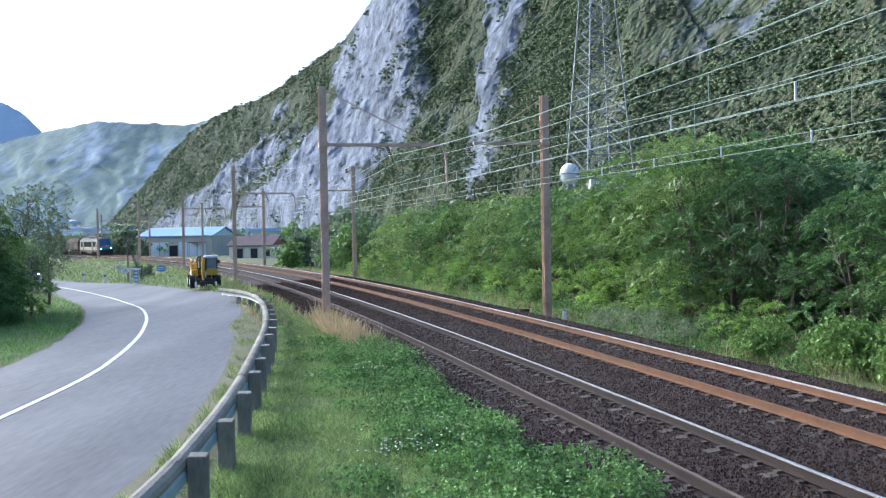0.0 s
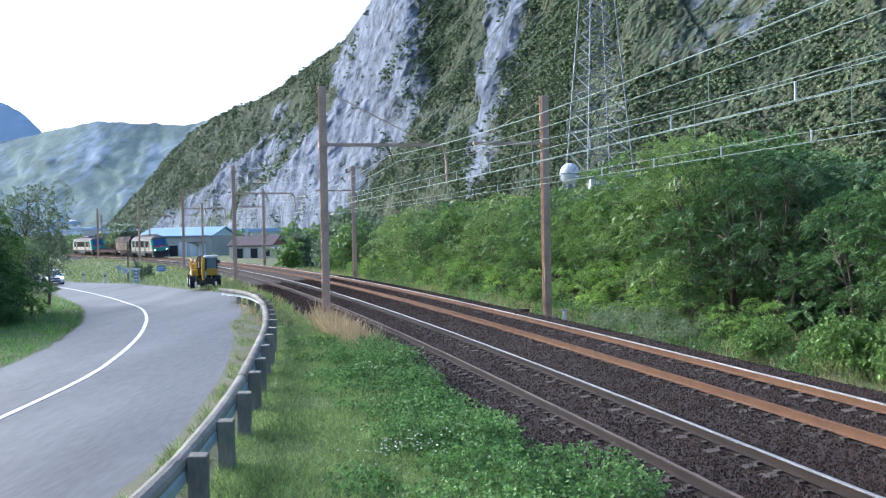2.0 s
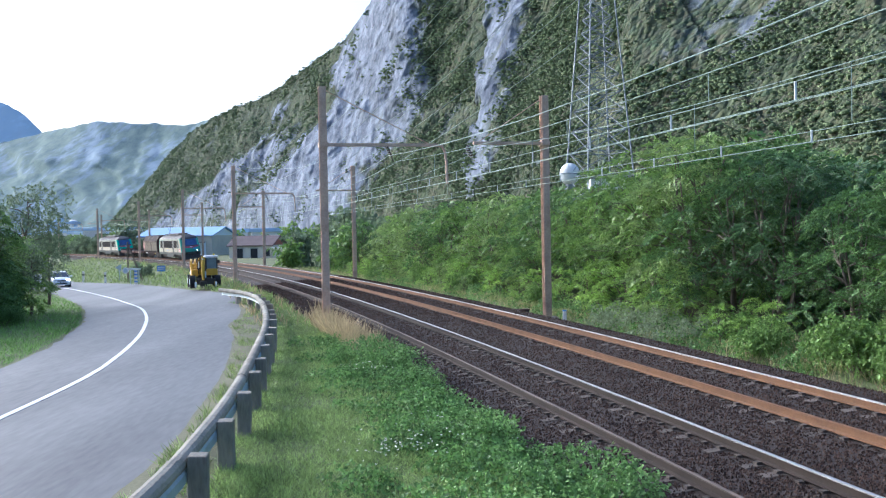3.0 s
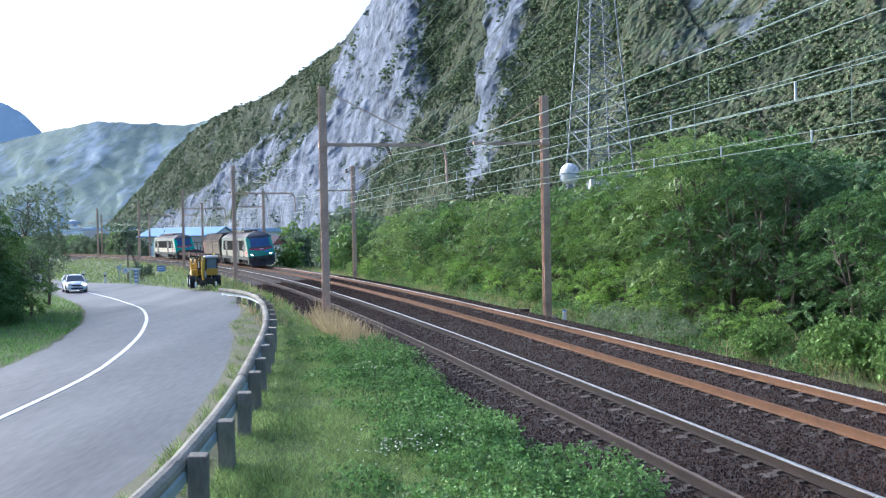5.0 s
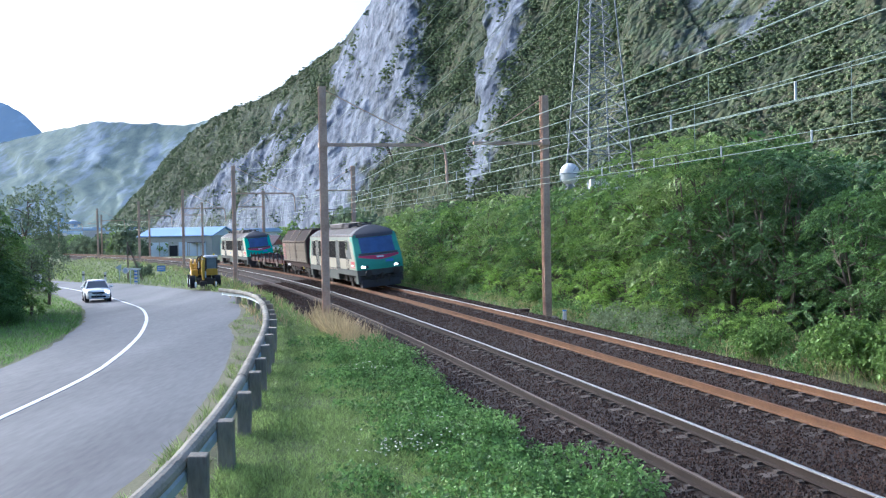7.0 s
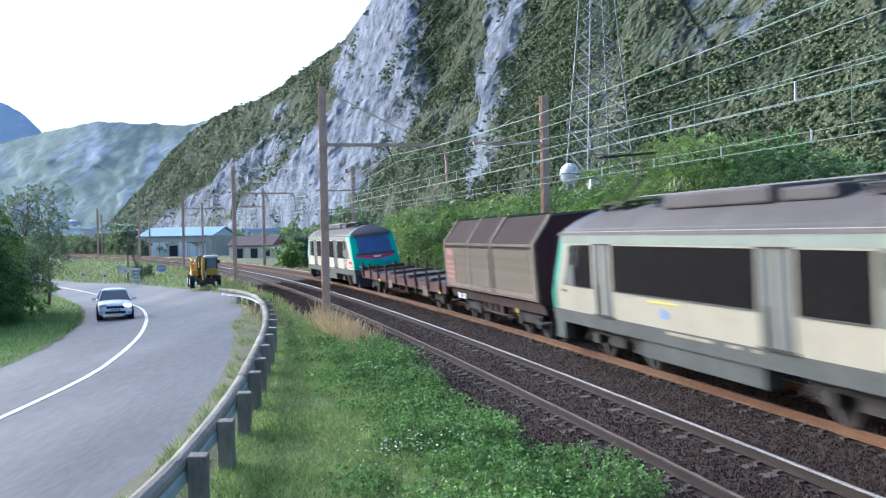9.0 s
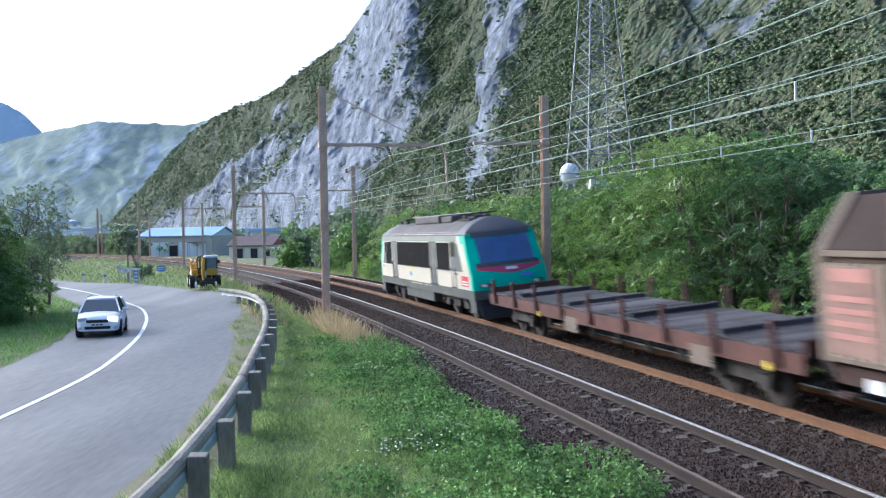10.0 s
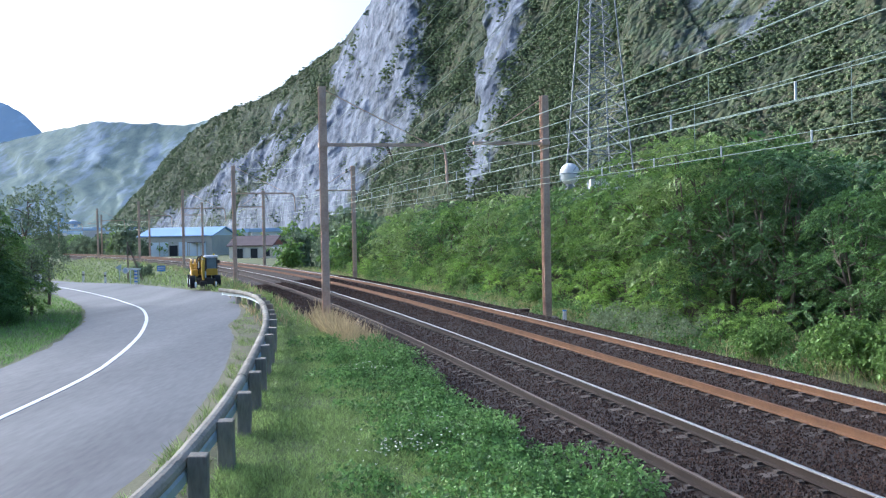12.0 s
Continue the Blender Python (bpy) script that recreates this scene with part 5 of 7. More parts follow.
def make_car():
    """A white estate car; x forward, wheels on z = 0."""
    th = thing("car", None, "white compact estate car with lit headlights", "car")
    # lower body: stations along x of (half width, bottom, belt height)
    st = [(-2.1, 0.72, 0.42, 0.78), (-2.04, 0.8, 0.3, 0.92), (-1.8, 0.85, 0.22, 0.98), (-1.0, 0.865, 0.2, 0.98), (0.0, 0.865, 0.2, 0.96), (0.75, 0.865, 0.2, 0.95), (1.05, 0.86, 0.2, 0.92),
          (1.5, 0.845, 0.2, 0.86), (1.85, 0.8, 0.22, 0.78), (2.0, 0.7, 0.25, 0.7), (2.08, 0.56, 0.32, 0.58)]
    bm = bmesh.new()
    rings = []
    for x, w, z0, z1 in st:
        h = z1 - z0
        rings.append([bm.verts.new((x, y, z)) for y, z in ((-w * 0.86, z0), (-w * 0.97, z0 + 0.1 * h), (-w, z0 + 0.45 * h), (-w * 0.985, z0 + 0.75 * h), (-w * 0.93, z1 - 0.02), (-w * 0.7, z1 + 0.025), (0, z1 + 0.05),
                                                           (w * 0.7, z1 + 0.025), (w * 0.93, z1 - 0.02), (w * 0.985, z0 + 0.75 * h), (w, z0 + 0.45 * h), (w * 0.97, z0 + 0.1 * h), (w * 0.86, z0))])
    for a, b in zip(rings, rings[1:]):
        for i in range(len(a)):
            j = (i + 1) % len(a)
            bm.faces.new((a[i], b[i], b[j], a[j]))
    bm.faces.new(rings[0])
    bm.faces.new(rings[-1][::-1])
    bmesh.ops.recalc_face_normals(bm, faces=bm.faces)
    part("body", bm, CAR_WHITE, th, smooth=True)
    # cabin: roof shell over glass
    def cab(x, z):
        return float(np.interp(z, [0.95, 1.42, 1.47], [0.8, 0.6, 0.5]))
    roof = [(-1.85, 1.36), (-1.5, 1.45), (-0.6, 1.5), (0.1, 1.475), (0.35, 1.43)]
    bm = bmesh.new()
    rr = [[bm.verts.new((x, y, z + dz)) for y, dz in ((-0.63, -0.05), (-0.56, 0), (0, 0.03), (0.56, 0), (0.63, -0.05), (0.55, -0.09), (-0.55, -0.09))] for x, z in roof]
    for a, b in zip(rr, rr[1:]):
        for i in range(7):
            j = (i + 1) % 7
            bm.faces.new((a[i], b[i], b[j], a[j]))
    bm.faces.new(rr[0])
    bm.faces.new(rr[-1][::-1])
    bmesh.ops.recalc_face_normals(bm, faces=bm.faces)
    part("roof", bm, CAR_WHITE, th, smooth=True)
    bm = bmesh.new()
    lo = [(-2.0, 0.95), (-0.9, 0.97), (0.3, 0.95), (1.12, 0.92)]
    hi = [(-1.84, 1.36), (-0.9, 1.46), (0.0, 1.46), (0.36, 1.41)]
    rings = []
    for (xl, zl), (xh, zh) in zip(lo, hi):
        rings.append([bm.verts.new(p) for p in ((xl, -0.8, zl), (xh, -0.6, zh), (xh, 0.6, zh), (xl, 0.8, zl))])
    for a, b in zip(rings, rings[1:]):
        for i in range(4):
            bm.faces.new((a[i], a[(i + 1) % 4], b[(i + 1) % 4], b[i]))
    bm.faces.new(rings[0])
    bm.faces.new(rings[-1][::-1])
    bmesh.ops.recalc_face_normals(bm, faces=bm.faces)
    part("window_glass", bm, CAR_GLASS, th, "dark window glass")
    for sgn in (-1, 1):
        for (xa, za), (xb, zb), w in (((1.1, 0.93), (0.36, 1.43), 0.035), ((0.02, 0.96), (-0.05, 1.46), 0.03), ((-0.95, 0.98), (-0.95, 1.46), 0.03), ((-1.98, 0.96), (-1.78, 1.38), 0.09)):
            part("roof_pillar", tube((xa, sgn * 0.8, za), (xb, sgn * 0.6, zb), w, n=6), CAR_WHITE if abs(w - 0.03) > 0.001 else CAR_BLACK, th)
        bm = tube((-1.5, sgn * 0.55, 1.52), (0.05, sgn * 0.55, 1.53), 0.018, n=6)
        part("roof_rail", bm, CAR_BLACK, th)
        bm = box((0.72, sgn * 0.98, 1.02), (0.16, 0.24, 0.15), 0.05)
        part("door_mirror", bm, CAR_WHITE, th)
        part("sill", box((0, sgn * 0.85, 0.24), (2.3, 0.06, 0.1), 0.01), CAR_BLACK, th)
        part("headlight", box((1.88, sgn * 0.58, 0.7), (0.34, 0.36, 0.16), 0.05, Matrix.Rotation(0, 4, "Z")), CAR_LAMP if sgn > 0 else LAMP_LENS, th, "lit headlight" if sgn > 0 else "clear headlight")
        part("fog_lamp", box((2.0, sgn * 0.6, 0.36), (0.1, 0.26, 0.09), 0.02), LAMP_LENS, th)
        part("tail_lamp", box((-2.0, sgn * 0.66, 0.82), (0.14, 0.26, 0.22), 0.03), TAIL_RED, th)
        for x in (-1.23, 1.3):
            part("wheel_arch", tube((x, sgn * 0.6, 0.32), (x, sgn * 0.868, 0.32), 0.37, n=24), CAR_BLACK, th)
    part("grille", box((2.02, 0, 0.62), (0.14, 0.86, 0.13), 0.03), CAR_BLACK, th, "black radiator grille")
    part("bumper_intake", box((2.04, 0, 0.37), (0.1, 1.0, 0.13), 0.03), CAR_BLACK, th, "black lower air intake")
    part("bumper_lip", box((2.03, 0, 0.265), (0.12, 1.35, 0.05), 0.02), CAR_WHITE, th)
    plate = part("number_plate", box((2.115, 0, 0.49), (0.02, 0.52, 0.11), 0.004), WHITE_MARK, th, "white number plate")
    bm = bmesh.new()
    for y in (-0.15, 0.0, 0.15):
        add_box(bm, (2.128, y, 0.49), (0.004, 0.1, 0.05))
    part("plate_bar", bm, CAR_BLACK, plate)
    wheels = []
    for x in (-1.23, 1.3):
        for sgn in (-1, 1):
            bm = tube((0, -0.1, 0), (0, 0.1, 0), 0.31, n=24)
            tyre = part("wheel", bm, RUBBER, th, "black tyre on an alloy rim")
            tyre.location = (x, sgn * 0.79, 0.31)
            bm = tube((0, -sgn * 0.02, 0), (0, sgn * 0.115, 0), 0.21, n=20)
            for k in range(5):
                add_box(bm, (0, sgn * 0.118, 0.12), (0.05, 0.02, 0.16), Matrix.Rotation(k * 2 * math.pi / 5, 4, "Y"))
            part("rim", bm, ALLOY, tyre)
            wheels.append(tyre)
    return th, wheels


car, car_wheels = make_car()
CAR_SIZE = 0.945        # a supermini estate is a little smaller than the drawn one
for ob in car.children_recursive:
    ob.data.transform(Matrix.Scale(CAR_SIZE, 4))
    ob.location = ob.location * CAR_SIZE
CAR_LINE = smooth_line([(-75.58, 144.29), (-58.34, 124.84), (-45.58, 109.5), (-39.62, 100.84), (-34.24, 90.4), (-28.58, 78.96), (-25.28, 71.96), (-21.99, 64.23), (-16.33, 49.65), (-14.54, 43.61), (-13.1, 37.88), (-11.97, 32.24), (-11, 26.4), (-10.7, 21), (-10.75, 14), (-11.1, 4), (-11.8, -8)], 0.5)
_cd = np.r_[0, np.cumsum(np.linalg.norm(np.diff(CAR_LINE, axis=0), axis=1))]
_c0 = float(_cd[int(np.argmin(np.hypot(CAR_LINE[:, 0] + 21.99, CAR_LINE[:, 1] - 64.23)))])
CAR_T = [0.0, 2.0, 3.2, 4.8, 5.5, 6.0, 6.5, 7.2, 8.0, 8.8, 9.5, 10.0, 10.5, 11.0, 11.5, 12.0]
CAR_D = [-48.3, -36.3, -29.2, -19.9, -15.8, -12.5, -8.0, 0.0, 8.1, 16.2, 22.9, 28.0, 33.6, 39.4, 46.8, 54.4]


def car_dist(t):
    return float(np.interp(t, CAR_T, CAR_D))


def car_pose(t):
    d = np.mean([car_dist(min(12.0, max(0.0, t + e))) for e in (-0.4, -0.2, 0, 0.2, 0.4)]) if 0.4 < t < 11.6 else car_dist(t)
    pts = [np.array([np.interp(d + _c0 - back, _cd, CAR_LINE[:, k]) for k in (0, 1)]) for back in (0.75, 3.3)]
    v = pts[0] - pts[1]
    m = pts[1] + v / np.linalg.norm(v) * 1.3
    slope = math.degrees(math.atan((low(*pts[0]) - low(*pts[1])) / 2.55))
    return pose(m[0], m[1], ROAD_Z + 0.045 - low(m[0], m[1]), 0, slope, math.degrees(math.atan2(v[1], v[0])))



# ---- overhead wires ----
def wire_pts(s_list, off, z_sup, sag, n=10):
    """A wire from support to support with its sag."""
    pts = []
    for a, b in zip(s_list, s_list[1:]):
        for k in range(n):
            t = k / n
            pts.append(at(a + (b - a) * t, off, z_sup - 4 * sag * t * (1 - t) + TILT * off))
    pts.append(at(s_list[-1], off, z_sup + TILT * off))
    return pts


def make_catenary(off, sups, zc, za, zm, label):
    th = thing("overhead_line", None, label, "overhead wire", "overhead wires of the two tracks")
    sag = 0.55
    for nm, o, z, sg, r in (("carrier_wire", 0.0, zm, sag, 0.0085), ("auxiliary_wire", 0.0, za, 0.05, 0.007), ("contact_wire", -0.06, zc, 0.03, 0.006), ("contact_wire", 0.06, zc, 0.03, 0.006)):
        part(nm, add_poly_tube(bmesh.new(), wire_pts(sups, off + o, z, sg), r, 5), WIRE, th)
    for a, b in zip(sups, sups[1:]):
        if a > 130:
            continue
        for k in range(1, 7):
            t = k / 7
            zt = zm - 4 * sag * t * (1 - t)
            p = at(a + (b - a) * t, off)
            part("dropper", tube((p[0], p[1], za + TILT * off), (p[0], p[1], zt + TILT * off), 0.008, n=4), WIRE, th)
        for k in range(12):
            t = (k + 0.5) / 12
            p = at(a + (b - a) * t, off)
            part("wire_clip", box((p[0], p[1], (za + zc) / 2 + TILT * off - 0.03), (0.03, 0.03, 0.25)), CLIP_WHITE, th)
    return th


CLIP_WHITE = material("clip_grey", (0.6, 0.62, 0.6), 0.5, second=(0.45, 0.47, 0.45), scale=2, grain=10, bump=0)
NEAR_SUP = [-55, -9, 37, 83, 125, 165, 204, 242, 280]
FAR_SUP = [-50, -6, 36, 78, 121, 161, 201, 241, 280]
make_catenary(0.0, NEAR_SUP, 5.44, 5.72, 6.72, "grey-green overhead contact wires hung on droppers")
make_catenary(SPACING, FAR_SUP, 5.07, 5.29, 6.9, "grey-green overhead contact wires hung on droppers")


def make_feeder(off, z, sups, sag, r):
    th = thing("feeder_cable", None, "pale bare feeder cable strung from mast to mast", "cable", "feeder cables")
    part("cable", add_poly_tube(bmesh.new(), wire_pts(sups, off, z, sag), r, 5), WIRE, th)


make_feeder(-0.35, 6.98, NEAR_SUP, 0.55, 0.011)
INSUL = material("insulator_brown", (0.06, 0.04, 0.035), 0.3, second=(0.04, 0.028, 0.025), scale=3, grain=12, bump=0)
for s in NEAR_SUP[2:5]:
    for off in (-0.15, SPACING - 0.2):
        p = at(s, off)
        q = at(s, off - 0.25)
        bm = tube((q[0], q[1], 7.42), (p[0], p[1], 6.72 + TILT * off), 0.02, n=6)
        for k in range(4):
            c = np.array([q[0], q[1], 7.3]) * (1 - k / 5) + np.array([p[0], p[1], 6.8]) * (k / 5)
            add_tube(bm, tuple(c), tuple(c + np.array([0, 0, -0.05])), 0.07, 0.1, 10)
        th = thing("insulator", None, "dark brown insulator string hanging from a bracket arm", "insulator", "insulators")
        part("insulator_string", bm, INSUL, th)


# ---- timber guard rail along the road ----
LOGWOOD = material("weathered_log", (0.36, 0.33, 0.27), 0.95, second=(0.1, 0.09, 0.072), scale=2.6, grain=26, bump=0.9, stretch=(1, 0.5, 1), pieces=0.15, spec=0.1)
POSTWOOD = material("weathered_post", (0.29, 0.26, 0.215), 0.95, second=(0.12, 0.108, 0.09), scale=3, grain=24, bump=0.7, stretch=(1, 1, 0.25), pieces=0.2)
GALV = material("galvanised_strip", (0.5, 0.58, 0.62), 0.45, 0.5, second=(0.38, 0.44, 0.48), scale=2, grain=14, bump=0.1)
RAIL_LINE = smooth_line([(-3.5, 2.0), (-3.42, 8.0), (-3.43, 11.55), (-3.52, 13.2), (-3.7, 15.6), (-3.9, 17.8), (-4.18, 20.4), (-4.51, 23.0), (-4.98, 26.6), (-5.66, 31.5), (-6.4, 36.0), (-7.55, 42.0),
                         (-8.95, 48.0), (-10.6, 53.0), (-12.4, 56.4), (-14.0, 58.2)], 0.5)


def make_guard_rail():
    th = thing("guard_rail", None, "weathered timber log guard rail on square wooden posts", "guard rail")
    d = np.r_[0, np.cumsum(np.linalg.norm(np.diff(RAIL_LINE, axis=0), axis=1))]

    def where(t, z=0.0, right=0.0):
        p = np.array([np.interp(t, d, RAIL_LINE[:, k]) for k in (0, 1)])
        q = np.array([np.interp(t + 0.1, d, RAIL_LINE[:, k]) for k in (0, 1)])
        u = (q - p) / (np.linalg.norm(q - p) + 1e-9)
        return Vector((p[0] + u[1] * right, p[1] - u[0] * right, z)), math.atan2(u[1], u[0])
    seg, total = 2.67, float(d[-1]) - 0.2
    rng = random.Random(4)
    n = int(total / seg)
    for k in range(n):
        a = k * seg
        zt = 0.77 + rng.uniform(-0.012, 0.012)
        pts = [where(a + seg * t, zt - low(*where(a)[0][:2]))[0] for t in (0.004, 0.25, 0.5, 0.75, 0.996)]
        bm = add_poly_tube(bmesh.new(), pts, 0.118 + rng.uniform(-0.008, 0.008), 12)
        part("log", bm, LOGWOOD, th)
        bm = bmesh.new()
        lo = [where(a + seg * t, 0, 0.09)[0] for t in (0, 0.5, 1)]
        vs = []
        for p in lo:
            for dx, z in ((0.0, 0.5), (0.03, 0.53), (0.03, 0.66), (0.0, 0.7)):
                vs.append(bm.verts.new((p.x + dx, p.y, z - low(*where(a)[0][:2]))))
        for i in range(2):
            for j in range(3):
                bm.faces.new((vs[i * 4 + j], vs[i * 4 + j + 1], vs[i * 4 + 5 + j], vs[i * 4 + 4 + j]))
        part("steel_strip", bm, GALV, th, "galvanised steel strip")
        p, ang = where(a + 0.4, 0, 0.24)
        m = Matrix.Translation((p.x, p.y, -low(p.x, p.y))) @ Matrix.Rotation(ang + rng.uniform(-0.04, 0.04), 4, "Z") @ Matrix.Rotation(rng.uniform(-0.03, 0.03), 4, "X")
        bm = box((0, 0, 0.2), (0.31, 0.25, 1.3 + rng.uniform(-0.06, 0.06)), 0.02, m)
        post = part("post", bm, POSTWOOD, th)
        part("bolt", box((0, 0.12, 0.6), (0.05, 0.05, 0.05), 0, m), GALV, post)


make_guard_rail()


# ---- lattice pylon and its cables ----
STEEL_LATTICE = material("lattice_steel", (0.26, 0.28, 0.3), 0.6, 0.3, second=(0.17, 0.185, 0.2), scale=1, grain=8, bump=0.1)
WHITE_PANEL = material("white_dome_paint", (0.78, 0.78, 0.76), 0.5, second=(0.66, 0.66, 0.64), scale=0.8, grain=6, bump=0.05)


def make_pylon(x, y, rz, top, sc, label, arms=(33.0, 38.5, 44.0)):
    th = thing("lattice_pylon", pose(x, y, 0, 0, 0, rz), label, "pylon", "power pylons")

    def half(z):
        return max(0.5, 3.68 - 0.0825 * z) * sc
    r = 0.11 * max(1.0, sc)
    lv = [0.0]
    while lv[-1] < top - 1.5:
        lv.append(lv[-1] + max(1.6, half(lv[-1]) / sc * 1.0) * sc)
    for cx, cy in ((-1, -1), (1, -1), (1, 1), (-1, 1)):
        part("leg", tube((cx * half(0), cy * half(0), -0.3), (cx * half(lv[-1]), cy * half(lv[-1]), lv[-1]), r, r * 0.7, 4), STEEL_LATTICE, th)
    cs = ((-1, -1), (1, -1), (1, 1), (-1, 1))
    for f in range(4):
        (ax, ay), (bx, by) = cs[f], cs[(f + 1) % 4]
        bm = bmesh.new()
        for z0, z1 in zip(lv, lv[1:]):
            h0, h1 = half(z0), half(z1)
            add_tube(bm, (ax * h0, ay * h0, z0), (bx * h1, by * h1, z1), r * 0.45, n=4)
            add_tube(bm, (bx * h0, by * h0, z0), (ax * h1, ay * h1, z1), r * 0.45, n=4)
            add_tube(bm, (ax * h1, ay * h1, z1), (bx * h1, by * h1, z1), r * 0.4, n=4)
        part("bracing", bm, STEEL_LATTICE, th)
    for z in arms:
        bm = bmesh.new()
        for sgn in (-1, 1):
            add_tube(bm, (0, 0, z + 1.2 * sc), (sgn * 6.5 * sc, 0, z), r * 0.7, n=4)
            add_tube(bm, (sgn * half(z), -half(z), z), (sgn * 6.5 * sc, 0, z), r * 0.7, n=4)
            add_tube(bm, (sgn * half(z), half(z), z), (sgn * 6.5 * sc, 0, z), r * 0.7, n=4)
        part("cross_arm", bm, STEEL_LATTICE, th)
    return th


make_pylon(18.85, 120.0, 18, 48, 1.0, "tall grey steel lattice power pylon")
make_pylon(-118, 620.0, 10, 52, 1.2, "distant grey steel lattice power pylon", (36, 43, 50))


def make_power_line(a, b, sag, r):
    th = thing("power_cable", None, "thin pale high-voltage cable between two pylons", "cable", "power cables")
    a, b = Vector(a), Vector(b)
    pts = [a.lerp(b, k / 24) - Vector((0, 0, sag * 4 * (k / 24) * (1 - k / 24))) for k in range(25)]
    part("cable", add_poly_tube(bmesh.new(), pts, r, 4), WIRE, th)


for k, (z, zz) in enumerate(((33, 36), (38.5, 43), (44, 50))):
    for sgn in (-1, 1):
        make_power_line((18.85 + sgn * 6.2, 120 + sgn * 2.0, z), (-118 + sgn * 7.7, 620 + sgn * 1.4, zz), 15, 0.05)


def make_dome():
    th = thing("storage_dome", pose(15.5, 121.5, 0), "white rounded tank beside the pylon on a steel frame", "tank")
    bm = bmesh.new()
    bmesh.ops.create_uvsphere(bm, u_segments=24, v_segments=14, radius=1.22)
    bmesh.ops.scale(bm, vec=(1, 1, 1.1), verts=bm.verts)
    bmesh.ops.translate(bm, vec=(0, 0, 10.6), verts=bm.verts)
    part("shell", bm, WHITE_PANEL, th, smooth=True)
    bm = tube((0, 0, -0.2), (0, 0, 9.5), 0.5, n=12)
    part("column", bm, STEEL_LATTICE, th)
    part("band", tube((0, 0, 10.55), (0, 0, 10.7), 1.26, n=24), STEEL_LATTICE, th)


make_dome()


def make_cabin():
    th = thing("roof_cabin", pose(20.3, 124, 0), "white flat-roofed equipment cabin on stilts", "cabin")
    part("wall", box((0, 0, 9.4), (4.2, 3, 1.3), 0.04), WHITE_PANEL, th)
    part("roof", box((0, 0, 10.12), (4.6, 3.4, 0.14), 0.02), ROOF_GREY, th)
    for x in (-1.9, 1.9):
        for y in (-1.3, 1.3):
            part("stilt", tube((x, y, -0.2), (x, y, 8.8), 0.12, n=6), STEEL_LATTICE, th)


make_cabin()

# ---- buildings beyond the line ----
SHED_BLUE = material("pale_blue_sheet", (0.8, 0.87, 0.9), 0.6, second=(0.7, 0.78, 0.84), scale=0.3, grain=3, bump=0.1, stretch=(1, 1, 0.2))
SHED_ROOF = material("blue_grey_roof", (0.27, 0.42, 0.66), 0.55, second=(0.22, 0.35, 0.56), scale=0.2, grain=2, bump=0.1)
SHED_WALL = material("beige_render", (0.6, 0.57, 0.49), 0.85, second=(0.46, 0.44, 0.38), scale=0.3, grain=3, bump=0.2)
TILE_BROWN = material("brown_roof_tiles", (0.16, 0.12, 0.115), 0.85, second=(0.1, 0.078, 0.075), scale=0.8, grain=6, bump=0.4)
HOUSE_WALL = material("cream_render", (0.8, 0.74, 0.62), 0.9, second=(0.5, 0.46, 0.38), scale=0.5, grain=5, bump=0.2)
BRICK_RED = material("red_gable", (0.38, 0.16, 0.12), 0.9, second=(0.27, 0.11, 0.085), scale=1, grain=8, bump=0.2)
DARK_OPEN = material("dark_doorway", (0.04, 0.042, 0.045), 0.8, second=(0.028, 0.03, 0.032), scale=1, grain=8, bump=0.1)


def gable_house(name, x, y, rz, L, D, wall_h, ridge_h, wall_mat, roof_mat, gable_mat, openings, label, eave=0.35):
    """x: along the front, y: depth; the front is at y = 0."""
    th = thing(name, pose(x, y, -0.08, 0, 0, rz), label, "building")
    t = 0.25
    bm = bmesh.new()
    add_box(bm, (L / 2, t / 2, wall_h / 2), (L, t, wall_h))
    part("front_wall", bm, wall_mat, th)
    part("back_wall", box((L / 2, D - t / 2, wall_h / 2), (L, t, wall_h)), wall_mat, th)
    for xx in (t / 2, L - t / 2):
        bm = extrude_profile(bmesh.new(), [(t, 0), (t, wall_h), (D - t, wall_h), (D - t, 0)], xx - t / 2, xx + t / 2)
        part("side_wall", bm, wall_mat, th)
        bm = extrude_profile(bmesh.new(), [(0, wall_h), (D / 2, ridge_h - 0.02), (D, wall_h)], xx - t / 2, xx + t / 2)
        part("gable", bm, gable_mat, th)
    for s0, s1 in ((0, 1), (1, 0)):
        y0, y1 = (-eave, D / 2) if s0 == 0 else (D + eave, D / 2)
        k = (ridge_h - wall_h) / (D / 2)
        z0, z1 = wall_h - k * eave, ridge_h
        prof = [(y0, z0), (y1, z1), (y1, z1 + 0.18), (y0, z0 + 0.18)]
        part("roof_slope", extrude_profile(bmesh.new(), prof, -eave, L + eave), roof_mat, th)
    for nm, x0, x1, z0, z1, mat, lab in openings:
        o = part(nm, box(((x0 + x1) / 2, -0.03, (z0 + z1) / 2), (x1 - x0, 0.08, z1 - z0)), mat, th, lab)
        bm = bmesh.new()
        for xx in (x0 - 0.06, x1 + 0.06):
            add_box(bm, (xx, -0.04, (z0 + z1) / 2), (0.12, 0.12, z1 - z0 + 0.12))
        add_box(bm, ((x0 + x1) / 2, -0.04, z1 + 0.06), (x1 - x0, 0.12, 0.12))
        part("frame", bm, SHED_WALL, o)
    return th


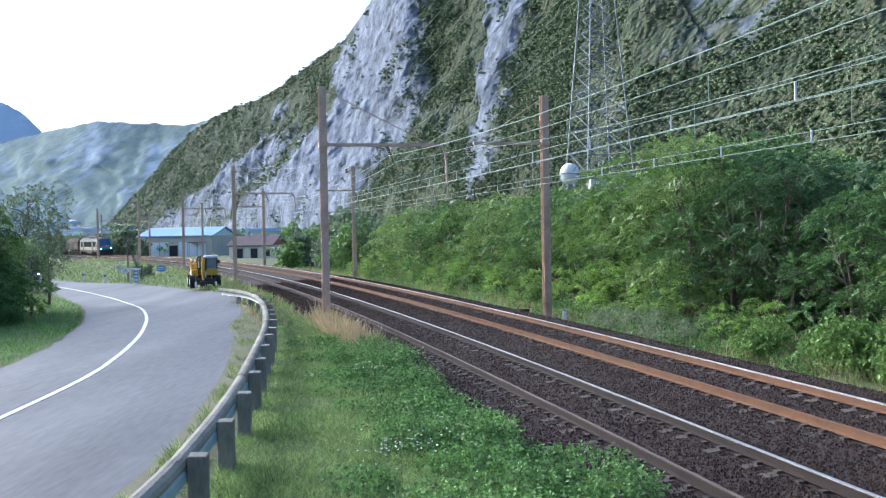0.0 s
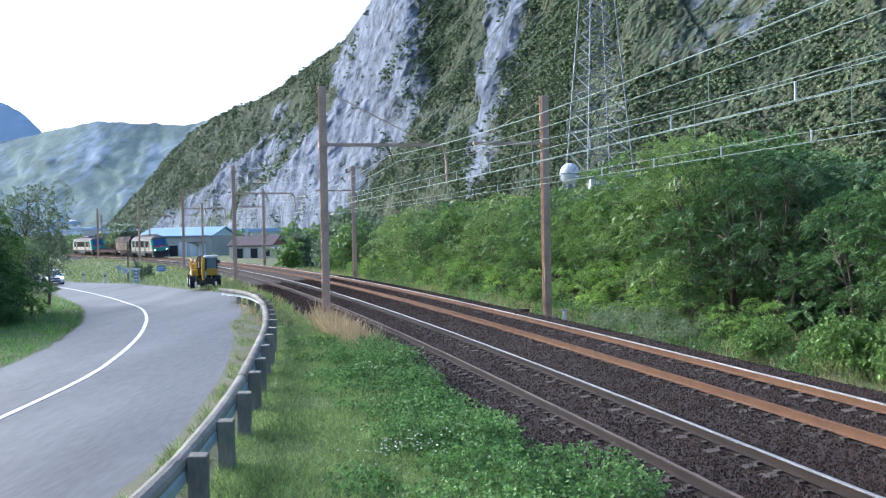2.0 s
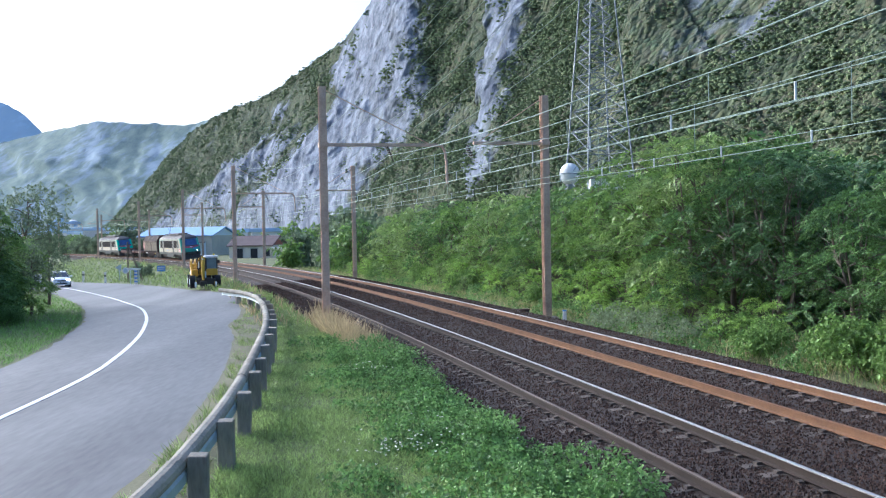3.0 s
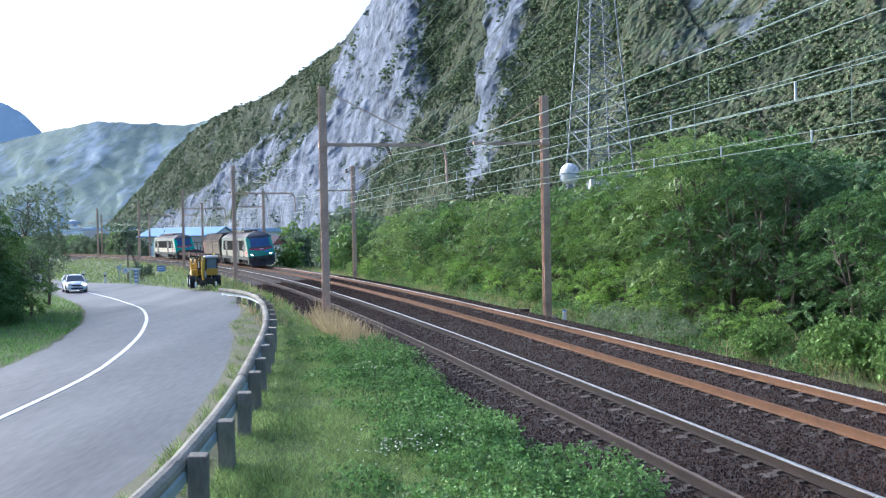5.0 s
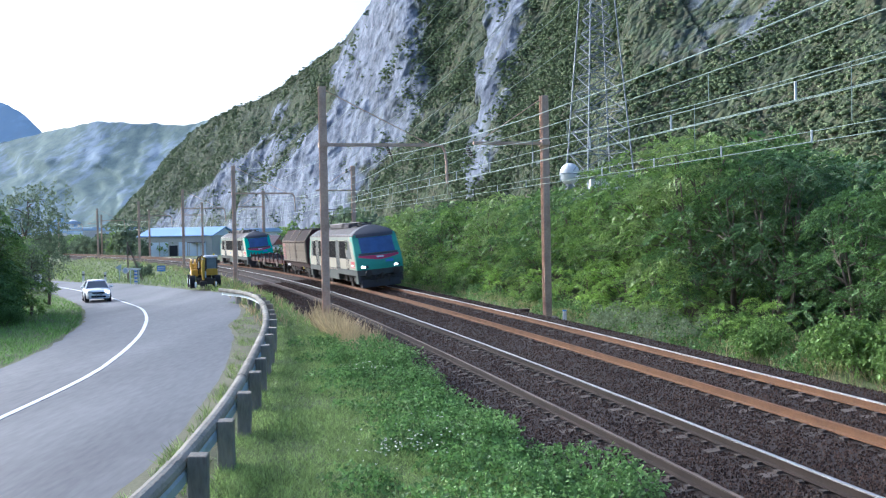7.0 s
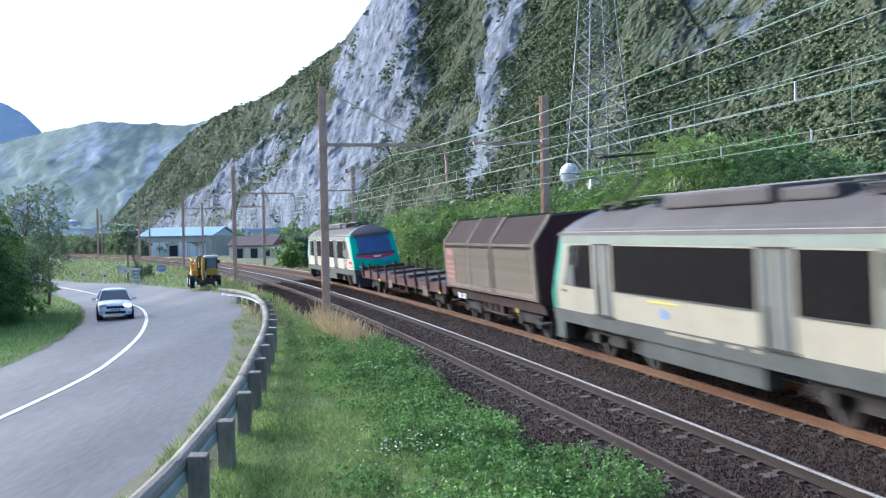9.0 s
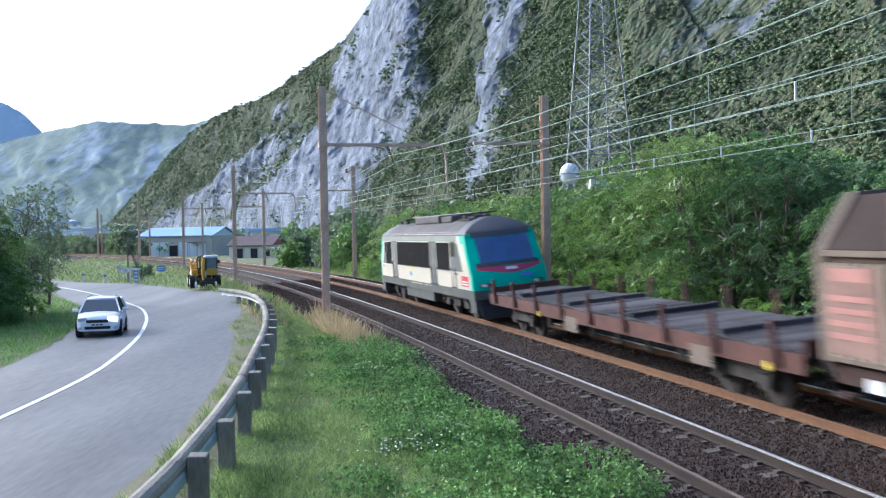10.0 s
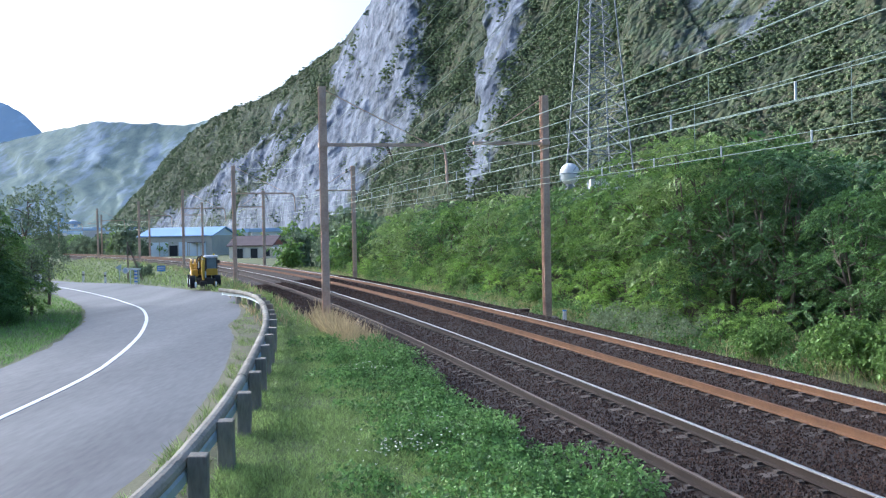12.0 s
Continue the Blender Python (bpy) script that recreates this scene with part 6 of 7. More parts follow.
def make_shed():
    bays = []
    for k in range(7):
        x0 = 0.4 + k * 2.15
        if k in (0, 3):
            bays.append(("shed_door", x0, x0 + 1.9, 0.0, 2.3, DARK_OPEN, "dark open doorway"))
        else:
            bays.append(("wall_panel", x0, x0 + 1.9, 0.0, 3.0, SHED_BLUE, "pale blue sheet panel"))
    th = gable_house("industrial_shed", -64.5, 213.5, -12, 16.5, 12, 4.3, 6.0, SHED_WALL, SHED_ROOF, SHED_BLUE, bays, "long industrial shed with a pale blue metal roof", 0.5)
    part("porch_roof", box((13.5, -0.9, 2.9), (3.2, 1.8, 0.15), 0, Matrix.Rotation(0, 4, "X")), TILE_BROWN, th, "small dark porch roof")
    for xx in (12.2, 14.8):
        part("porch_post", tube((xx, -1.7, 0), (xx, -1.7, 2.85), 0.08, n=6), SHED_WALL, th)


make_shed()
gable_house("house", -38.2, 179.0, -13, 8.2, 6.5, 2.3, 3.85, HOUSE_WALL, TILE_BROWN, BRICK_RED,
            [("door", 1.6, 2.7, 0.0, 1.75, DARK_OPEN, "dark doorway"), ("door", 4.2, 5.5, 0.0, 1.75, DARK_OPEN, "dark doorway"), ("window", 7.0, 7.8, 0.4, 1.5, DARK_OPEN, "dark window")],
            "small cream house with a brown tiled roof and red gable")


def make_hut():
    th = thing("hut", pose(-28.6, 176, -0.08, 0, 0, -10), "small pale roofed hut beside the line", "hut")
    part("wall", box((0, 0, 0.8), (2.4, 2, 1.6), 0.02), SHED_WALL, th)
    part("roof", box((0, 0, 1.75), (3.0, 2.6, 0.3), 0.04), WHITE_PANEL, th)


make_hut()
th = thing("storage_hall", pose(-18.5, 250, -0.1, 0, 0, 4), "pale blue flat-roofed hall beyond the thicket", "building")
part("wall", box((3.5, 3, 2.2), (9, 7, 4.4)), WHITE_PANEL, th)
part("roof", box((3.5, 3, 5.0), (10.5, 8.5, 1.2), 0.05), SHED_ROOF, th)
part("roof_unit", box((2.5, 3, 6.1), (1.5, 1.5, 1.2), 0.05), SHED_ROOF, th)
TOWN_BLUE = material("town_blue", (0.45, 0.58, 0.78), 0.6, second=(0.36, 0.48, 0.66), scale=0.05, grain=0.5, bump=0)
TOWN_GREY = material("town_grey", (0.5, 0.52, 0.56), 0.8, second=(0.38, 0.4, 0.45), scale=0.05, grain=0.5, bump=0)
rng = random.Random(8)
for k, (x, y, L, D, h) in enumerate(((-210, 640, 34, 14, 10), (-235, 660, 20, 14, 8), (-262, 690, 28, 16, 9), (-190, 600, 18, 12, 7), (-298, 830, 26, 14, 13), (-318, 850, 16, 12, 18), (-335, 860, 20, 14, 15),
                                     (-110, 430, 22, 12, 6), (-90, 420, 18, 12, 6), (-128, 440, 16, 12, 5), (-285, 690, 22, 14, 8), (-70, 410, 14, 10, 6))):
    th = thing("factory_building", pose(x, y, -0.15, 0, 0, rng.uniform(-15, 15)), "distant pale factory building with a blue roof", "building", "factory buildings of the town")
    part("wall", box((0, 0, h / 2), (L, D, h)), WHITE_PANEL if k % 3 else TOWN_GREY, th)
    part("roof", box((0, 0, h + 0.6), (L + 1.5, D + 1.5, 1.6), 0.2), TOWN_BLUE, th)
    for j in range(3):
        part("window", box((-L / 3 + j * L / 3, -D / 2, h * 0.55), (L / 6, 0.3, h * 0.2)), TOWN_GREY, th)
for x, y, h in ((-322, 845, 25), (-312, 848, 20), (-328, 842, 21)):
    th = thing("silo", pose(x, y, -0.15), "tall pale blue silo of the distant factory", "silo", "factory silos")
    part("shell", tube((0, 0, 0), (0, 0, h), 3.4, 3.3, 16), TOWN_BLUE, th)
    part("cap", tube((0, 0, h), (0, 0, h + 1.2), 3.6, 1.2, 16), WHITE_PANEL, th)

# ---- road-rail excavator parked on the lay-by ----
CAB_GLASS = material("pale_cab_glass", (0.2, 0.26, 0.28), 0.1, second=(0.12, 0.16, 0.18), scale=2, grain=6, bump=0, spec=0.7)
DIGGER_YELLOW = material("digger_yellow", (0.62, 0.38, 0.04), 0.55, second=(0.45, 0.26, 0.03), scale=1.2, grain=9, bump=0.1)


def make_excavator():
    th = thing("excavator", pose(-17.88, 74.81, ROAD_Z + 0.03 - low(-17.88, 74.81), 0, 0, -72), "yellow wheeled road-rail excavator parked with its boom folded", "excavator")
    for x in (-1.1, 1.0):
        for y in (-0.9, 0.9):
            tyre = part("wheel", tube((x, y - 0.2, 0.48), (x, y + 0.2, 0.48), 0.48, n=20), RUBBER, th, "black rubber tyre")
            part("hub", tube((x, y - 0.22, 0.48), (x, y + 0.22, 0.48), 0.2, n=12), GALV, tyre)
    bm = box((0, 0, 0.58), (2.6, 0.95, 0.36), 0.05)
    add_box(bm, (1.45, 0, 0.5), (0.3, 1.3, 0.4), bevel=0.04)
    part("chassis", bm, BOGIE, th)
    for x in (-1.7, 1.72):
        for y in (-0.72, 0.72):
            part("rail_wheel", tube((x, y - 0.06, 0.28), (x, y + 0.06, 0.28), 0.2, n=16), GALV, th)
            part("rail_wheel_arm", tube((x * 0.75, y * 0.8, 0.62), (x, y, 0.3), 0.06, n=6), DIGGER_YELLOW, th)
    part("turntable", tube((0, 0, 0.74), (0, 0, 0.92), 0.55, n=20), BOGIE, th)
    bm = box((-0.55, -0.1, 1.25), (1.6, 1.7, 0.6), 0.14)
    add_box(bm, (-1.2, -0.1, 1.25), (0.5, 1.65, 0.8), bevel=0.2)
    part("upper_body", bm, DIGGER_YELLOW, th)
    part("engine_hood", box((-0.8, -0.3, 1.66), (1.0, 1.1, 0.26), 0.1), DIGGER_YELLOW, th)
    part("tool_box", box((0.5, -0.72, 1.12), (0.95, 0.5, 0.5), 0.06), DIGGER_YELLOW, th)
    for y in (-0.6, 0.3):
        part("grille", box((-1.46, y, 1.3), (0.04, 0.55, 0.35)), DARK_OPEN, th)
    for k in range(4):
        part("side_slot", box((-0.9 + k * 0.22, -0.96, 1.3), (0.12, 0.03, 0.3), 0.01), DARK_OPEN, th)
    part("side_panel", box((0.45, -0.98, 1.16), (0.6, 0.03, 0.26), 0.01), WHITE_PANEL, th, "pale side panel")
    part("exhaust", tube((-0.9, -0.55, 1.75), (-0.9, -0.55, 2.12), 0.055, n=8), BOGIE, th)
    part("mirror", box((1.12, 1.0, 1.95), (0.05, 0.16, 0.26), 0.02), BOGIE, th)
    # cab: yellow posts round the glass under a white roof
    cab = part("cab", box((0.45, 0.5, 1.18), (1.15, 0.85, 0.5), 0.05), DIGGER_YELLOW, th, "yellow lower cab")
    part("cab_glass", box((0.45, 0.5, 1.8), (1.05, 0.76, 0.8), 0.03), CAB_GLASS, cab, "pale blue cab glass")
    for x in (-0.08, 0.98):
        for y in (0.11, 0.89):
            part("cab_post", tube((x, y, 1.4), (x * 0.97 + 0.01, y, 2.25), 0.045, n=6), BOGIE, cab)
    part("cab_roof", box((0.42, 0.5, 2.3), (1.3, 0.98, 0.16), 0.06), WHITE_PANEL, cab, "white cab roof")
    part("beacon", tube((0.1, 0.75, 2.38), (0.1, 0.75, 2.52), 0.06, n=10), YELLOW_MARK, cab)
    part("work_lamp", box((1.05, 0.3, 2.25), (0.1, 0.14, 0.1), 0.02), LAMP_LENS, cab)
    for y in (-0.32, -0.06):
        part("boom_plate", add_poly_tube(bmesh.new(), [(0.3, y, 1.2), (0.35, y, 1.75), (0.7, y, 2.15), (1.25, y, 2.2)], [0.12, 0.13, 0.13, 0.09], 6), DIGGER_YELLOW, th)
    stick = part("stick", add_poly_tube(bmesh.new(), [(1.28, -0.19, 2.28), (1.6, -0.19, 1.9), (1.78, -0.19, 1.2), (1.8, -0.19, 0.62)], [0.1, 0.14, 0.12, 0.09], 8), DIGGER_YELLOW, th)
    for y in (-0.62, -0.9):
        part("guard_hoop", add_poly_tube(bmesh.new(), [(-0.6, y, 1.5), (-0.5, y, 1.95), (-0.15, y, 2.1), (0.25, y, 1.95), (0.4, y, 1.35)], 0.055, 6), DIGGER_YELLOW, th)
    for a, c in (((0.75, -0.45, 1.05), (1.1, -0.42, 1.95)), ((0.85, -0.19, 2.36), (1.6, -0.19, 2.12)), ((1.55, -0.02, 1.7), (1.85, -0.02, 0.8))):
        part("ram", tube(a, c, 0.05, n=8), GALV, th)
        part("ram_sleeve", tube(a, tuple(np.array(a) * 0.5 + np.array(c) * 0.5), 0.075, n=8), BOGIE, th)
    for dy in (0.0, 0.09):
        part("hose", add_poly_tube(bmesh.new(), [(0.5, -0.5 + dy, 1.4), (0.8, -0.5 + dy, 2.25), (1.35, -0.42 + dy, 2.35), (1.75, -0.38 + dy, 1.4)], 0.03, 6), RUBBER, th)
    bm = box((1.85, -0.18, 0.36), (0.4, 0.5, 0.34), 0.06)
    for k in range(4):
        add_box(bm, (2.03, -0.38 + k * 0.14, 0.16), (0.1, 0.06, 0.16))
    part("bucket", bm, BOGIE, th)
    part("dozer_blade", box((1.5, 0.35, 0.5), (0.1, 0.8, 0.3), 0.02), BOGIE, th)
    part("warning_board", box((-0.2, -1.0, 1.68), (0.5, 0.03, 0.16), 0.01), FADED_RED, th, "faded red warning board")
    part("handrail", add_poly_tube(bmesh.new(), [(-1.3, -0.9, 1.6), (-1.3, -0.9, 1.9), (-0.7, -0.9, 1.9), (-0.7, -0.9, 1.6)], 0.025, 6), DIGGER_YELLOW, th)


make_excavator()


# ---- roadside signs and posts ----
def make_signs():
    th = thing("road_sign", pose(-30.35, 107.89, -0.75, 0, 0, 12), "blue rectangular road sign on a grey post", "sign")
    part("post", tube((0, 0, -0.1), (0, 0, 1.35), 0.04, n=8), GALV, th)
    part("board", box((0, -0.05, 1.25), (0.85, 0.04, 0.6), 0.01), BLUE_MARK, th, "blue sign board")
    bm = bmesh.new()
    for z in (1.38, 1.18):
        add_box(bm, (0, -0.075, z), (0.7, 0.008, 0.08))
    part("lettering_bars", bm, WHITE_MARK, th)
    for x, y in ((-37.58, 104.65), (-34.01, 100.84)):
        th = thing("delineator_post", pose(x, y, -0.62), "white roadside delineator post with a black band", "post", "delineators")
        part("post", box((0, 0, 0.5), (0.2, 0.14, 1.15), 0.03), WHITE_MARK, th)
        part("band", box((0, 0, 0.72), (0.21, 0.15, 0.2), 0.02), CAR_BLACK, th)
    th = thing("yield_sign", pose(-33.99, 105.19, -0.6), "small triangular give-way sign seen from behind", "sign")
    part("post", tube((0, 0, -0.1), (0, 0, 1.3), 0.035, n=8), GALV, th)
    bm = tube((0, -0.03, 1.35), (0, 0.0, 1.35), 0.42, n=3)
    part("board", bm, GALV, th)
    th = thing("striped_bollard", pose(-29.49, 96.13, -0.6), "blue and white striped marker post", "post")
    part("post", box((0, 0, 0.7), (0.26, 0.16, 1.5), 0.03), WHITE_MARK, th)
    for k in range(4):
        part("stripe", box((0, 0, 0.25 + 0.33 * k), (0.27, 0.17, 0.15)), BLUE_MARK, th)
    th = thing("height_barrier", pose(-29.63, 97.56, -0.62, 0, 0, 5), "white barrier bar with a round disc on a post", "barrier")
    part("post", tube((0.0, 0, -0.1), (0.0, 0, 1.5), 0.05, n=8), GALV, th)
    part("post", tube((-0.8, 0, -0.1), (-0.8, 0, 1.5), 0.04, n=8), GALV, th)
    part("bar", box((-0.5, 0, 1.42), (1.35, 0.12, 0.14), 0.02), WHITE_MARK, th)
    part("disc", tube((-1.25, -0.05, 1.3), (-1.25, 0.02, 1.3), 0.3, n=24), WHITE_MARK, th)
    part("disc_plate", tube((-1.25, -0.06, 1.3), (-1.25, -0.04, 1.3), 0.18, n=24), GALV, th)
    th = thing("telegraph_pole", pose(-32.39, 103.02, -0.55), "dark wooden pole with a leaning strut", "pole")
    part("pole", tube((0, 0, -0.2), (0, 0, 4.0), 0.1, 0.08, 8), BARK, th)
    part("strut", tube((1.5, 0.2, -0.2), (0.05, 0, 3.7), 0.08, n=8), BARK, th)
    th = thing("name_board", pose(-40.6, 100.08, -0.65, 0, 0, 10), "white board on posts half hidden by the bush", "sign")
    part("board", box((0, 0, 0.7), (0.9, 0.05, 0.7), 0.01), WHITE_MARK, th)
    for x in (-0.35, 0.35):
        part("post", tube((x, 0.05, -0.1), (x, 0.05, 0.9), 0.035, n=6), GALV, th)
    p = at(33.5, SPACING + 2.45)
    th = thing("marker_post", pose(p[0], p[1], -0.1), "short white marker post beside the track", "post")
    part("post", box((0, 0, 0.3), (0.14, 0.14, 0.7), 0.02), WHITE_MARK, th)
    part("cap", box((0, 0, 0.66), (0.16, 0.16, 0.05), 0.01), BLUE_MARK, th)
    p = at(38.2, SPACING + 2.3)
    th = thing("cable_cabinet", pose(p[0], p[1], -0.1, 0, 0, 10), "low dark steel cable cabinet beside the track", "cabinet")
    part("body", box((0, 0, 0.18), (0.55, 0.4, 0.38), 0.03), BOGIE, th)
    part("lid", box((0, 0, 0.38), (0.6, 0.45, 0.05), 0.01), FRAME_RUST, th)


make_signs()


# ---- grass, weeds and far woods ----
def grass_patch(name, pts, length, width, mat, label, seed, lean=0.5, per=1):
    rng = np.random.RandomState(seed)
    pts = np.repeat(np.asarray(pts), per, axis=0)
    n = len(pts)
    pts = pts + np.c_[rng.normal(scale=0.03, size=(n, 2)), np.zeros(n)]
    d = np.c_[rng.normal(scale=lean, size=(n, 2)), np.ones(n)]
    d /= np.linalg.norm(d, axis=1)[:, None]
    big = 0.75 + 0.5 * (0.5 + 0.5 * np.sin(pts[:, :1] * 1.7) * np.cos(pts[:, 1:2] * 1.3))
    v, f = leaf_quads(pts - np.array([0, 0, 0.02]), d, 1.0, width, rng, 0.12)
    v = v.reshape(-1, 4, 3)
    base = v[:, :1, :]
    v = base + (v - base) * np.stack([np.ones_like(big)] * 1, 1) * np.array([length, length, length]) * big[:, None, :] / 1.0
    ob = mesh_object(name, v.reshape(-1, 3), f, mat)
    return tagged(ob, label, "grass", kind="stuff")


def scatter(n, x0, x1, y0, y1, keep, seed, near=True):
    """Plan points, thinner with distance, where keep(x, y, s, o) holds."""
    rng = np.random.RandomState(seed)
    x = rng.uniform(x0, x1, n * 3)
    u = rng.uniform(0, 1, n * 3)
    y = y0 * (y1 / y0) ** u if near else y0 + (y1 - y0) * u
    s, o = near_line(x, y)
    m = keep(x, y, s, o)
    x, y = x[m][:n], y[m][:n]
    return np.stack([x, y, ground_z(x, y)], 1)


def scatter_line(n, s0, s1, o0, o1, seed, power=1.6):
    """Plan points along the railway between two offsets, thinner with distance."""
    rng = np.random.RandomState(seed)
    s = s0 + (s1 - s0) * rng.uniform(0, 1, n) ** power
    o = rng.uniform(o0, o1, n)
    a = np.interp(s, _s, _a)
    x, y = np.interp(s, _s, _cx) + o * np.cos(a), np.interp(s, _s, _cy) - o * np.sin(a)
    return np.stack([x, y, ground_z(x, y)], 1)


def rail_x(y):
    i = np.argsort(RAIL_LINE[:, 1])
    return np.interp(y, RAIL_LINE[i, 1], RAIL_LINE[i, 0])


def road_right(y):
    i = np.argsort(RIGHT[:, 1])
    return np.interp(y, RIGHT[i, 1], RIGHT[i, 0])


def road_left(y):
    i = np.argsort(LEFT[:, 1])
    return np.interp(y, LEFT[i, 1], LEFT[i, 0])


mid = lambda x, y, s, o: (x > rail_x(y) + 0.12) & (o < -2.75)
grass_patch("meadow_grass", scatter(78000, -12, 4, 8, 62, mid, 1), 0.2, 0.024, MEADOW, "dense uncut green grass between road and railway", 2, lean=0.8, per=2)
grass_patch("meadow_grass", scatter(14000, -70, -5, 50, 240, lambda x, y, s, o: (x > np.where(y < 120, road_right(y), -999) + 0.3) & (o < -3.0), 3), 0.5, 0.05, GRASS, "rough green grass on the railway bank", 4, per=2)
grass_patch("meadow_grass", scatter(34000, -34, -11, 20, 80, lambda x, y, s, o: (x < road_left(y) - 0.15) & (x > road_left(y) - 14), 5), 0.26, 0.025, LUSH, "mown green grass beside the road", 6, per=2)
grass_patch("verge_grass", scatter(5000, -12, -3, 8, 60, lambda x, y, s, o: (x < rail_x(y) - 0.12) & (x > road_right(y) + 0.25), 7), 0.16, 0.014, STRAW, "thin yellow grass on the verge", 8, per=2)
grass_patch("verge_grass", scatter(13000, -12, -3, 8, 60, lambda x, y, s, o: (x < rail_x(y) - 0.1) & (x > road_right(y) + 0.12) & (np.sin(y * 2.1 + x * 3) > -0.6), 17), 0.26, 0.026, GRASS, "tufts of green weeds along the guard rail", 18, per=3)
grass_patch("dry_grass", scatter(2600, -7, -1, 30, 46, lambda x, y, s, o: (np.abs(o + 3.0) < 0.62) & (s > 26.5) & (s < 37.5), 9, False), 1.05, 0.012, STRAW, "tall pale golden dry grass beside the track", 10, 0.3, 3)
grass_patch("dry_grass", scatter(3500, -70, -5, 40, 200, lambda x, y, s, o: (np.abs(o + 4.2) < 1.6), 11), 0.6, 0.03, STRAW, "dry yellow grass along the railway bank", 12, 0.3, 2)
grass_patch("trackside_grass", scatter_line(15000, 8, 110, 6.5, 9.6, 13), 0.42, 0.022, GRASS, "rough green weeds at the foot of the thicket", 14, lean=0.6, per=2)
grass_patch("dry_grass", scatter_line(5200, 8, 110, 6.4, 7.9, 15), 0.45, 0.013, STRAW, "dry yellow grass along the thicket", 16, 0.45, 2)
grass_patch("dry_grass", scatter_line(900, 12, 24, 8.0, 9.4, 25), 0.75, 0.012, STRAW, "tall dry grass before the thicket", 26, 0.35, 2)


def trackside_weeds():
    rng = np.random.RandomState(27)
    for name, mat, n, o_lo, o_hi, h_hi, leaves, lab in (("weed_strip", LEAF_WEED, 190, 6.7, 9.2, 0.42, 42000, "low green weeds between ballast and thicket"),
                                                        ("silvery_weeds", LEAF_SILVER, 34, 6.9, 8.0, 0.5, 9000, "grey-green silvery weeds beside the ballast")):
        blobs = []
        for k in range(n):
            s = 9 + 75 * rng.uniform(0, 1) ** 1.7 if name == "weed_strip" else rng.uniform(25, 33)
            p = at(s, rng.uniform(o_lo, o_hi))
            h = rng.uniform(0.12, h_hi)
            blobs.append(((p[0], p[1], float(ground_z(p[:1], p[1:2])[0]) + h * 0.8), (rng.uniform(0.3, 0.65), rng.uniform(0.3, 0.65), h)))
        v, f = crown_leaves(blobs, leaves, 5, 0.1, 0.032, 28)
        tagged(mesh_object(name, v, f, mat), lab, "weeds", kind="stuff")


def weed_mound():
    """Broad-leaved weeds over the shoulder of the bank."""
    rng = np.random.RandomState(21)
    blobs = []
    for k in range(300):
        s = rng.uniform(3, 31) if k < 200 else rng.uniform(3, 22)
        o = -2.45 - abs(rng.normal(scale=0.8 if k < 170 else 1.7))
        p = at(s, o)
        if p[0] < rail_x(p[1]) + 0.9:
            continue
        h = rng.uniform(0.07, 0.2)
        blobs.append(((p[0], p[1], float(ground_z(p[:1], p[1:2])[0]) + h), (rng.uniform(0.3, 0.65), rng.uniform(0.3, 0.65), h)))
    # taller domes along the edge of the ballast
    for k in range(34):
        s = 6 + 24 * (k + rng.uniform(0, 1)) / 34
        o = -2.5 - abs(rng.normal(scale=0.5))
        p = at(s, o)
        h = rng.uniform(0.22, 0.46)
        rr = rng.uniform(0.4, 0.8)
        blobs.append(((p[0], p[1], float(ground_z(p[:1], p[1:2])[0]) + h * 0.8), (rr, rr * rng.uniform(0.8, 1.3), h)))
        blobs.append(((p[0] + rng.uniform(-0.4, 0.4), p[1] + rng.uniform(-0.5, 0.5), float(ground_z(p[:1], p[1:2])[0]) + h * 0.5), (rr * 0.7, rr * 0.7, h)))
    for s, o in ((24.2, -2.95), (25.4, -3.2), (23.2, -3.3), (24.4, -3.9), (22.2, -2.9)):
        p = at(s, o)
        blobs.append(((p[0], p[1], 0.3), (0.65, 0.75, 0.4)))
    for s, o, h in ((9.2, -2.2, 0.3), (10.2, -2.1, 0.32), (10.9, -2.3, 0.25), (8.6, -2.4, 0.35), (11.6, -2.5, 0.2)):
        p = at(s, o)
        blobs.append(((p[0], p[1], -0.2 + h), (0.5, 0.55, h)))
    v, f = crown_leaves(blobs, 150000, 5, 0.075, 0.026, 22)
    tagged(mesh_object("weed_bank", v, f, LEAF_WEED), "lush bright green broad-leaved weeds on the bank", "weeds", kind="stuff")
    rng = np.random.RandomState(23)
    fl, ff = [], []
    for cx, cy, n in ((-0.95, 15.3, 40), (-0.35, 15.8, 34), (-1.7, 25.0, 16), (1.2, 18.2, 12), (0.6, 20.5, 10), (-0.4, 18.0, 8)):
        for k in range(n):
            x, y = cx + rng.normal(scale=0.36), cy + rng.normal(scale=0.55)
            z = float(ground_z(np.array([x]), np.array([y]))[0]) + rng.uniform(0.34, 0.52)
            for j in range(5):
                a = rng.uniform(0, 6.28)
                i = len(fl)
                r = 0.018
                fl += [(x, y, z), (x + r * math.cos(a), y + r * math.sin(a), z + 0.012), (x + r * 1.5 * math.cos(a + 0.5), y + r * 1.5 * math.sin(a + 0.5), z + 0.02), (x + r * math.cos(a + 1), y + r * math.sin(a + 1), z + 0.012)]
                ff.append((i, i + 1, i + 2, i + 3))
    tagged(mesh_object("wild_flowers", np.array(fl), ff, PETAL), "small white wild flowers in the weeds", "flowers", kind="stuff")


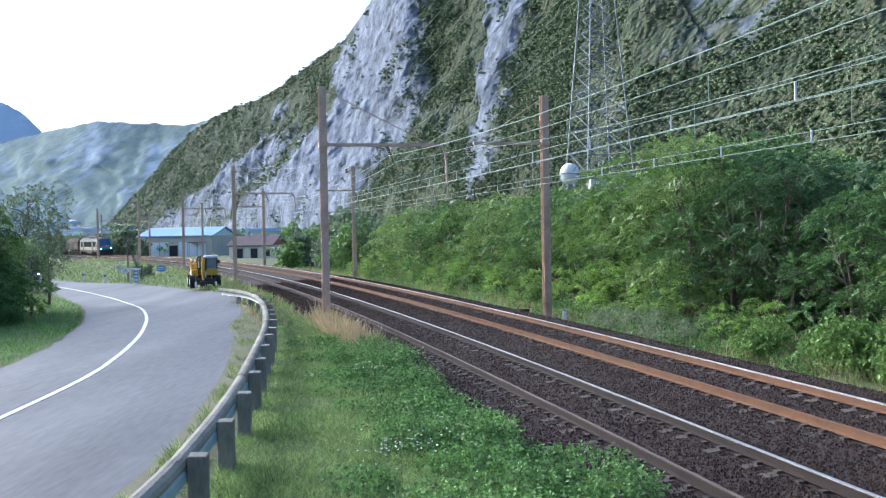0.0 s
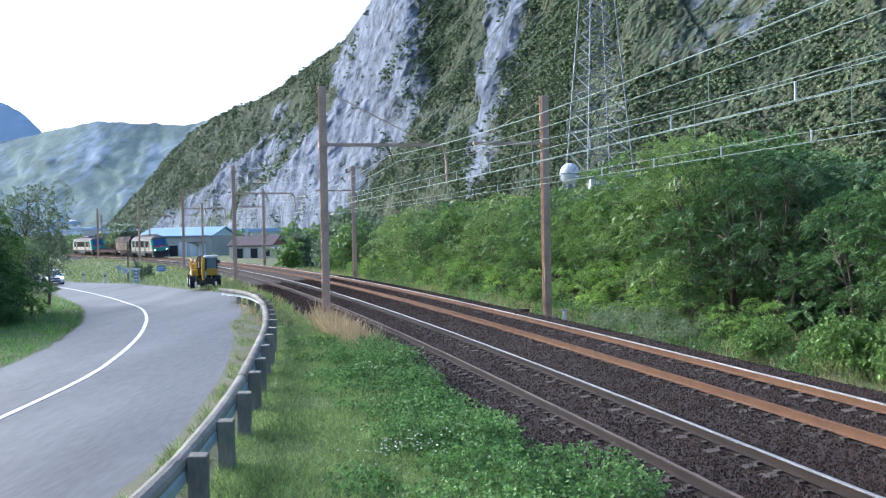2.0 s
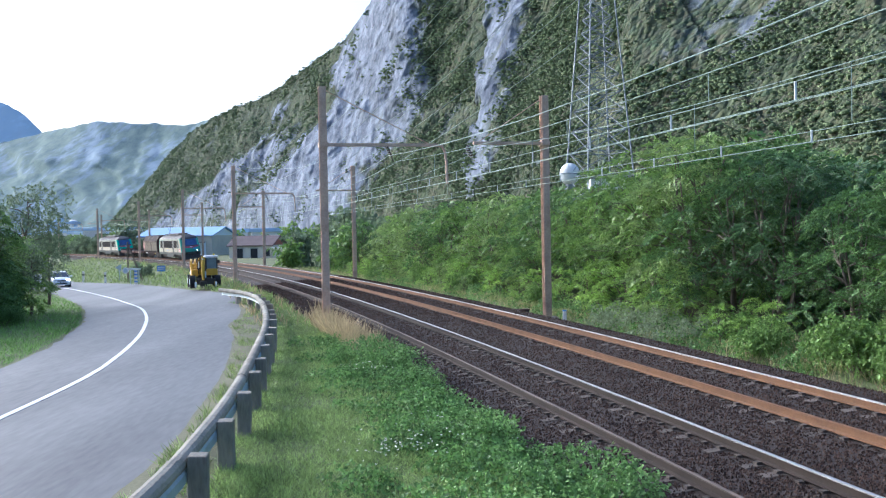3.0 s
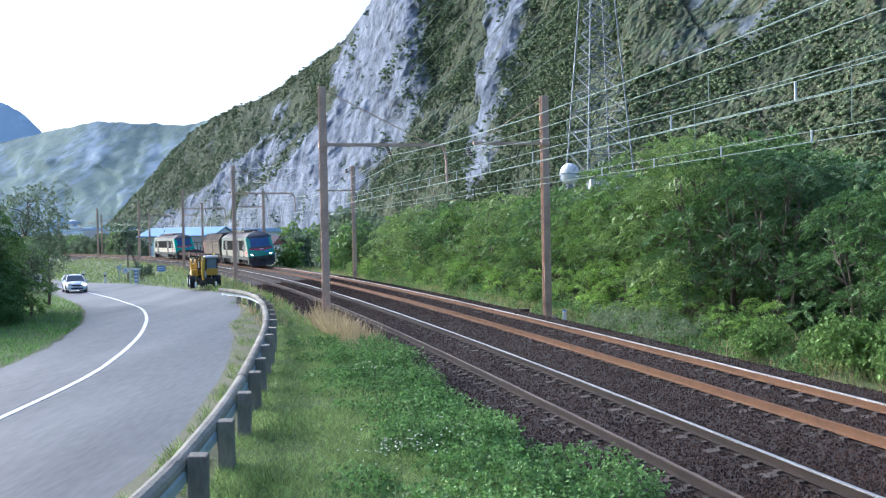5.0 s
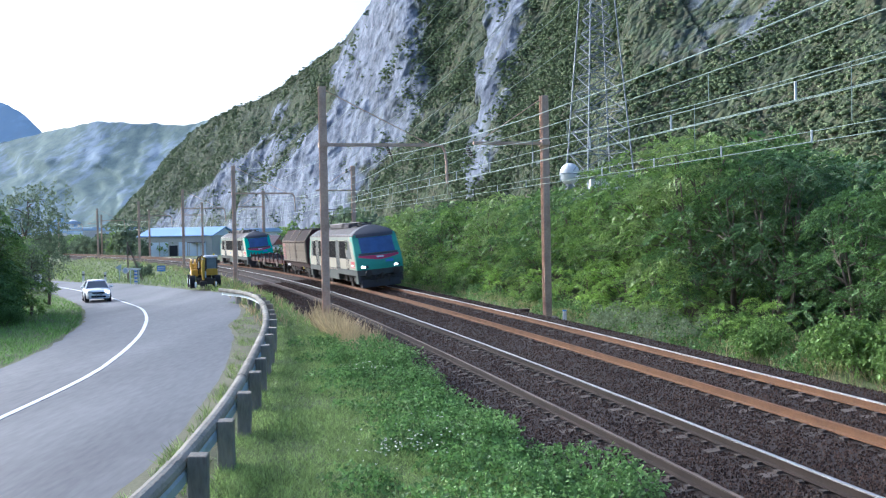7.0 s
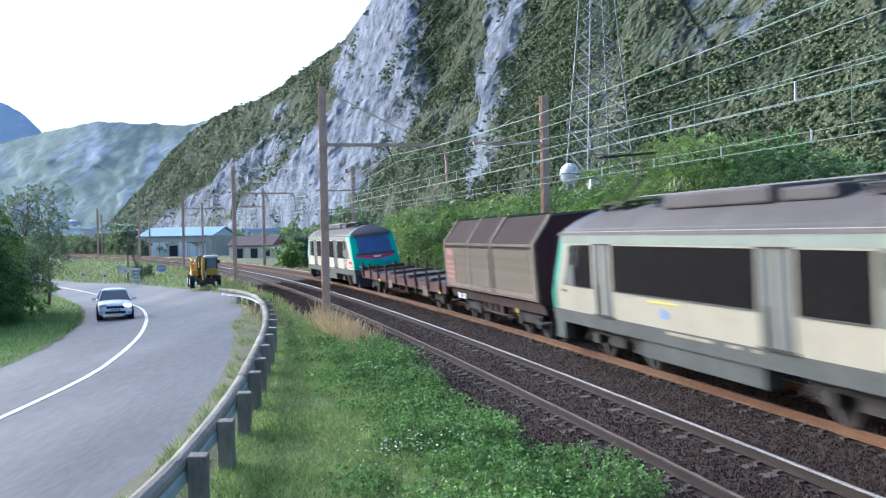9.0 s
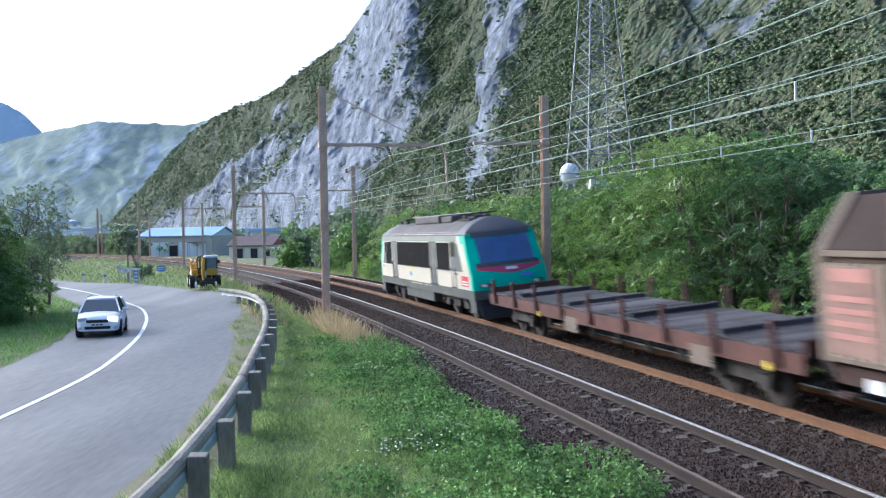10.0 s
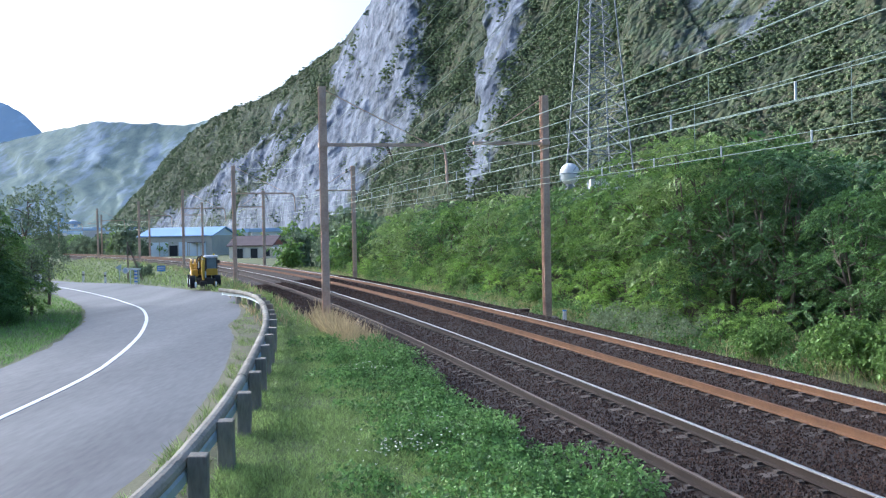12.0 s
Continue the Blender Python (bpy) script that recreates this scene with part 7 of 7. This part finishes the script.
LEAF_WEED = leaf_material("weed_leaf", (0.185, 0.305, 0.085), (0.078, 0.138, 0.042), 0.55)
PETAL = material("cream_petal", (0.85, 0.82, 0.7), 0.8, second=(0.7, 0.68, 0.56), scale=3, grain=12, bump=0)
LEAF_SILVER = leaf_material("silver_leaf", (0.27, 0.32, 0.18), (0.16, 0.2, 0.1), 0.3)
weed_mound()
trackside_weeds()


def far_woods():
    """Woods and hedges on the valley floor beyond the line, and scrub on the mountain."""
    protos = [make_tree("far_tree", 6.0, 2.6, 81 + k, 700, LEAF_C if k else LEAF_A, "dark green tree beyond the railway", length=0.85, width=0.32, low=0.05, stems=2) for k in range(3)]
    for p in protos:
        tagged(p, group="trees beyond the railway")
    rng = random.Random(12)
    spots = []
    for s in np.arange(96, 400, 5.0):
        for off in (9, 15, 22, 30):
            if 125 < s < 215:
                continue
            p = at(float(s) + rng.uniform(-2, 2), off + rng.uniform(-2, 2))
            spots.append((p[0], p[1], rng.uniform(0.45, 0.8)))
    for k in range(26):
        spots.append((-108 + k * 4.2 + rng.uniform(-2, 2), 262 + rng.uniform(-14, 14) - k * 0.6, rng.uniform(0.45, 0.8)))
    for k in range(16):
        spots.append((-32 + k * 2.2 + rng.uniform(-1, 1), 205 + rng.uniform(-14, 14), rng.uniform(0.7, 1.1)))
    for k in range(40):
        spots.append((-230 + k * 6.5 + rng.uniform(-3, 3), 380 + rng.uniform(-30, 60), rng.uniform(0.5, 0.85)))
    for x, y, sc in ((-69.5, 221, 1.25), (-73.5, 229, 0.95), (-14.5, 160, 1.2), (-11, 150, 1.1), (-17.5, 168, 1.1), (-33.6, 110, 0.26), (-32.6, 111, 0.2)):
        spots.append((x, y, sc))
    place_copies(protos, spots, 13)


far_woods()


def scrub():
    """Bushes on the flank of the mountain, set on its faces."""
    me = main_massif.data
    rng = np.random.RandomState(31)
    nf = len(me.polygons)
    fc, area = np.empty(nf * 3), np.empty(nf)
    me.polygons.foreach_get("center", fc)
    me.polygons.foreach_get("area", area)
    fc = fc.reshape(-1, 3)
    sl, rise = fc[:, 0] / fc[:, 1], (fc[:, 2] - 3.7) / fc[:, 1]
    rk = np.array([noise.fractal(Vector(c) / 38, 0.9, 2.0, 4) for c in fc])
    cover = np.clip(0.55 - 0.85 * bare_rock(sl, rise) + 1.3 * rk, 0.004, 1) * (0.35 + 0.65 * soft(sl, -0.08, 0.06))
    # crowns grow larger where the slope lies farther off, so they stand thinner there
    w = cover * area / (0.62 + fc[:, 1] / 1800) ** 2 * (fc[:, 2] > 4) * (sl < 0.47) * (rise < 0.26) * (fc[:, 1] < 2400)
    n = 66000
    pick = rng.choice(nf, n, p=w / w.sum())
    base = fc[pick] + rng.normal(scale=(1.6, 1.6, 0.8), size=(n, 3))
    # an uneven rounded clump: two rings and a top
    ring = [(math.cos(a), math.sin(a)) for a in np.linspace(0, math.tau, 6)[:5]]
    unit = np.array([(x * 0.9, y * 0.9, -0.7) for x, y in ring] + [(x * 1.05, y * 1.05, 0.3) for x, y in ring] + [(0, 0, 0.95)]) * np.array([1.15, 1.15, 0.72])
    tri = []
    for k in range(5):
        j = (k + 1) % 5
        tri += [(k, j, 5 + j), (k, 5 + j, 5 + k), (5 + k, 5 + j, 10)]
    tri = np.array(tri)
    r = (0.42 + 0.95 * rng.uniform(0, 1, (n, 1, 1)) ** 3) * (0.62 + base[:, 1] / 1800)[:, None, None]
    v = base[:, None, :] + unit[None] * r * rng.uniform(0.65, 1.3, (n, 11, 3)) * np.array([1.0, 1.0, 0.95])
    f = (np.arange(n) * 11)[:, None, None] + tri[None]
    tagged(mesh_object("mountain_scrub", v.reshape(-1, 3), f.reshape(-1, 3), SCRUB, smooth=True), "green scrub bushes on the mountain slope", "bushes", kind="stuff")


SCRUB = material("scrub_green", (0.148, 0.182, 0.092), 0.95, second=(0.08, 0.112, 0.06), scale=0.03, grain=1.6, bump=0.9, bump_dist=0.5, island=0.18, spec=0.05)
scrub()

# ---- sleepers and loose stones of the bed: last ----
def sleepers_and_stones():
    rng = random.Random(17)
    bm = bmesh.new()
    for sgn in (-1, 1):
        c = sgn * 0.78
        add_box(bm, (c, 0, -0.02), (0.84, 0.27, 0.12), bevel=0.02)
        for e in (-1, 1):
            add_box(bm, (sgn * G + e * 0.1, 0, 0.06), (0.1, 0.12, 0.05))
    me = bpy.data.meshes.new("sleeper")
    bm.to_mesh(me)
    bm.free()
    me.materials.append(SLEEPER_P)
    for off in (0.0, SPACING):
        s = 1.5
        n = 0
        while n < 145:
            p = at(s, off)
            ob = new("sleeper", me)
            ob.parent = bed
            ob.matrix_basis = Matrix.Translation((p[0], p[1], head_z(off) - 0.253 + rng.uniform(-0.02, 0.018))) @ Matrix.Rotation(-heading(s), 4, "Z") @ Matrix.Rotation(-math.atan(TILT), 4, "Y")
            s += 0.6
            n += 1
    # crushed stones
    r = np.random.RandomState(19)
    n = 160000
    s = 5 + 75 * r.uniform(0, 1, n) ** 2.0
    o = r.uniform(-2.9, 6.3, n)
    for q in (-G, G, SPACING - G, SPACING + G):
        o = np.where(np.abs(o - q) < 0.1, o + 0.2, o)
    prof_o = [-3.3, -2.0, -0.75, 0.75, 1.75, 2.75, 4.2, 5.4, 6.9]
    prof_z = [-0.75, head_z(-2.0) - 0.21, head_z(-0.75) - 0.215, head_z(0.75) - 0.215, head_z(1.75) - 0.19, head_z(2.75) - 0.215, head_z(4.2) - 0.215, head_z(5.4) - 0.2, -0.5]
    a = np.interp(s, _s, _a)
    c = np.stack([np.interp(s, _s, _cx) + o * np.cos(a), np.interp(s, _s, _cy) - o * np.sin(a), np.interp(o, prof_o, prof_z)], 1)
    unit = np.array([(1, 0, 0), (0, 1, 0), (-1, 0, 0), (0, -1, 0), (0, 0, 1)], float)
    tri = np.array([(0, 1, 4), (1, 2, 4), (2, 3, 4), (3, 0, 4)])
    size = r.uniform(0.017, 0.035, (n, 1, 1)) * (1 + np.clip(s - 30, 0, 60) / 60)[:, None, None]
    ang = r.uniform(0, 6.28, n)
    ca, sa = np.cos(ang), np.sin(ang)
    v = unit[None] * size * r.uniform(0.6, 1.4, (n, 5, 3))
    v = np.stack([v[:, :, 0] * ca[:, None] - v[:, :, 1] * sa[:, None], v[:, :, 0] * sa[:, None] + v[:, :, 1] * ca[:, None], v[:, :, 2]], 2) + c[:, None, :]
    v[:, :4, 2] -= 0.012
    f = (np.arange(n) * 5)[:, None, None] + tri[None]
    tagged(mesh_object("ballast_stones", v.reshape(-1, 3), f.reshape(-1, 3), STONE), "loose dark brown crushed ballast stones", "stones", kind="stuff")


SLEEPER_P = material("sleeper_block", (0.085, 0.068, 0.056), 0.92, second=(0.034, 0.027, 0.022), scale=3, grain=20, bump=0.4, pieces=0.25)
sleepers_and_stones()


def run(t):
    """Distance run by the train, from its place at 9.5 s; it still gathers speed at the start."""
    return SPEED * (t - 9.5) + 11.5 * (max(0.0, 5.0 - t) / 5.0) ** 1.3


def motions():
    """The train comes round the curve on the far track; the car follows the road."""
    times = [round(0.2 * k, 3) for k in range(61)]
    for ob, mid, half in TRAIN:
        walk(ob, [(t, rail_pose(mid - run(t), half)) for t in times])
    for ax, r, x in SPINNING:
        walk(ax, [(k / FPS, Matrix.Translation((x, 0, r)) @ Matrix.Rotation((run(k / FPS) + SPEED * 9.5) / r, 4, "Y")) for k in range(12 * FPS + 1)])
    walk(car, [(t, car_pose(t)) for t in times])
    for wh in car_wheels:
        base = Matrix.Translation(wh.location)
        walk(wh, [(k / 15, base @ Matrix.Rotation((car_dist(k / 15) + 40) / (0.31 * CAR_SIZE), 4, "Y")) for k in range(12 * 15 + 1)])


motions()
